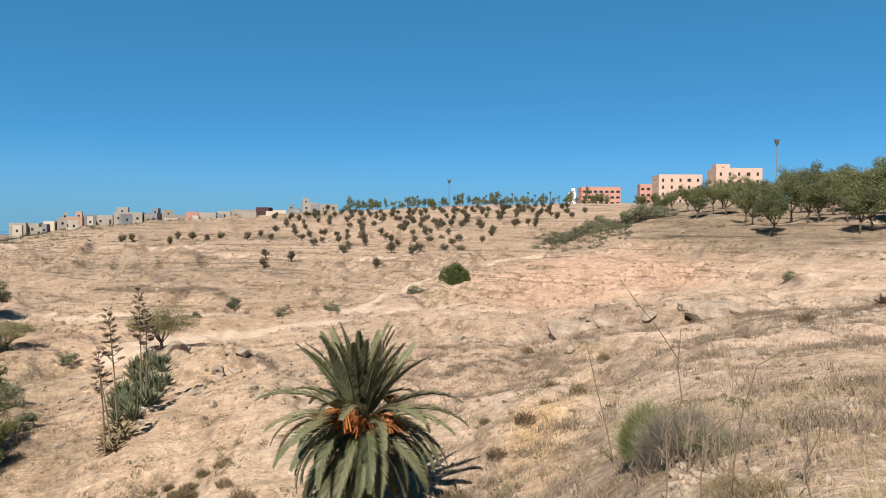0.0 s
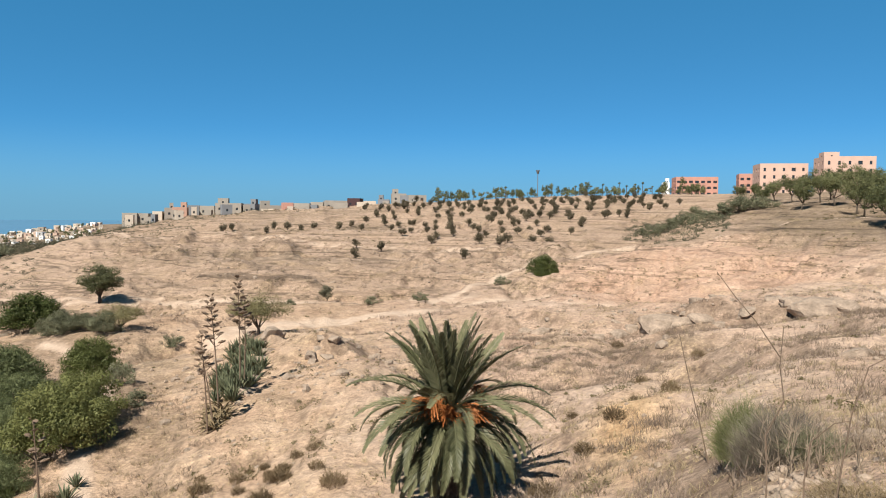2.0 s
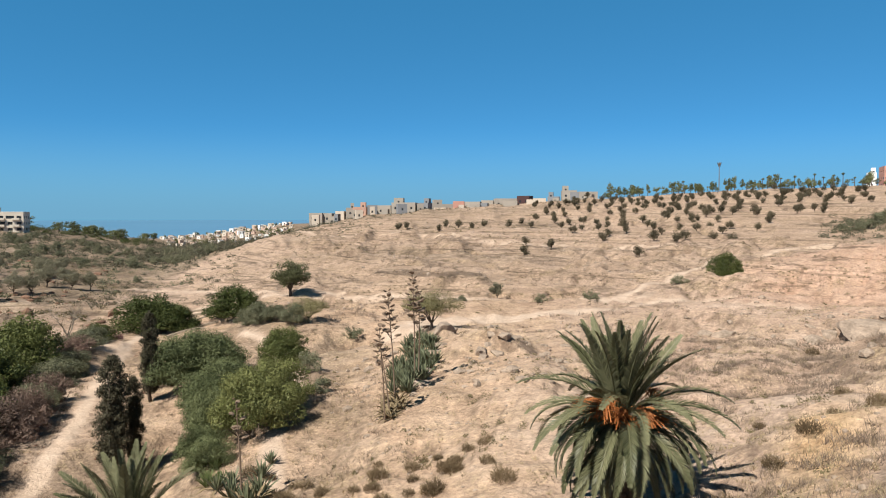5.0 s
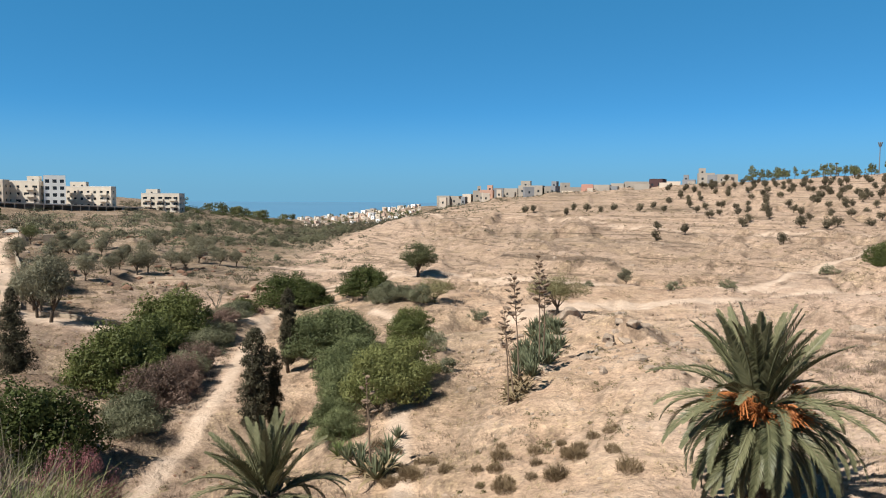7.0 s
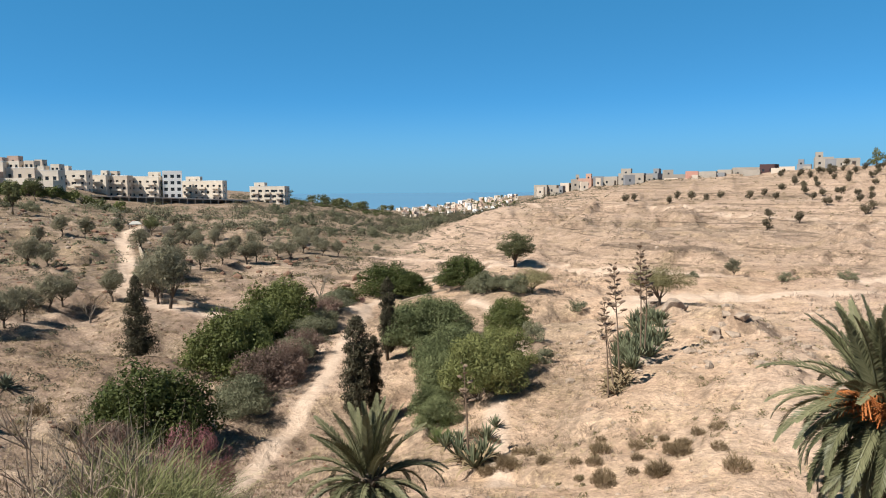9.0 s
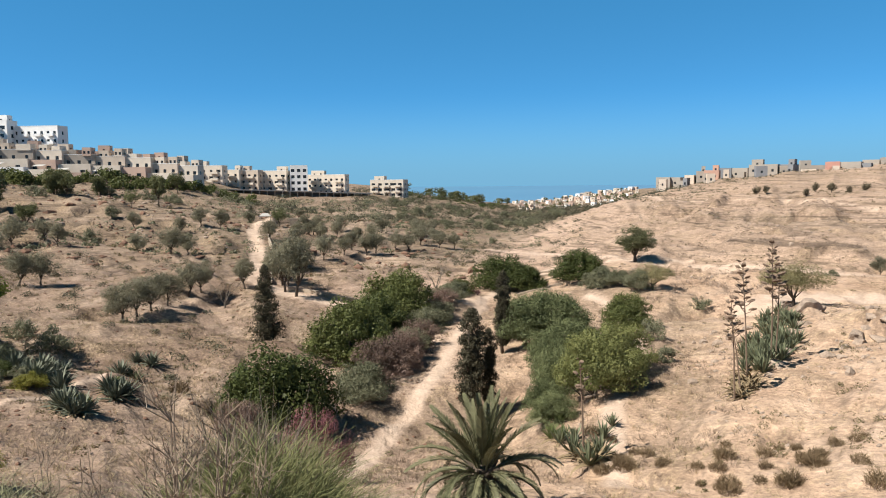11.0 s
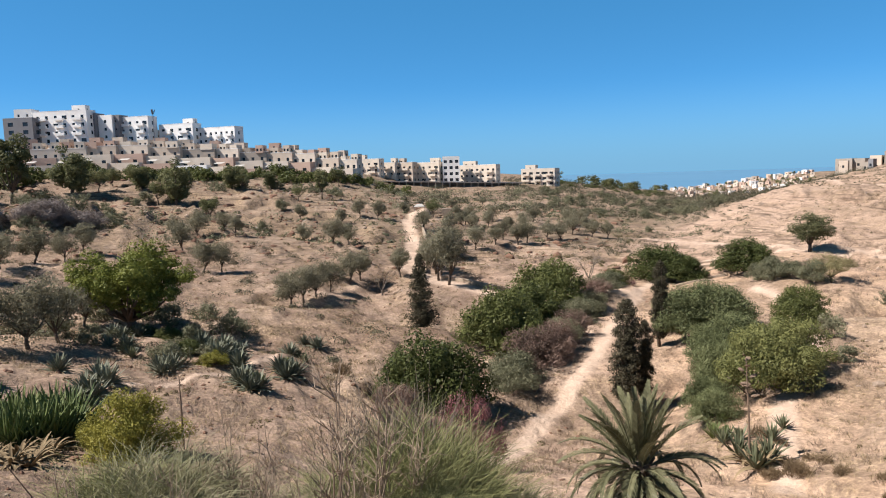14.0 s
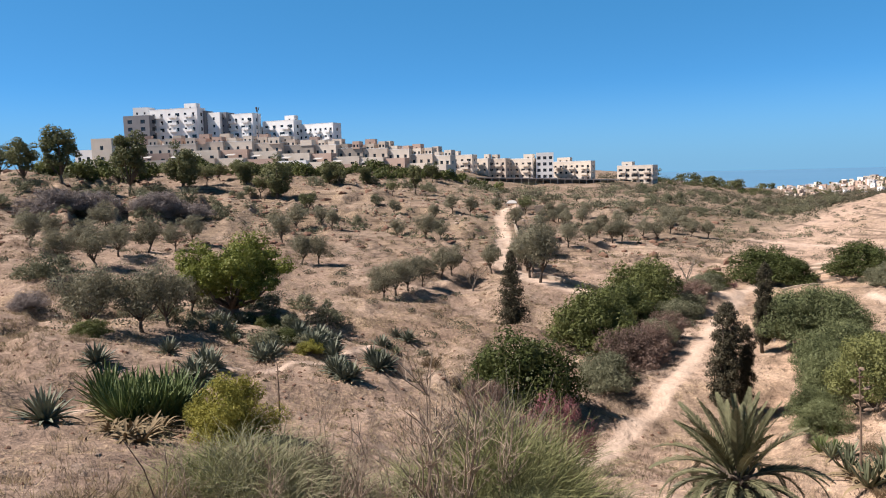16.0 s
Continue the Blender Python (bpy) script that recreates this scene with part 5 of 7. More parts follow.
def facade(w, z0, z1, spots, reveal=0.22):
    """A wall face in the plane y = 0, seen from -y, with openings (x, z, width, height) set back by reveal."""
    xs = sorted({-w / 2, w / 2, *[round(x + s * ww / 2, 3) for x, z, ww, hh in spots for s in (-1, 1)]})
    zs = sorted({z0, z1, *[round(z + s * hh / 2, 3) for x, z, ww, hh in spots for s in (-1, 1)]})
    v, f = [], []

    def quad(*c):
        o = len(v)
        v.extend(c)
        f.append((o, o + 1, o + 2, o + 3))

    for x0, x1 in zip(xs, xs[1:]):
        for a, b in zip(zs, zs[1:]):
            cx, cz = (x0 + x1) / 2, (a + b) / 2
            if not any(abs(cx - x) < ww / 2 and abs(cz - z) < hh / 2 for x, z, ww, hh in spots):
                quad((x0, 0, a), (x1, 0, a), (x1, 0, b), (x0, 0, b))
    for x, z, ww, hh in spots:
        l, r, a, b = x - ww / 2, x + ww / 2, z - hh / 2, z + hh / 2
        quad((l, 0, a), (l, 0, b), (l, reveal, b), (l, reveal, a))
        quad((r, 0, b), (r, 0, a), (r, reveal, a), (r, reveal, b))
        quad((l, 0, a), (l, reveal, a), (r, reveal, a), (r, 0, a))
        quad((l, 0, b), (r, 0, b), (r, reveal, b), (l, reveal, b))
    return v, f


def turned(vf, m):
    return [m @ Vector(p) for p in vf[0]], vf[1]


def block(ob, w, d, z0, z1, mat, cols, side_cols=2, win=(1.1, 1.2), storey=3.0, y0=0.0, x0=0.0, top_rows=9, name="wall", lip=0.7):
    """One flat-roofed volume with openings on the front and both sides, its panes, parapet and roof deck."""
    rows = max(1, min(top_rows, int((z1 - z0) / storey)))

    def spots(width, n):
        out = []
        for i in range(n):
            for q in range(rows):
                z = z1 - 0.35 - storey * (q + 0.5)
                if z - win[1] / 2 > z0 + 0.3 and win[0] < width / n * 0.9:
                    out.append((round((i + 0.5) / n * width - width / 2, 3), z, win[0] * (1.7 if (i + q) % 5 == 3 and width / n > 3 else 1.0), win[1]))
        return out

    front, side = spots(w, cols), spots(d, side_cols)
    faces = [(pose(x0, y0 - d / 2, 0), w, front), (pose(x0 + w / 2, y0, 0, 0, 0, 90), d, side), (pose(x0 - w / 2, y0, 0, 0, 0, -90), d, side),
             (pose(x0, y0 + d / 2, 0, 0, 0, 180), w, [])]
    v, f = joined([turned(facade(width, z0, z1, sp), m) for m, width, sp in faces])
    t = 0.2
    for bx in ((-w / 2, w / 2, -d / 2, -d / 2 + t), (-w / 2, w / 2, d / 2 - t, d / 2), (-w / 2, -w / 2 + t, -d / 2 + t, d / 2 - t), (w / 2 - t, w / 2, -d / 2 + t, d / 2 - t)):
        v, f = joined([(v, f), box(x0 + bx[0], x0 + bx[1], y0 + bx[2], y0 + bx[3], z1 + 0.003, z1 + lip)])
    part_of(ob, name, mesh_of(name, v, f, mat))
    v, f = box(x0 - w / 2 + t, x0 + w / 2 - t, y0 - d / 2 + t, y0 + d / 2 - t, z1 - 0.15, z1 + 0.05)
    part_of(ob, "roof", mesh_of("roof", v, f, ROOF_GREY))
    for m, width, sp in faces:
        for x, z, ww, hh in sp:
            part_of(ob, "window", pane_mesh(ww, hh), m @ Matrix.Translation((x, 0.2, z)))


def house(b, r, w, top, mat, label, name="house", d=8.0, cols=3, turn=0.0, win=(1.0, 1.1), storey=3.0, penthouse=0.0, group="", terrace=0.0, front=None, rows=9, balconies=0, coping=False):
    """A flat-roofed building at a bearing and distance whose roof lies at top metres above the eye."""
    p = at(b, r + d / 2)
    ob = tagged(new(name), label, "building", group)
    ob.matrix_basis = Matrix.Translation((p.x, p.y, 0)) @ pose(0, 0, 0, 0, 0, b + turn)
    low = min(height(*(ob.matrix_basis @ Vector((sx * w / 2, sy * d / 2 - terrace, 0))).xy) for sx in (-1, 1) for sy in (-1, 1)) - 0.5
    block(ob, w, d, low, EYE + top - 0.7, mat, cols, max(1, int(d / 4)), win, storey, 0.0, 0.0, rows)
    if penthouse:
        pw = w * penthouse
        block(ob, pw, d * 0.5, EYE + top - 0.7, EYE + top + 1.9, mat, max(1, int(pw / 3)), 1, (0.8, 0.9), 2.4, d * 0.1, (w - pw) * RNG.choice((-0.4, 0.4)), 1, "stair_tower", 0.25)
    if coping:
        z, t = EYE + top + 0.003, 0.28
        ring = [box(-w / 2 - 0.06, w / 2 + 0.06, s * (d / 2 - 0.1) - t / 2, s * (d / 2 - 0.1) + t / 2, z, z + 0.14) for s in (-1, 1)]
        ring += [box(s * (w / 2 - 0.1) - t / 2, s * (w / 2 - 0.1) + t / 2, -d / 2 + 0.05, d / 2 - 0.05, z, z + 0.137) for s in (-1, 1)]
        part_of(ob, "coping", mesh_of("coping", *joined(ring), WHITE_WALL), None, "white roof coping")
    bw = w / (2 * balconies) if balconies else 0
    for q in range(3 if balconies else 0):
        for k in range(balconies):
            x, z, y = (k + 0.5) / balconies * w - w / 2, EYE + top - 0.7 - 3.0 * (q + 1), -d / 2 - 0.003 - (terrace and 0.0)
            shell = joined([box(x - bw / 2, x + bw / 2, y - 1.1, y, z - 0.15, z), box(x - bw / 2, x + bw / 2, y - 1.1, y - 1.0, z + 0.003, z + 0.85),
                            box(x - bw / 2, x - bw / 2 + 0.1, y - 0.997, y, z + 0.003, z + 0.85), box(x + bw / 2 - 0.1, x + bw / 2, y - 0.997, y, z + 0.003, z + 0.85)])
            part_of(ob, "balcony", mesh_of("balcony", *shell, front or mat))
    if terrace:
        block(ob, w, terrace, low, EYE + top - 4.2, front or mat, max(1, cols - 1), 0, (1.6, 1.3), 3.0, -d / 2 - terrace / 2 - 0.003, 0, 2, "terrace", 0.9)
    return ob


RIDGE = ((31.1, 330, 6.2, 3.1, TAUPE_WALL, 2), (30.2, 330, 4.6, 3.0, TAUPE_WALL, 1), (29.2, 325, 4.0, 3.9, SAND_WALL, 1), (28.5, 322, 3.9, 5.5, TAUPE_WALL, 1),
         (27.7, 320, 5.9, 5.8, PINK_WALL, 2), (26.7, 330, 4.7, 6.8, GREY_WALL, 1), (25.6, 325, 6.4, 6.6, TAUPE_WALL, 2), (24.1, 318, 10.9, 7.8, TAUPE_WALL, 3))
RIDGE_2 = ((22.5, 325, 5.8, 7.8, GREY_WALL, 2), (21.0, 335, 10.4, 7.4, TAUPE_WALL, 3), (19.7, 318, 4.5, 8.4, CORAL_WALL, 1), (18.6, 318, 8.3, 8.2, TAUPE_WALL, 3),
           (17.3, 322, 5.7, 8.9, TAUPE_WALL, 2), (15.8, 318, 10.9, 9.6, TAUPE_WALL, 4), (14.3, 316, 5.7, 10.7, MAROON_WALL, 2), (13.2, 325, 6.2, 9.8, SAND_WALL, 2),
           (12.0, 325, 5.3, 10.6, GREY_WALL, 1), (10.8, 325, 6.6, 13.4, TAUPE_WALL, 2), (9.4, 335, 8.9, 13.1, TAUPE_WALL, 2))
WORD = {TAUPE_WALL: "grey-brown", GREY_WALL: "dark grey", SAND_WALL: "sand-coloured", WHITE_WALL: "white", PINK_WALL: "salmon pink", CREAM: "cream", CORAL_WALL: "coral red", MAROON_WALL: "dark maroon"}
for b, r, w, top, mat, cols in RIDGE + RIDGE_2:
    house(b, r, w, top - 1.5, mat, WORD[mat] + " flat-roofed house on the ridge", "ridge_house", 7.0, cols, RNG.uniform(-18, 12), (0.9, 1.0), 2.9,
          0.4 if RNG.random() < 0.2 else 0, "houses along the ridge")
for k, (b, r, w, top, mat, cols) in enumerate(RIDGE + RIDGE_2):
    other = (TAUPE_WALL, SAND_WALL, GREY_WALL, SAND_WALL, TAUPE_WALL)[(k * 3 + 1) % 5]
    house(b + RNG.uniform(-0.5, 0.5), r - 9, w * RNG.uniform(0.35, 0.6), top - RNG.uniform(2.2, 3.4), other, WORD[other] + " low annex below the ridge houses", "annex", 4.5, 1, RNG.uniform(-20, 10),
          (0.8, 1.0), 2.6, 0, "houses along the ridge", rows=1)
house(-10.4, 372, 3.4, 372 * math.tan(radians(3.05)), WHITE_WALL, "slender white tower on the skyline", "white_tower", 3.4, 1, 10, (0.6, 0.9), 3.0, 0.5)
house(-12.5, 380, 20.7, 23.0, CORAL_WALL, "coral red school block with rows of windows", "school_block", 12, 7, 12, (1.9, 1.2), 3.0)
house(-16.2, 360, 8.3, 23.0, CORAL_WALL, "coral red lower wing beside salmon block", "school_wing", 10, 3, 8, (1.6, 1.2), 3.0)
house(-18.4, 340, 19.7, 25.9, PALE_CORAL, "salmon pink apartment block above the grove", "apartment_block", 12, 5, 16, (1.0, 1.5), 3.2)
house(-22.5, 330, 19.7, 27.4, PALE_CORAL, "salmon pink apartment block above the grove", "apartment_block", 12, 5, 20, (1.0, 1.5), 3.2, 0.3)

# the terraced houses and tall blocks above the left bank
ROW = ((90.0, 255, 8.2, 13.6, CREAM), (88.3, 261, 8.0, 13.9, CREAM), (86.4, 267, 9.3, 14.7, SAND_WALL), (84.3, 273, 10.5, 15.2, CREAM), (82.1, 279, 11.1, 15.1, SAND_WALL),
       (79.7, 285, 12.0, 14.6, TAUPE_WALL), (77.6, 291, 9.1, 14.3, CREAM), (75.7, 297, 10.5, 13.5, TAUPE_WALL), (73.7, 303, 10.8, 13.3, SAND_WALL), (71.8, 309, 9.8, 12.5, CREAM),
       (69.9, 315, 10.1, 11.0, SAND_WALL), (68.3, 321, 7.7, 9.8, CREAM))
TANK = mesh_of("water_tank", *tube([(0, 0, 0), (0, 0, 0.9), (0, 0, 1.05)], [0.5, 0.5, 0.2], 10), WHITE_WALL)
for k, (b, r, w, top, mat) in enumerate(ROW):
    near = (300 - (90 - b) * 1.7) / r
    r, w, top = r * near, w * near * 1.06, top * near
    ob = house(b, r, w + 0.5, top - 1.2 + RNG.uniform(-0.4, 0.4), mat, WORD[mat] + " terraced house with stepped roof terraces", "terraced_house", 5, 3, -27 + RNG.uniform(-4, 4),
               (1.1, 1.2), 3.0, 0.0, "terraced houses", 4.0, CREAM if k % 3 else ROSE_WALL, 2, 0, True)
    foot = min(height(*(ob.matrix_basis @ Vector((sx * w / 2, -11.5, 0))).xy) for sx in (-1, 0, 1)) - 0.5
    lower = WHITE_WALL if k % 4 == 1 else (CREAM, ROSE_WALL, SAND_WALL)[k % 3]
    if EYE + top - 8.6 > foot + 1:
        block(ob, w * 1.2, 3.4, foot, EYE + top - 8.6, lower, 2, 0, (2.0, 1.4), 3.0, -9.72, 0, 1, "lower_terrace", 0.9)
        v, f = box(-1.8, 1.8, -1.3, 1.3, 0, 0.06)
        part_of(ob, "awning", mesh_of("awning", v, f, CANVAS), pose(w * RNG.uniform(-0.25, 0.25), -9.3, EYE + top - 6.4, 14, 0, 0), "pale awning over the terrace")
    z = EYE + top - 1.9
    for q in range(2):
        ww = w * RNG.uniform(0.26, 0.42)
        block(ob, ww, 4.0, z + 0.1, z + RNG.uniform(2.0, 3.0), (SAND_WALL, CREAM, ROSE_WALL, mat)[int(RNG.integers(4))], 2, 1, (0.8, 1.0), 2.2, RNG.uniform(-1.2, 1.6),
              (q - 0.5) * w * 0.55, 1, "roof_room", 0.25)
    part_of(ob, "water_tank", TANK, Matrix.Translation((w * RNG.uniform(-0.1, 0.1), 2.0, z + 0.05)))
    house(b + 0.8, r + 11, w * 0.8, top + 0.8, SAND_WALL if k % 2 else ROSE_WALL, "plain house behind the terraced row", "back_house", 6, 2, -26 + RNG.uniform(-8, 8), (0.9, 1.0), 3.0, 0.5, "terraced houses", rows=1)
house(91.4, 329, 12.5, 28.4, GREY_WALL, "dark grey plastered apartment block", "apartment_block", 6, 2, -36, (2.2, 1.6), 3.1, rows=4)
house(88.8, 324, 23.6, 30.9, WHITE_WALL, "white apartment block with arched top windows", "apartment_block", 6, 6, -36, (1.3, 1.5), 3.1, 0.25, rows=4, balconies=3, coping=True)
house(86.8, 321, 3.9, 29.9, GREY_WALL, "grey stair bay of white apartment block", "stair_bay", 6, 1, -36, (0.9, 1.0), 3.1, rows=4)
house(85.9, 319, 6.3, 29.0, WHITE_WALL, "white apartment bay with small windows", "apartment_bay", 6, 1, -36, (1.1, 1.2), 3.1, rows=4)
house(85.2, 318, 3.2, 29.0, GREY_WALL, "grey stair bay of white apartment block", "stair_bay", 6, 1, -36, (0.7, 0.9), 3.1, rows=4)
house(84, 316, 13.5, 28.1, WHITE_WALL, "white apartment block with arched top windows", "apartment_block", 6, 4, -36, (1.2, 1.5), 3.1, rows=4, balconies=2, coping=True)
house(91.1, 336, 7.1, 32.5, WHITE_WALL, "white rooftop storey with flat slab", "roof_pavilion", 6, 2, -30, (0.9, 1.0), 3.0, rows=4)
house(82.8, 322, 7.7, 23.0, GREY_WALL, "grey flat-roofed pavilion between white blocks", "pavilion", 8, 2, -20, (1.6, 1.0), 3.0, rows=4)
house(81.1, 311, 16.1, 24.7, WHITE_WALL, "bright white apartment block", "apartment_block", 6, 4, -36, (1.5, 1.4), 3.0, 0.3, rows=4, balconies=2, coping=True)
house(78.4, 306, 20.6, 22.8, WHITE_WALL, "bright white apartment block with square windows", "apartment_block", 6, 8, -36, (1.1, 1.3), 3.0, rows=4, balconies=4, coping=True)
for b, r, w, top, mat, cols in ((66.9, 345, 14.3, 9.2, CREAM, 4), (65.1, 350, 7.6, 7.3, CREAM, 2), (63.8, 350, 9.0, 7.1, SAND_WALL, 3), (62.0, 352, 13.6, 6.8, CREAM, 4), (57.9, 358, 20.2, 4.8, CREAM, 7)):
    house(b, r, w, top, mat, WORD[mat] + " three-storey apartment row", "apartment_row", 6, cols, -24 + RNG.uniform(-3, 3), (1.2, 1.2), 3.0, 0.35, "apartment rows", 0.0, CREAM, 9, max(1, cols // 2), True)
house(60.2, 350, 8.5, 9.4, WHITE_WALL, "white square tower with long windows", "corner_tower", 9, 3, 0, (1.6, 1.5), 3.0)
house(53.0, 385, 18.6, 2.1, CREAM, "cream four-storey block standing alone", "lone_block", 12, 5, -14, (2.0, 1.3), 2.8, 0.3, balconies=3, coping=True)
house(93.6, 215, 6.3, 12.3, CREAM, "cream house behind tall trees", "garden_house", 7, 1, -36, (1.0, 1.1), 3.0)
house(94.9, 225, 5.5, 9.6, WHITE_WALL, "low white house with grey annex", "garden_house", 6, 2, -36, (1.0, 1.1), 3.0)

# the long dark retaining gallery under the apartment rows
gallery = tagged(new("retaining_gallery"), "long dark open gallery with pale slab below apartments", "gallery")
g0, g1 = at(66.0, 331), at(54.5, 350)
g0.z, g1.z = EYE - 1.45, EYE - 4.5
gx, gz = (g1 - g0).length, 0.0
gallery.matrix_basis = Matrix.Translation(g0) @ pose(0, 0, 0, 0, 0, math.degrees(math.atan2(g1.y - g0.y, g1.x - g0.x))) @ pose(0, 0, 0, 0, math.degrees(math.atan2(g0.z - g1.z, math.hypot(g1.x - g0.x, g1.y - g0.y))), 0)
part_of(gallery, "slab", mesh_of("slab", *box(0, gx, -1.5, 6, gz - 0.5, gz), CREAM))
part_of(gallery, "back_wall", mesh_of("back_wall", *box(0, gx, 5, 5.4, gz - 9, gz - 0.503), GREY_WALL))
post = mesh_of("post", *box(-0.16, 0.16, -1.2, -0.9, gz - 9, gz - 0.503), CREAM)
for k in range(20):
    part_of(gallery, "post", post, Matrix.Translation((gx * (k + 0.5) / 20, 0, 0)))

# the far town by the sea
town_rng = np.random.default_rng(3)
FAR_HOUSES = []
for mat, word in ((WHITE_WALL, "white"), (CREAM, "cream"), (SAND_WALL, "sand-coloured"), (ROSE_WALL, "rose-coloured")):
    ob = tagged(new("town_house"), "small " + word + " flat-roofed house of the far town", "house", "houses of the far town")
    block(ob, 9, 8, -3, 6.2, mat, 1, 0, (2.2, 1.8), 4.2, 0.0, 0.0, 1)
    ob.location = (0, 0, -500)
    FAR_HOUSES.append(ob)
for k in range(240):
    b = 33.2 + 9.6 * town_rng.random() ** 1.25
    r = 735 - town_rng.uniform(0, 1) * np.interp(b, (33, 37, 43), (340, 330, 260)) - max(0, b - 38) * 12
    stand(FAR_HOUSES[int(town_rng.choice(4, p=(0.2, 0.25, 0.33, 0.22)))], at(b, r), (0.2 + 0.34 * town_rng.random() ** 1.7) * r / 735, b + town_rng.uniform(-35, 35), town_rng.uniform(0.65, 1.25))

# ---- masts, far palms and the skyline ----
def mast(b, r, top, label, fins):
    p = at(b, r)
    h = EYE + top - p.z
    ob = tagged(new("antenna_mast"), label, "mast")
    ob.location = p
    part_of(ob, "pole", mesh_of("pole", *tube([(0, 0, -0.5), (0, 0, h * 0.5), (0, 0, h)], [0.24, 0.19, 0.13], 8), STEEL))
    fin = mesh_of("antenna_panel", *box(-0.22, 0.22, 0.5, 0.75, -1.2, 0.6), FRAME_GREY)
    for k in range(fins):
        part_of(ob, "antenna_panel", fin, pose(0, 0, h - 0.4, 0, 0, k * 360 / fins) @ pose(0, 0, 0, -18, 0, 0))
    part_of(ob, "ring", mesh_of("ring", *joined([box(-0.6, 0.6, -0.08, 0.08, h - 0.9, h - 0.75), box(-0.08, 0.08, -0.6, 0.6, h - 0.747, h - 0.6)]), STEEL))


mast(-0.48, 330, 330 * math.tan(radians(4.07)), "dark antenna mast above the orchard skyline", 6)
mast(82.95, 292, 292 * math.tan(radians(5.6)), "thin dark pole beside white apartment blocks", 3)
mast(-25.37, 240, 240 * math.tan(radians(6.75)), "tall pale antenna mast above the grove", 6)

FAR_PALMS = []
for k in range(2):
    ob = tagged(new("fan_palm"), "slender fan palm on the skyline", "palm tree", "palms on the skyline")
    part_of(ob, "trunk", mesh_of("trunk", *tube([(0, 0, -0.5), (0.1, 0, 3), (0, 0, 6)], [0.2, 0.15, 0.13], 6), BARK))
    cl = [(0, 0, 6.1, 0.65)]
    part_of(ob, "crown", soup("crown", clump_crown(cl, 130, 0.6, 0.16, 0.3, 0.9), 4, GROVE_LEAF))
    ob.location = (0, 0, -500)
    FAR_PALMS.append(ob)
for k, b in enumerate((-3.85, -4.3, -4.7, -5.63, -6.9, -7.46, -8.1, -8.68, -3.5, -9.4, 2.1, 2.9)):
    p = at(b, 335)
    stand(FAR_PALMS[k % 2], p, 1.0, None, (EYE + 335 * math.tan(radians(3.0 + 0.15 * math.sin(k * 2.1))) - p.z) / 6.9 * (1 if k < 9 else 0.75))
SKYLINE = [tree("skyline_tree", "dark pine on the skyline behind the orchard", "tree", GROVE_LEAF, BARK, 1.2, 0.15,
                clumps_in(0, 2.6, s, 2.0, 9, 0.8, 0.6), 3, 260, 0.6, 0.32, "trees on the skyline") for s in (1.5, 1.0, 2.0)]
sky_rng = np.random.default_rng(11)
for k in range(120):
    b = sky_rng.uniform(-13.5, 8.0)
    stand(SKYLINE[k % 3], at(b, sky_rng.uniform(312, 345), 0.1), sky_rng.uniform(0.5, 1.0), None, sky_rng.uniform(0.7, 1.6))
for k in range(70):
    stand(SKYLINE[k % 3], at(33.2 + 9.6 * sky_rng.random(), sky_rng.uniform(400, 690), 0.1), sky_rng.uniform(0.5, 1.0), None, sky_rng.uniform(0.5, 1.0), "dark tree between houses of the far town")
for k in range(26):
    stand(SKYLINE[k % 3], at(sky_rng.uniform(43.4, 52.6), sky_rng.uniform(410, 485), 0.1), sky_rng.uniform(1.2, 2.0), None, 0.75, "dark green pine on the far hill")

# ---- the hut, pillar and channel walls on the valley floor ----
hut = tagged(new("canopy_shelter"), "small shelter with white canvas roof beside olive trees", "shelter")
hut.matrix_basis = Matrix.Translation(at(62.9, 172)) @ pose(0, 0, 0, 0, 0, 62) @ Matrix.Diagonal((0.5, 0.5, 0.7, 1))
part_of(hut, "canopy", mesh_of("canopy", [(-2.6, -2, 2.1), (2.6, -2, 2.1), (2.6, 2, 2.1), (-2.6, 2, 2.1), (-1.2, 0, 3.0), (1.2, 0, 3.0), (-2.6, -2, 1.9), (2.6, -2, 1.9), (2.6, 2, 1.9), (-2.6, 2, 1.9)],
                               [(0, 1, 5, 4), (1, 2, 5), (2, 3, 4, 5), (3, 0, 4), (6, 7, 1, 0), (7, 8, 2, 1), (8, 9, 3, 2), (9, 6, 0, 3), (9, 8, 7, 6)], CANVAS))
leg = mesh_of("post", *tube([(0, 0, -0.3), (0, 0, 1.95)], [0.06, 0.06], 6), FRAME_GREY)
for x, y in ((-2.4, -1.8), (2.4, -1.8), (2.4, 1.8), (-2.4, 1.8)):
    part_of(hut, "post", leg, Matrix.Translation((x, y, 0)))
pillar = tagged(new("stone_ruin"), "pale ruined stone pillar at the end of the track", "ruin")
pillar.matrix_basis = Matrix.Translation(at(60.6, 180)) @ pose(0, 0, 0, 0, 0, 60)
part_of(pillar, "pier", mesh_of("pier", *box(-1.3, 1.3, -1, 1, -0.6, 2.7), STONE_WALL))
part_of(pillar, "plinth", mesh_of("plinth", *box(-1.9, 1.9, -1.5, 1.5, -0.8, 0.5), STONE_WALL))


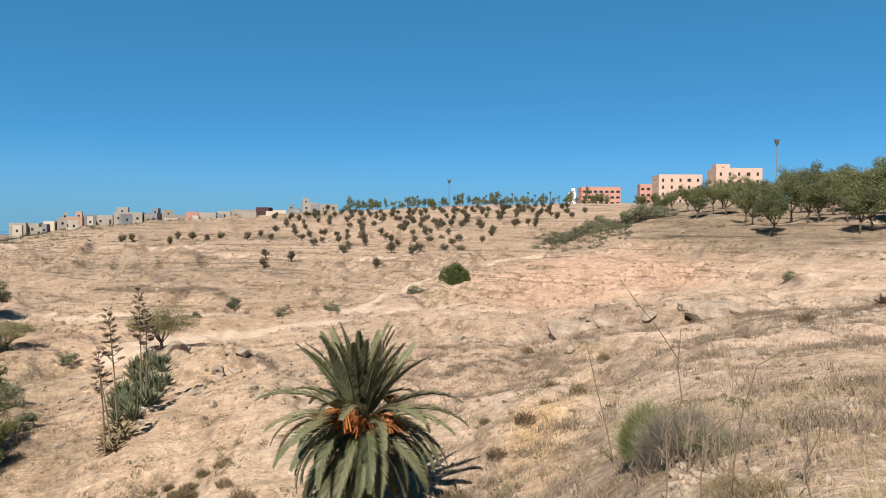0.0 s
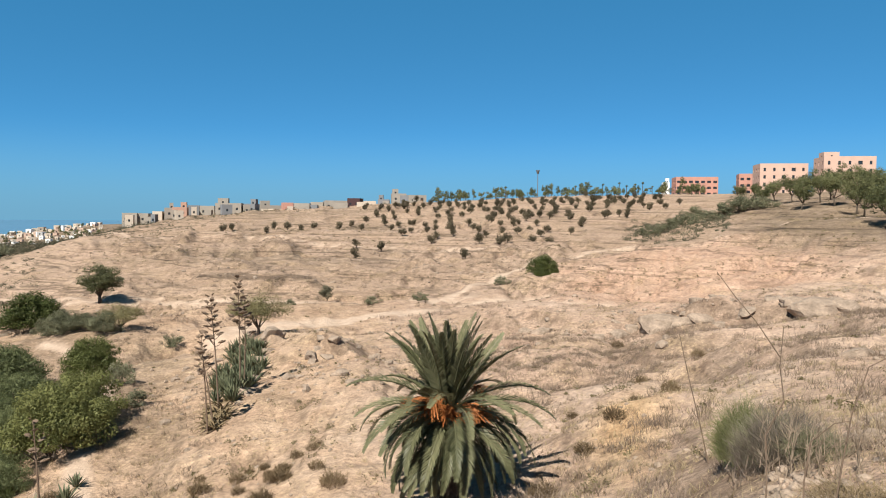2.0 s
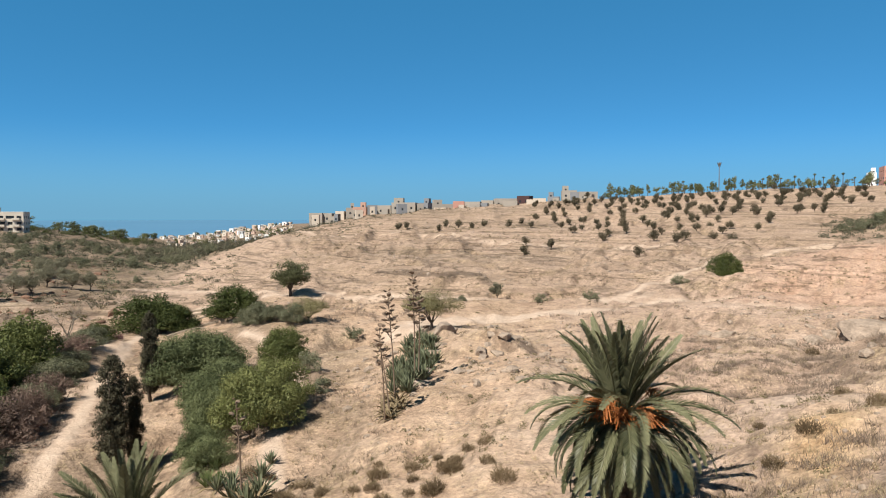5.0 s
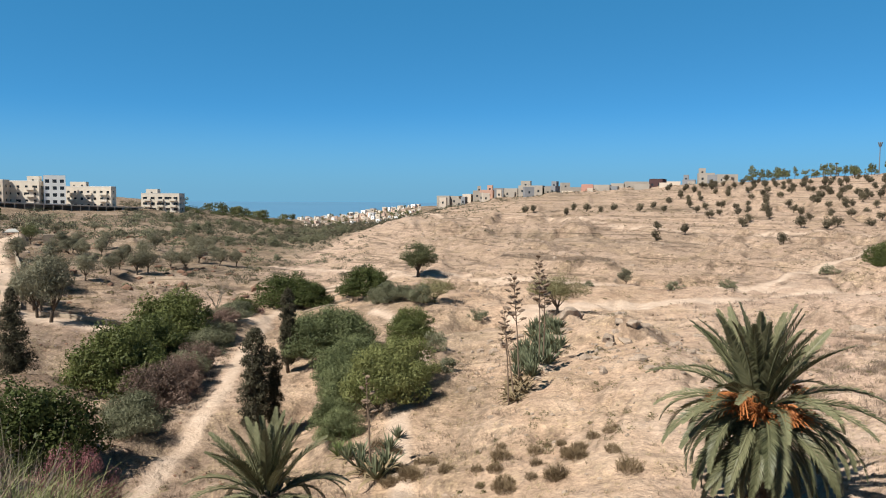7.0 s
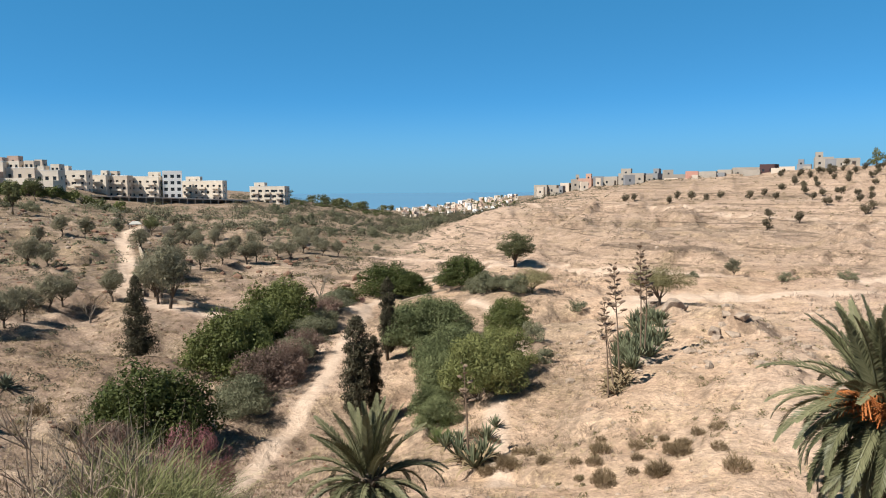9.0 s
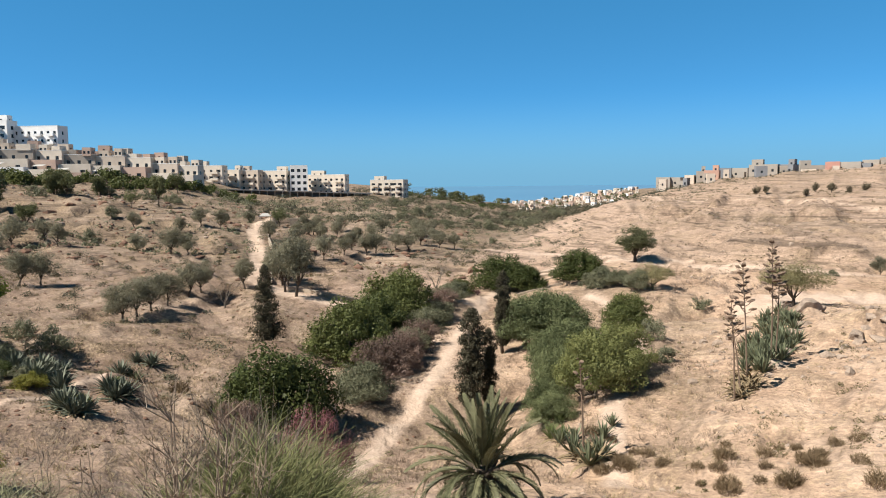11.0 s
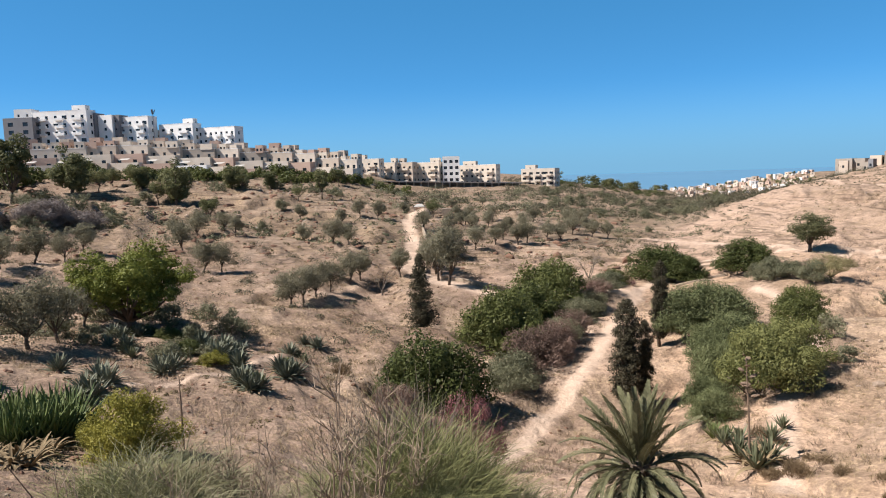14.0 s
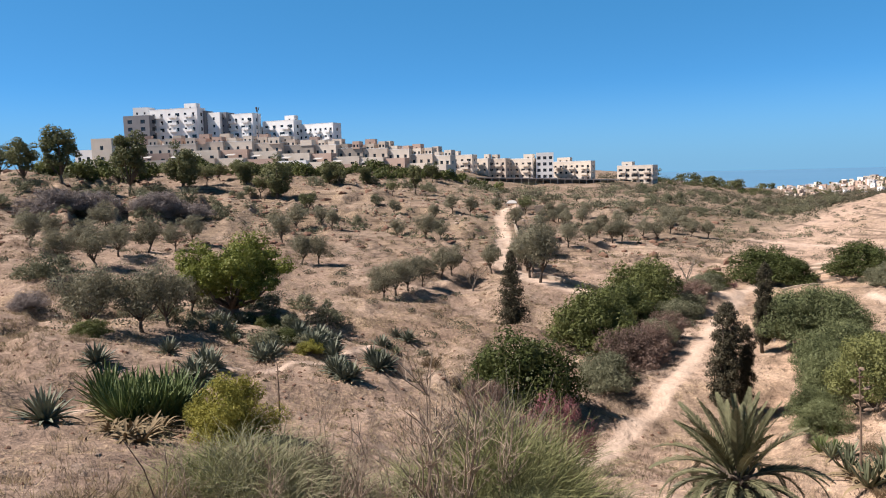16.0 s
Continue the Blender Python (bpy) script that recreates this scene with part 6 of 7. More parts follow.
def low_wall(label, h, half, *stations):
    pts = path_line(*stations)
    v, f = [], []
    for i, p in enumerate(pts):
        d = (pts[min(i + 1, len(pts) - 1)] - pts[max(i - 1, 0)])
        n = Vector((-d.y, d.x, 0)).normalized() * half
        v += [p - n - Vector((0, 0, 0.6)), p + n - Vector((0, 0, 0.6)), p + n + Vector((0, 0, h)), p - n + Vector((0, 0, h))]
        if i:
            o = 4 * (i - 1)
            f += [(o + k, o + (k + 1) % 4, o + 4 + (k + 1) % 4, o + 4 + k) for k in range(4)]
    o = len(v) - 4
    f += [(3, 2, 1, 0), (o, o + 1, o + 2, o + 3)]
    tagged(new("low_wall", mesh_of("low_wall", v, f, STONE_WALL)), label, "wall")


for off in (0, 2.6, 5.4, 8.4, 12):
    low_wall("low weathered stone terrace wall on the valley floor", 0.28, 0.16, *[(b, 93 + off) for b in (42.6, 41.6, 40.6, 39.6, 38.9)])
low_wall("low earth-coloured channel wall beside the track", 0.45, 0.2, (61.2, 87), (59.0, 83.5), (57, 81), (55.2, 82), (53.4, 83.4), (51.5, 85))
low_wall("low pale kerb wall beside the climbing track", 0.35, 0.15, (62.6, 94), (62.6, 108), (62.4, 124), (62.8, 146), (62.2, 160))

# ---- brooms, dry stalks and twigs close by ----
BROOM_LEAF = leaf_material("broom_stem", (0.070, 0.080, 0.030), (0.310, 0.305, 0.140), 0.7, 0.1)
GREY_BROOM = leaf_material("grey_broom_stem", (0.080, 0.080, 0.044), (0.300, 0.282, 0.172), 0.8, 0.1)


def strands(n, spread, height_range, arch, width):
    """Fine stems, in three short ribbons each, that spring from all through a rounded shrub."""
    a, q = RNG.uniform(0, 6.28, n), np.sqrt(RNG.random(n))
    top = height_range[1] * (1 - 0.45 * q ** 2) * (1 + 0.18 * np.sin(3 * a + 1) + 0.12 * np.sin(7 * a))
    z = top * RNG.uniform(0.05, 0.72, n)
    base = np.stack([spread * q * np.cos(a), spread * q * np.sin(a), z], 1)
    length = (RNG.uniform(0.2, 0.55, n) * height_range[1] * RNG.uniform(0.5, 1.2, n))[:, None]
    out = np.stack([np.cos(a), np.sin(a), np.zeros(n)], 1) * (0.55 * q[:, None]) + RNG.normal(size=(n, 3)) * 0.42
    out[:, 2] = 1.0 + RNG.normal(size=n) * 0.25
    d = unit(out)
    side = unit(np.cross(d, RNG.normal(size=(n, 3))))
    sag = unit(np.stack([d[:, 0], d[:, 1], -np.full(n, 0.8)], 1))
    quads, steps = [], 2
    for k in range(steps):
        s0, s1 = k / steps, (k + 1) / steps
        p0 = base + d * length * s0 + sag * length * arch * s0 ** 2.2
        p1 = base + d * length * s1 + sag * length * arch * s1 ** 2.2
        w0, w1 = width * (1 - 0.75 * k / steps), width * (1 - 0.75 * (k + 1) / steps)
        quads.append(np.stack([p0 - side * w0, p0 + side * w0, p1 + side * w1, p1 - side * w1], 1))
    return np.concatenate(quads).reshape(-1, 3)


def broom(label, n, spread, heights, mat, arch=0.25, width=0.006, name="broom_shrub", group="", stems=9):
    ob = tagged(new(name), label, "shrub", group)
    part_of(ob, "foliage", soup("foliage", strands(n, spread, heights, arch, width), 4, mat))
    for k in range(stems):
        a = k * 0.7
        e = Vector((math.cos(a) * spread * 0.7, math.sin(a) * spread * 0.7, heights[1] * 0.6))
        part_of(ob, "stem", mesh_of("stem", *tube([(0, 0, -0.2), e * 0.4, e], [0.035, 0.02, 0.006], 5), TWIG))
    ob.location = (0, 0, -500)
    return ob


BROOM = broom("tall green broom shrub with fine arching stems", 6500, 1.2, (1.5, 2.1), BROOM_LEAF, 0.3, 0.0058)
BROOM_2 = broom("grey-green broom shrub with thin drooping stems", 3800, 1.0, (1.0, 1.7), GREY_BROOM, 0.4, 0.0055)
TWIGGY = broom("leafless purplish grey twiggy shrub", 2800, 1.0, (1.2, 2.0), leaf_material("mauve_twig", (0.100, 0.080, 0.064), (0.250, 0.205, 0.165), 0.9, 0.05), 0.08, 0.006)
PALE_BROOM = broom("thin straw-coloured grass clump on the brink", 2400, 0.9, (0.4, 1.0), DRY_LEAF, 0.3, 0.006)
for kind, b, r, size, squash in ((BROOM, 63.4, 11.2, 1.0, 1.15), (BROOM, 60.8, 11.6, 0.95, 0.8), (BROOM, 66.0, 10.6, 0.7, 0.9), (BROOM, 68.5, 11.0, 0.85, 0.8), (TWIGGY, 65.8, 12.6, 1.15, 1.3), (TWIGGY, 63.6, 12.8, 1.0, 1.3), (TWIGGY, 69.5, 11.5, 0.8, 0.9), (BROOM_2, 56.5, 11.0, 0.8, 0.8),
                                 (BROOM_2, 72.5, 10.6, 0.8, 0.75), (BROOM_2, 84.5, 10.2, 1.0, 0.95), (BROOM, 87.0, 10.4, 0.8, 0.8), (BROOM_2, 80.5, 10.0, 0.85, 0.75), (BROOM, 62.0, 9.6, 0.6, 0.55)):
    stand(kind, at(b, r, 0.05), size, None, squash)
for kind, b, r, size, squash in ((PALE_BROOM, 91, 9.6, 0.9, 0.8), (PALE_BROOM, 96, 9.4, 1.0, 0.8), (PALE_BROOM, 100, 9.0, 0.9, 0.8), (PALE_BROOM, 53, 11.0, 0.9, 0.9), (PALE_BROOM, 50.5, 11.5, 0.8, 0.8),
                                 (PALE_BROOM, 77, 9.6, 0.8, 0.7), (BROOM, -16.3, 16.0, 0.44, 1.7), (BROOM_2, -18.4, 15.0, 0.62, 1.15), (TWIGGY, -19.4, 14.6, 0.6, 1.0), (TWIGGY, -17.6, 14.8, 0.5, 1.1), (BROOM_2, -21.0, 14.0, 0.45, 0.9), (PALE_BROOM, -24, 10, 0.7, 0.6)):
    stand(kind, at(b, r, 0.05), size, None, squash)


def dry_bush(label, stems, h, spread, branchy):
    """Leafless upright twigs, each with finer side twigs."""
    ob = tagged(new("dry_twigs"), label, "dry shrub")
    for k in range(stems):
        a, lean = RNG.uniform(0, 6.28), RNG.uniform(0.05, 0.4) * spread
        hh = h * RNG.uniform(0.6, 1.0)
        pts = [Vector((0.1 * math.cos(a), 0.1 * math.sin(a), -0.1))]
        for i in range(1, 6):
            pts.append(Vector((math.cos(a) * lean * i / 5, math.sin(a) * lean * i / 5, hh * i / 5)) + Vector((RNG.normal() * 0.04, RNG.normal() * 0.04, 0)))
        pieces = [tube(pts, [0.014, 0.012, 0.010, 0.008, 0.006, 0.003], 5)]
        for q in range(branchy):
            i = int(RNG.integers(1, 5))
            d = Vector((RNG.normal() * 0.6, RNG.normal() * 0.6, RNG.uniform(0.6, 1.2))).normalized() * hh * RNG.uniform(0.12, 0.32)
            mid = pts[i] + d * 0.5 + Vector((RNG.normal(), RNG.normal(), 0)) * 0.03
            pieces.append(tube([pts[i], mid, pts[i] + d], [0.006, 0.005, 0.002], 4))
            for z in range(2):
                e = d.normalized() + Vector(RNG.normal(size=3) * 0.5)
                pieces.append(tube([mid, mid + e * 0.16 * hh * RNG.random()], [0.004, 0.0015], 3))
        part_of(ob, "twig", mesh_of("twig", *grafted(pieces), TWIG))
    ob.location = (0, 0, -500)
    return ob


TWIGS = [dry_bush("bare brown twigs of a withered shrub", 6, 2.0, 0.9, 9), dry_bush("bare brown twigs of a withered shrub", 4, 1.7, 0.7, 8)]
for k, (b, r, size) in enumerate(((70.0, 9.6, 1.45), (71.2, 10.3, 1.2), (66.8, 10.0, 1.35), (68.6, 10.4, 1.25), (64.2, 10.4, 1.15), (76.9, 9.8, 1.15), (78.8, 10.2, 1.0), (77.6, 8.9, 0.9), (76.2, 9.3, 0.8), (68.2, 9.2, 0.9), (83.2, 8.8, 0.75), (91.5, 8.6, 0.85), (89.6, 9.4, 0.7),
                                  (-20.5, 12.5, 0.75), (-22.5, 11.6, 0.6), (-18.0, 14.0, 0.75), (-19.3, 13.0, 0.7), (-21.3, 12.8, 0.75), (-23.8, 12.4, 0.6), (-25.0, 13, 0.6), (-27.5, 10.5, 0.65), (-1.0, 19.5, 0.5), (73.5, 8.8, 0.7), (80, 9.5, 0.6))):
    stand(TWIGS[k % 2], at(b, r, 0.05), size)


def stalk(label, b, r, points, radius=0.0085):
    """A long bare stem; points are metres aside, away and up from its foot."""
    ob = tagged(new("bare_stalk"), label, "stalk", "bare stalks")
    ob.matrix_basis = Matrix.Translation(at(b, r, 0.1)) @ pose(0, 0, 0, 0, 0, b)
    n = len(points)
    part_of(ob, "stem", mesh_of("stem", *tube(points, [radius * 1.3 * (1 - 0.6 * i / n) for i in range(n)], 6), STALK))
    return ob


stalk("long thin bare stalk leaning over the slope", -13.9, 18, [(0, 0, 0), (-0.22, 0, 1.0), (-0.5, 0, 2.1), (-0.75, 0, 3.2)], 0.014)
s2 = stalk("tall kinked bare stalk with one long side branch", -17.6, 9.8, [(0, 0, 0), (0.03, 0, 0.8), (0.0, 0.05, 1.4), (0.2, 0.05, 1.85), (0.14, 0, 2.3), (0.17, 0, 2.8)])
part_of(s2, "branch", mesh_of("branch", *tube([(0.15, 0, 2.4), (-0.15, 0, 2.85), (-0.4, 0, 3.15), (-0.62, 0, 3.45)], [0.009, 0.008, 0.006, 0.004], 5), STALK))
stalk("pale bare stalk rising from a dry shrub", -20.2, 9.5, [(0, 0, 0), (0.0, 0, 0.8), (0.06, 0, 1.3), (0.3, 0, 1.55), (0.45, 0, 1.6)])
stalk("pale bare stalk rising from a dry shrub", -22.0, 9.8, [(0, 0, 0), (0.1, 0, 0.9), (0.18, 0, 1.5), (0.34, 0, 2.1), (0.7, 0, 2.35)])
stalk("short crooked bare stalk", -27.8, 9.5, [(0, 0, 0), (-0.1, 0, 0.5), (0.05, 0, 0.9), (0.06, 0, 1.25)])
stalk("long thin bare stalk in the brush", 90.6, 8.8, [(0, 0, 0), (-0.15, 0, 0.6), (-0.3, 0, 1.2), (-0.5, 0, 1.6)])

# low scrub on the near slope and greyish brush under the left bank
SCRUB_STEM = leaf_material("scrub_stem", (0.080, 0.056, 0.033), (0.225, 0.162, 0.096), 0.85, 0.1)
LOW_SCRUB = [broom("low brownish green scrub on sandy ground", 520, 0.42, (0.3, 0.62), SCRUB_STEM, 0.1, 0.012, "low_scrub", "low scrub of the near slope", 0) for k in range(3)]
for k in range(46):
    b = RNG.uniform(17, 37)
    stand(LOW_SCRUB[k % 3], at(b, RNG.uniform(25, 31) + max(0, (b - 28)) * 0.5, 0.03), RNG.uniform(0.4, 0.95))
for b, r, s in ((-1.2, 21, 1.0), (-4.5, 24, 0.8), (-6.8, 26, 0.9), (-8.5, 30, 0.7), (-3.5, 31, 0.6), (16, 24.5, 1.0), (-11, 28, 0.8), (-9, 36, 0.9), (-13, 44, 0.9), (-7, 58, 1.1), (-27.5, 46, 1.1), (69.8, 48, 1.5)):
    stand(LOW_SCRUB[int(RNG.integers(3))], at(b, r, 0.03), s)
GREY_BRUSH = tree("grey_brush", "leafless purplish grey brush below the bank", "shrub", leaf_material("grey_brush_twig", (0.120, 0.100, 0.090), (0.290, 0.245, 0.222), 0.9, 0.05), TWIG, 0.3, 0.05,
                  dome(1.5, 1.3, 36, 0.5, 0.3), 8, 3500, 0.3, 0.03, fine=(8000, 0.16, 0.022))
for b, r, s in ((98.3, 116, 2.0), (97.3, 117, 2.1), (96.4, 117.5, 2.3), (95.5, 118.5, 2.2), (94.7, 119.5, 2.0), (91.4, 124, 2.0), (90.4, 125.5, 2.2), (89.4, 126.5, 2.1), (88.4, 128, 1.9), (87.6, 130, 1.7), (99.5, 58, 0.9)):
    stand(GREY_BRUSH, at(b, r, 0.05), s, None, 0.8)
for b, r, s in ((83.1, 45, 0.95), (80.2, 46, 0.7), (78.2, 57, 1.2), (88.2, 65, 0.9), (96.0, 64, 0.9), (81.4, 50, 0.9), (99.3, 66, 1.2), (75.5, 134, 1.5), (86.0, 130, 1.5), (80, 140, 1.3), (74, 165, 1.6)):
    stand(FAR_BUSHES[int(RNG.integers(4))], at(b, r, 0.05), s)
stand(YELLOW_BUSH, at(86.1, 25.5, 0.05), 1.05, None, 1.1)
stand(YELLOW_BUSH, at(88.0, 26.5, 0.05), 0.62, None, 1.1)
stand(YELLOW_BUSH, at(79.8, 45, 0.05), 0.7, None, 0.7)
for b, r, s in ((-13.5, 190, 2.6), (-14.6, 196, 3.0), (-15.6, 198, 3.0), (-16.6, 200, 3.0), (-17.6, 198, 2.6), (-11.7, 182, 2.4), (-10.9, 178, 2.0), (-10.3, 172, 1.8), (-9.4, 171, 2.0), (-12.5, 205, 2.4), (-12.6, 186, 2.2)):
    stand(FAR_BUSHES[int(RNG.integers(4))], at(b, r, 0.05), s, None, 0.8)

# ---- rocks ----
def rock_mesh(seed, flat):
    bm = bmesh.new()
    bmesh.ops.create_icosphere(bm, subdivisions=3, radius=1.0)
    for vert in bm.verts:
        n = noise.fractal(vert.co * 1.1 + Vector((seed * 7.3, 0, 0)), 1.0, 2.0, 4) * 0.45
        c = noise.cell(vert.co * 1.6 + Vector((seed * 3.1, 5, 0))) * 0.16
        vert.co *= 1 + 0.5 * n + c
    g = np.random.default_rng(seed)
    for cut in range(16):
        q = Vector(g.normal(size=3)).normalized()
        d = g.uniform(0.5, 0.82)
        for vert in bm.verts:
            over = vert.co.dot(q) - d
            if over > 0:
                vert.co -= q * over
    for vert in bm.verts:
        vert.co.z *= flat
    me = bpy.data.meshes.new("boulder")
    bm.to_mesh(me)
    bm.free()
    return me


ROCKS = [rock_mesh(k, f) for k, f in ((1, 0.95), (2, 0.7), (3, 1.05), (4, 0.8))]
for me in ROCKS:
    me.materials.append(ROCK)


RED_ROCKS = [me.copy() for me in ROCKS]
for me in RED_ROCKS:
    me.materials.clear()
    me.materials.append(RED_ROCK)


def boulders(*spots, kinds=ROCKS, grow=1.25):
    for b, r, s in spots:
        s *= grow
        ob = tagged(new("boulder", kinds[int(RNG.integers(4))]), "weathered sandstone boulder half buried in the slope", "boulder", "boulders of the slope")
        ob.matrix_basis = Matrix.Translation(at(b, r, s * 0.1)) @ pose(0, 0, 0, RNG.uniform(-12, 12), RNG.uniform(-12, 12), RNG.uniform(0, 360)) @ Matrix.Diagonal((s, s * 0.8, s * 0.66, 1))


boulders((-10.4, 61, 2.0), (-11.8, 60.5, 1.4), (-21.3, 59, 2.1), (-22.7, 59.5, 1.4), (-13.6, 60.5, 1.2), (-7.2, 62, 1.2), (-11.6, 61, 1.0), (-9.4, 62, 0.9), (-12.8, 63, 0.7), (-8.0, 63, 0.7), (-16.5, 60, 1.0), (-21.1, 60, 1.5), (-19.8, 60, 1.1), (-18.2, 62, 0.8), (-22.3, 61, 0.6),
         (-5.4, 61, 0.7), (-0.8, 64, 1.2), (0.2, 65, 0.8), (-23.5, 33, 0.7), (-14.5, 64, 0.8), (-6.8, 64, 0.6), (-25.5, 33, 0.5), (-29.5, 60, 1.2), (-31, 62, 1.4), (-33, 60, 1.3))
boulders((-23.2, 15.3, 0.42), (-24.6, 15.5, 0.5), (-26.2, 16, 0.45), (-28.1, 17.1, 0.5), (-29.5, 17.4, 0.4), (-21.6, 15, 0.3), grow=0.8)
ledge_rng = np.random.default_rng(31)
boulders(*[(ledge_rng.uniform(-27, 3), ledge_rng.uniform(58, 67), 0.25 + 0.6 * ledge_rng.random() ** 2) for k in range(46)], grow=0.9)
boulders((21.0, 59, 1.5), (20.4, 60, 1.2), (21.6, 58, 1.0), (15.9, 52, 0.9), (16.6, 51, 0.8), (17.7, 50, 0.8), (15.2, 53, 0.7), (17.0, 53, 0.6), (22.4, 47, 1.2), (22.9, 46, 0.8),
         (18.4, 49, 0.5), (94.5, 20, 0.22), (92.8, 19, 0.2), (97.0, 18.5, 0.18), (95.8, 21, 0.16), (64, 47, 0.4), (27.2, 36, 0.35), grow=0.9)
boulders((21.9, 53, 1.3), (21.2, 54, 1.0), (22.6, 43.5, 1.0), (17.8, 51, 1.1), (17.2, 52, 0.8), (26.9, 38, 0.3), grow=0.8)
boulders((67, 196, 2.2), (66, 200, 2.6), (65.2, 203, 2.0), (68.2, 195, 1.8), (54.5, 200, 2.2), (53.5, 205, 2.4), (52.6, 200, 2.0), (55.4, 196, 1.8), (51.6, 208, 2.0), (54, 190, 1.6),
         (78, 172, 2.0), (76.5, 176, 1.8), (74.5, 178, 2.0), (83.6, 176, 2.4), (86, 172, 2.4), (72, 96, 0.8), (75.5, 100, 0.8), (70.5, 98, 0.7), kinds=RED_ROCKS, grow=0.8)

# ---- grass, stones and scattered scrub ----
def scatter(n, b0, b1, r0, r1, patch, seed, cut=0.0, power=1.0):
    """Places over a sector of the land, thicker in patches and off the paths."""
    g = np.random.default_rng(seed)
    b = g.uniform(b0, b1, n * 3)
    r = (r0 ** power + (r1 ** power - r0 ** power) * g.random(n * 3)) ** (1 / power)
    x, y = -r * np.sin(np.radians(b)), r * np.cos(np.radians(b))
    keep = (rough(x, y, patch, seed, 3) + g.normal(size=n * 3) * 0.25 > cut) & (near_paths(x, y) < 0.3)
    x, y = x[keep][:n], y[keep][:n]
    return np.array([(u, v, height(u, v)) for u, v in zip(x, y)])


def blades(p, per, h, w, lean, mat, name, label, spread=0.07):
    """Tufts of thin dry blades at the places p."""
    n = len(p) * per
    size = np.repeat(RNG.uniform(0.5, 1.3, len(p)), per)[:, None]
    c = np.repeat(p, per, 0) + np.concatenate([RNG.normal(size=(n, 2)) * spread * size, np.full((n, 1), -0.02)], 1)
    tip = c + np.concatenate([RNG.normal(size=(n, 2)) * lean * h, np.full((n, 1), h)], 1) * RNG.uniform(0.5, 1.1, (n, 1)) * size
    a = RNG.uniform(0, 6.28, n)
    side = np.stack([np.cos(a), np.sin(a), 0 * a], 1) * w
    tagged(new(name, soup(name, np.stack([c - side, c + side, tip], 1), 3, mat)), label, "grass", kind="stuff")


STRAW = leaf_material("straw", (0.19, 0.142, 0.085), (0.50, 0.40, 0.25), 0.85, 0.15)
BROWN_GRASS = leaf_material("brown_grass", (0.15, 0.112, 0.070), (0.36, 0.285, 0.185), 0.85, 0.15)
blades(scatter(5200, -38, 106, 4.5, 20, 4, 51, -0.1), 11, 0.26, 0.006, 0.45, STRAW, "dry_grass", "straw-coloured dry grass on the near slope")
for b0, b1, straw, brown in ((-38, 3, 2400, 1200), (3, 28, 500, 260), (28, 106, 3600, 1900)):
    blades(scatter(straw, b0, b1, 15, 75, 9, 52, 0.0, 1.4), 11, 0.23, 0.010, 0.55, STRAW, "dry_grass", "straw-coloured dry grass tufts on the slopes")
    blades(scatter(brown, b0, b1, 12, 75, 7, 53, 0.15, 1.4), 14, 0.26, 0.009, 0.6, BROWN_GRASS, "brown_grass", "brown dry grass tufts on the slopes")


GREY_GRASS = leaf_material("grey_grass", (0.125, 0.092, 0.068), (0.305, 0.230, 0.178), 0.9, 0.1)
blades(scatter(1300, -38, 106, 13, 75, 8, 54, 0.05, 1.4), 34, 0.3, 0.008, 0.55, GREY_GRASS, "dry_tufts", "grey-brown withered tufts on the slopes", 0.2)
blades(scatter(900, 25, 58, 27, 75, 7, 56, -0.1, 1.2), 34, 0.3, 0.011, 0.55, GREY_GRASS, "dry_tufts", "grey-brown withered tufts in the hollow", 0.2)

DARK_TUFT = leaf_material("dark_tuft", (0.095, 0.068, 0.050), (0.240, 0.182, 0.142), 0.9, 0.1)
blades(scatter(1500, -34, 8, 14, 63, 6, 57, 0.05, 1.3), 40, 0.36, 0.012, 0.5, DARK_TUFT, "dry_tufts", "dark withered tufts before the rock ledge", 0.26)

BRUSH_LEAF = leaf_material("brush_leaf", (0.040, 0.040, 0.024), (0.150, 0.138, 0.092))


def low_growth(p, per, size, mat, name, label, leaf=0.16, category="scrub"):
    n = len(p) * per
    s = np.repeat(np.exp(RNG.normal(size=len(p)) * 0.42) * 0.85, per)[:, None] * size
    d = unit(RNG.normal(size=(n, 3)))
    d[:, 2] = np.abs(d[:, 2]) * 0.8
    c = np.repeat(p, per, 0) + d * s * RNG.uniform(0.6, 1.0, (n, 1))
    v = leaves(c, 0.02, leaf * size * 2, leaf * size * 1.1, d)
    tagged(new(name, soup(name, v, 4, mat)), label, category, kind="stuff")


low_growth(scatter(60, 53.5, 67, 182, 305, 20, 79, 0.05), 110, 3.0, GREY_LEAF, "scrub", "grey-green thicket below the gallery", 0.085)
low_growth(scatter(45, 54, 66, 190, 300, 20, 80, -0.1), 110, 3.2, BRUSH_LEAF, "scrub", "dark thicket below the gallery", 0.085)
low_growth(scatter(120, 66, 102, 48, 130, 16, 81, 0.1), 90, 0.95, BRUSH_LEAF, "scrub", "dark bushes between the olives of the bank", 0.09)
low_growth(scatter(80, 66, 102, 42, 130, 16, 82, 0.1), 90, 0.8, OLIVE_LEAF, "scrub", "grey-green bushes between the olives of the bank", 0.09)
low_growth(scatter(520, -38, 30, 14, 80, 9, 61, 0.2, 1.3), 42, 0.28, SCRUB_LEAF, "scrub", "small brown cushions of scrub on the bare slope")
low_growth(scatter(420, 8, 34, 150, 300, 30, 76, 0.1), 26, 0.55, SCRUB_LEAF, "scrub", "small brownish scrub on the upper hillside")
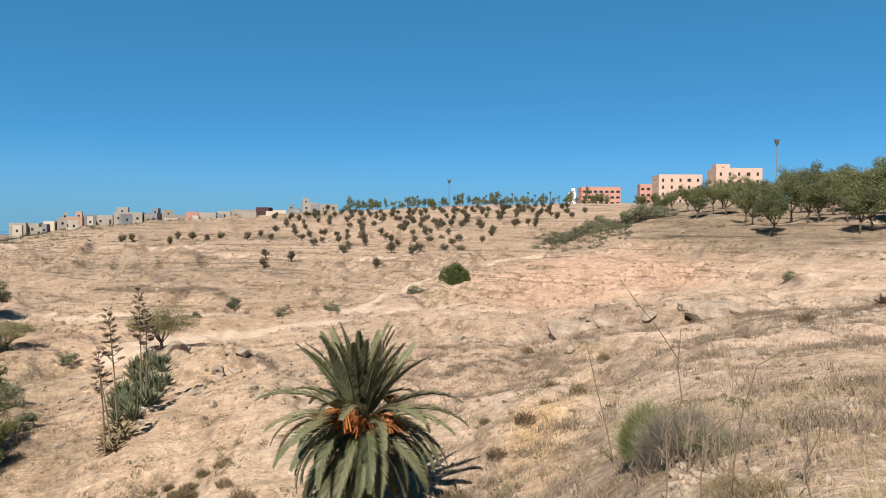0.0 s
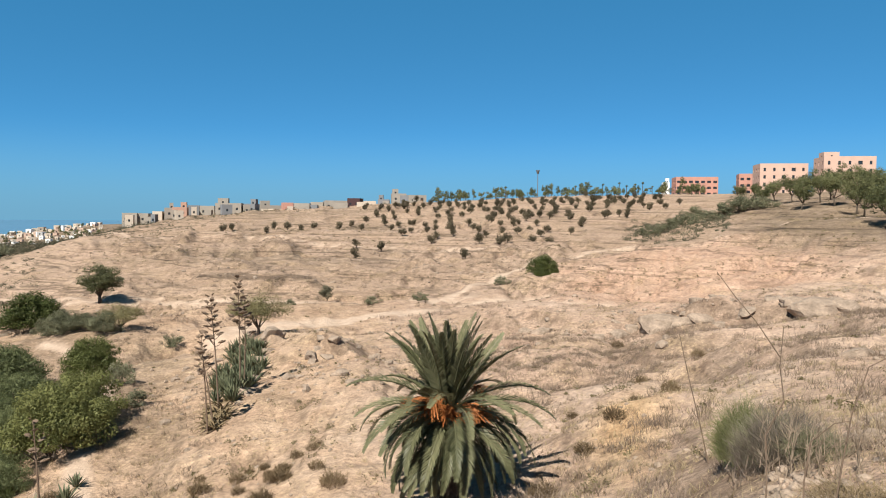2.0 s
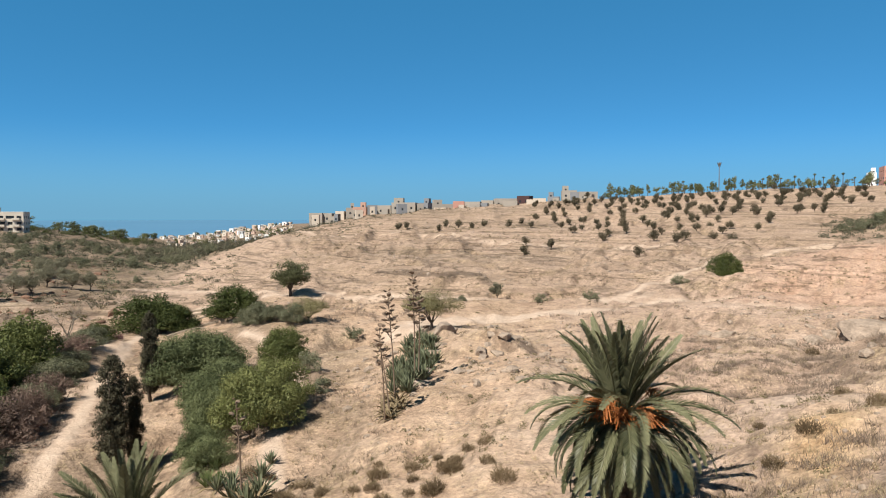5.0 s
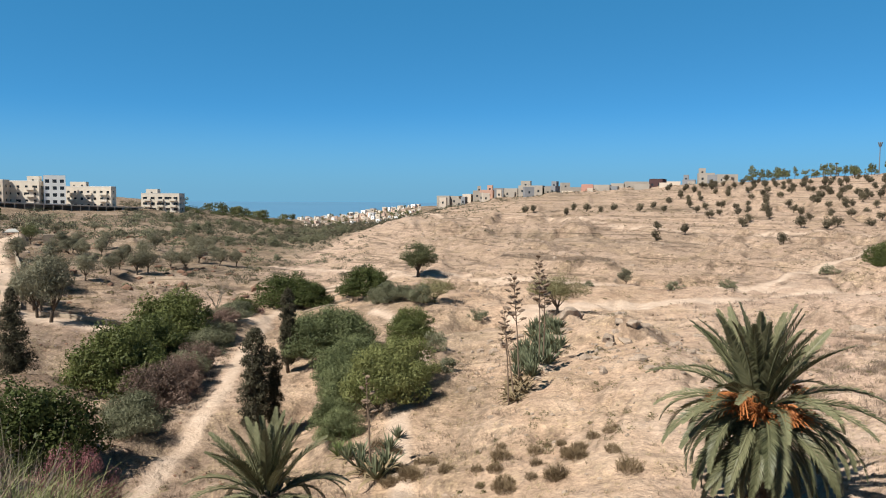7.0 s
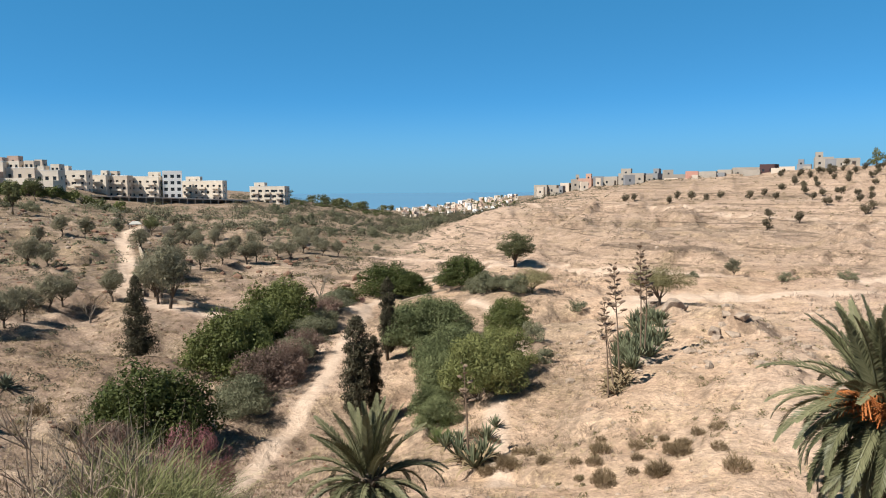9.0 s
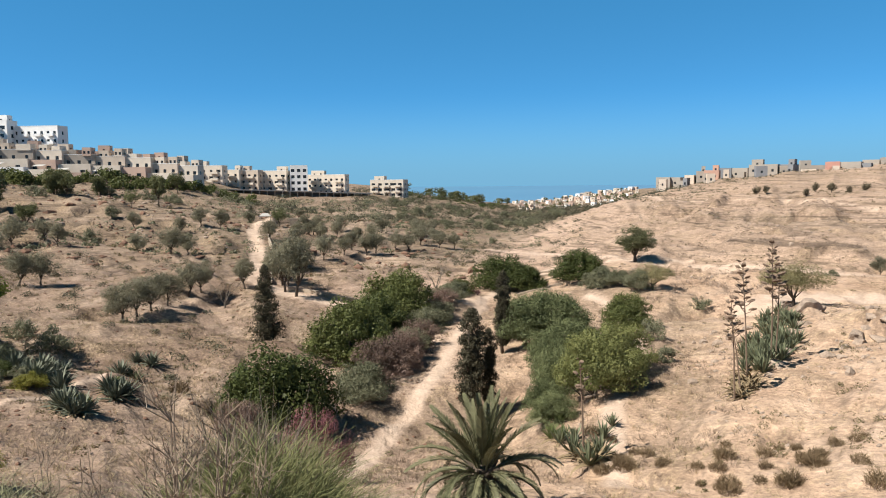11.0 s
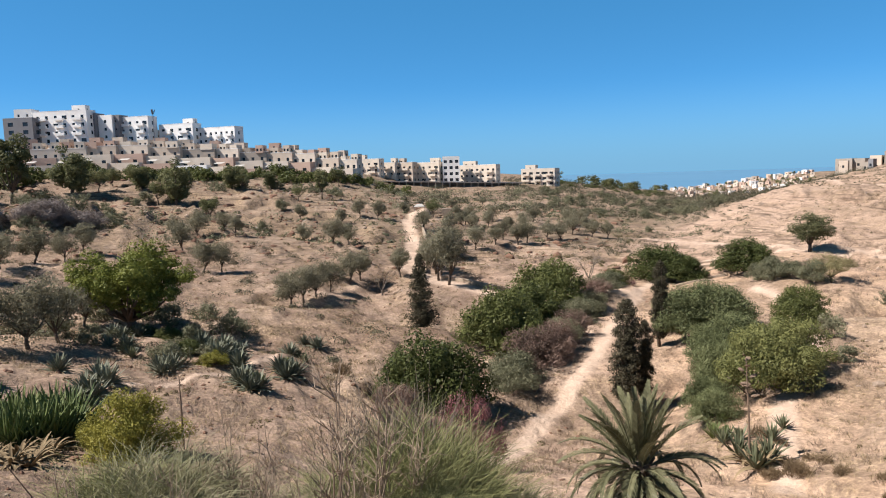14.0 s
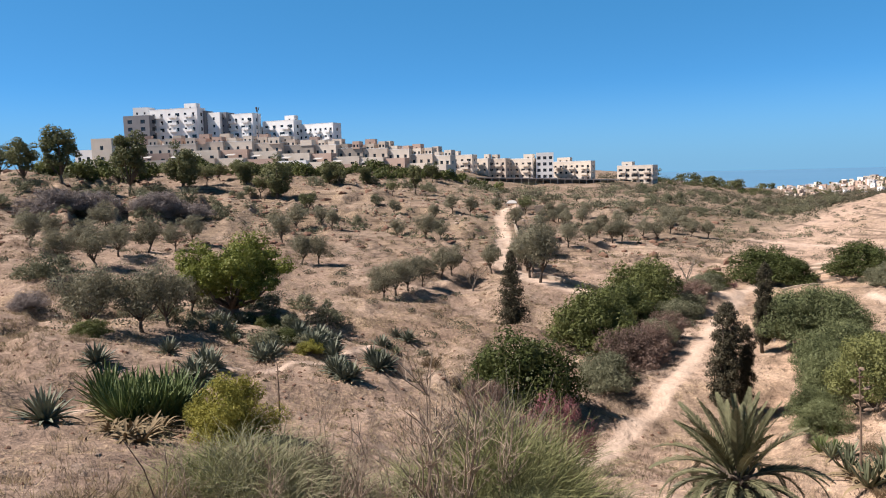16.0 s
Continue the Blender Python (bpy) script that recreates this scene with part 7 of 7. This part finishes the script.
def risers(n, b0, b1, r0, r1, seed):
    """Places along the steps of the old terraces and scarps, where the ground climbs fastest."""
    g = np.random.default_rng(seed)
    climb = np.gradient(GZ, axis=1) / np.gradient(RANGES)[None, :]
    b, r = BEARINGS[:, None] + 0 * RANGES[None, :], RANGES[None, :] + 0 * BEARINGS[:, None]
    ok = np.argwhere((b > b0) & (b < b1) & (r > r0) & (r < r1) & (climb > 0.3))
    ok = ok[g.choice(len(ok), min(n, len(ok)), replace=False)]
    x, y = GX[ok[:, 0], ok[:, 1]] + g.normal(size=len(ok)) * 0.4, GY[ok[:, 0], ok[:, 1]] + g.normal(size=len(ok)) * 0.4
    return np.array([(u, v, height(u, v)) for u, v in zip(x, y)])


low_growth(risers(1500, -36, 36, 84, 300, 91), 22, 0.34, SCRUB_LEAF, "scrub", "brown dry growth along the terrace steps")
low_growth(risers(700, 58, 102, 40, 200, 92), 22, 0.34, SCRUB_LEAF, "scrub", "brown dry growth along the steps of the bank")
low_growth(scatter(420, -38, 44, 80, 170, 16, 62, 0.3), 30, 0.4, SCRUB_LEAF, "scrub", "small scattered scrub on the far hillside")
low_growth(scatter(560, 46, 106, 28, 110, 10, 63, 0.2, 1.4), 42, 0.33, SCRUB_LEAF, "scrub", "brown scrub scattered over the left bank")
low_growth(scatter(700, 46, 104, 100, 240, 18, 64, 0.1), 34, 0.75, SCRUB_LEAF, "scrub", "dense brownish scrub below the hilltop road")
low_growth(scatter(300, 46, 100, 110, 240, 25, 65, 0.15), 50, 1.3, GREY_LEAF, "scrub", "grey-green bushes over the left hillside")
low_growth(scatter(300, 37, 54, 112, 230, 12, 94, 0.0), 70, 1.15, BRUSH_LEAF, "scrub", "dark rounded bushes where the valley narrows", 0.09)
low_growth(scatter(260, 40, 61, 150, 300, 14, 93, 0.1), 60, 1.5, GREY_LEAF, "scrub", "rounded grey-green bushes of the far valley sides", 0.09)
low_growth(scatter(1000, 38, 56, 210, 500, 18, 66, 0.0), 46, 2.1, BRUSH_LEAF, "scrub", "dark scrub filling the far valley sides", 0.11)
low_growth(scatter(1700, 29.5, 44, 300, 470, 30, 67, -0.25), 24, 1.7, BRUSH_LEAF, "scrub", "dark scrub along the lower ridge", 0.13)
low_growth(scatter(500, 35.5, 45, 245, 310, 40, 68, -0.4), 26, 1.2, BRUSH_LEAF, "scrub", "dark scrub behind the bare hill")
low_growth(scatter(220, 26, 34, 225, 300, 24, 77, 0.0), 28, 0.8, BRUSH_LEAF, "scrub", "dark scrub at the end of the ridge")
low_growth(scatter(200, 9, 31.5, 290, 322, 40, 69, -0.1), 28, 0.8, BRUSH_LEAF, "scrub", "low scrub under the ridge houses")
low_growth(scatter(170, -15, -7.5, 150, 205, 16, 70, -0.1), 64, 1.25, BRUSH_LEAF, "scrub", "dark scrub on the brow of the hill", 0.12)
low_growth(scatter(100, 43.2, 52.6, 400, 490, 40, 78, -0.3), 150, 2.8, BUSH_LEAF, "far_wood", "dark green wood along the far hilltop", 0.09, "wood")
low_growth(scatter(240, -38, -15, 110, 215, 16, 75, 0.0), 30, 0.5, SCRUB_LEAF, "scrub", "small brown scrub under the grove")


def stones(p, size, mat, name, label):
    """Loose angular stones, sunk a little into the soil."""
    bm = bmesh.new()
    bmesh.ops.create_icosphere(bm, subdivisions=1, radius=1.0)
    t = np.array([vert.co[:] for vert in bm.verts])
    f = np.array([[vert.index for vert in face.verts] for face in bm.faces])
    bm.free()
    n = len(p)
    s = size * np.exp(np.clip(RNG.normal(size=(n, 1, 1)), -2, 1.5) * 0.45)
    stretch = RNG.uniform(0.65, 1.3, (n, 1, 3)) * np.array([1, 1, 0.7])
    v = p[:, None, :] + (t[None] * RNG.uniform(0.75, 1.15, (n, len(t), 1))) * stretch * s
    tagged(new(name, soup(name, v[:, f].reshape(-1, 3), 3, mat)), label, "stones", kind="stuff")


stones(scatter(1900, -38, 44, 5, 80, 6, 71, 0.0, 1.4), 0.09, ROCK, "stones", "pale small stones strewn over the slope")
stones(scatter(420, -38, 30, 40, 80, 8, 72, 0.2), 0.24, ROCK, "stones", "pale rocks along the eroded ledge")
stones(scatter(1400, 44, 106, 8, 90, 6, 73, 0.0, 1.4), 0.09, RED_ROCK, "stones", "reddish small stones strewn over the left bank")
stones(scatter(500, 46, 104, 90, 230, 14, 74, 0.1), 0.5, RED_ROCK, "stones", "reddish rocks on the left hillside")
stones(scatter(420, -31, -18, 10.5, 18, 3, 95, 0.1), 0.075, ROCK, "stones", "pale rubble strewn beside the dry shrubs")
stones(scatter(900, 60, 102, 100, 215, 12, 96, 0.05), 0.28, RED_ROCK, "stones", "brown rubble on the steep bank")
stones(scatter(500, 62, 86, 130, 235, 12, 98, 0.05), 0.3, ROCK, "stones", "pale rubble below the hilltop road")
stones(scatter(700, 2, 36, 90, 260, 12, 99, 0.15), 0.22, ROCK, "stones", "pale rocks scattered over the hillside")
blades(scatter(1500, 56, 103, 30, 110, 9, 100, 0.0, 1.3), 30, 0.32, 0.016, 0.55, BROWN_GRASS, "dry_tufts", "brown withered tufts on the left bank", 0.24)
blades(scatter(1600, -6, 36, 70, 190, 12, 101, 0.05, 1.2), 22, 0.4, 0.03, 0.55, GREY_GRASS, "dry_tufts", "grey-brown withered tufts on the hillside", 0.3)
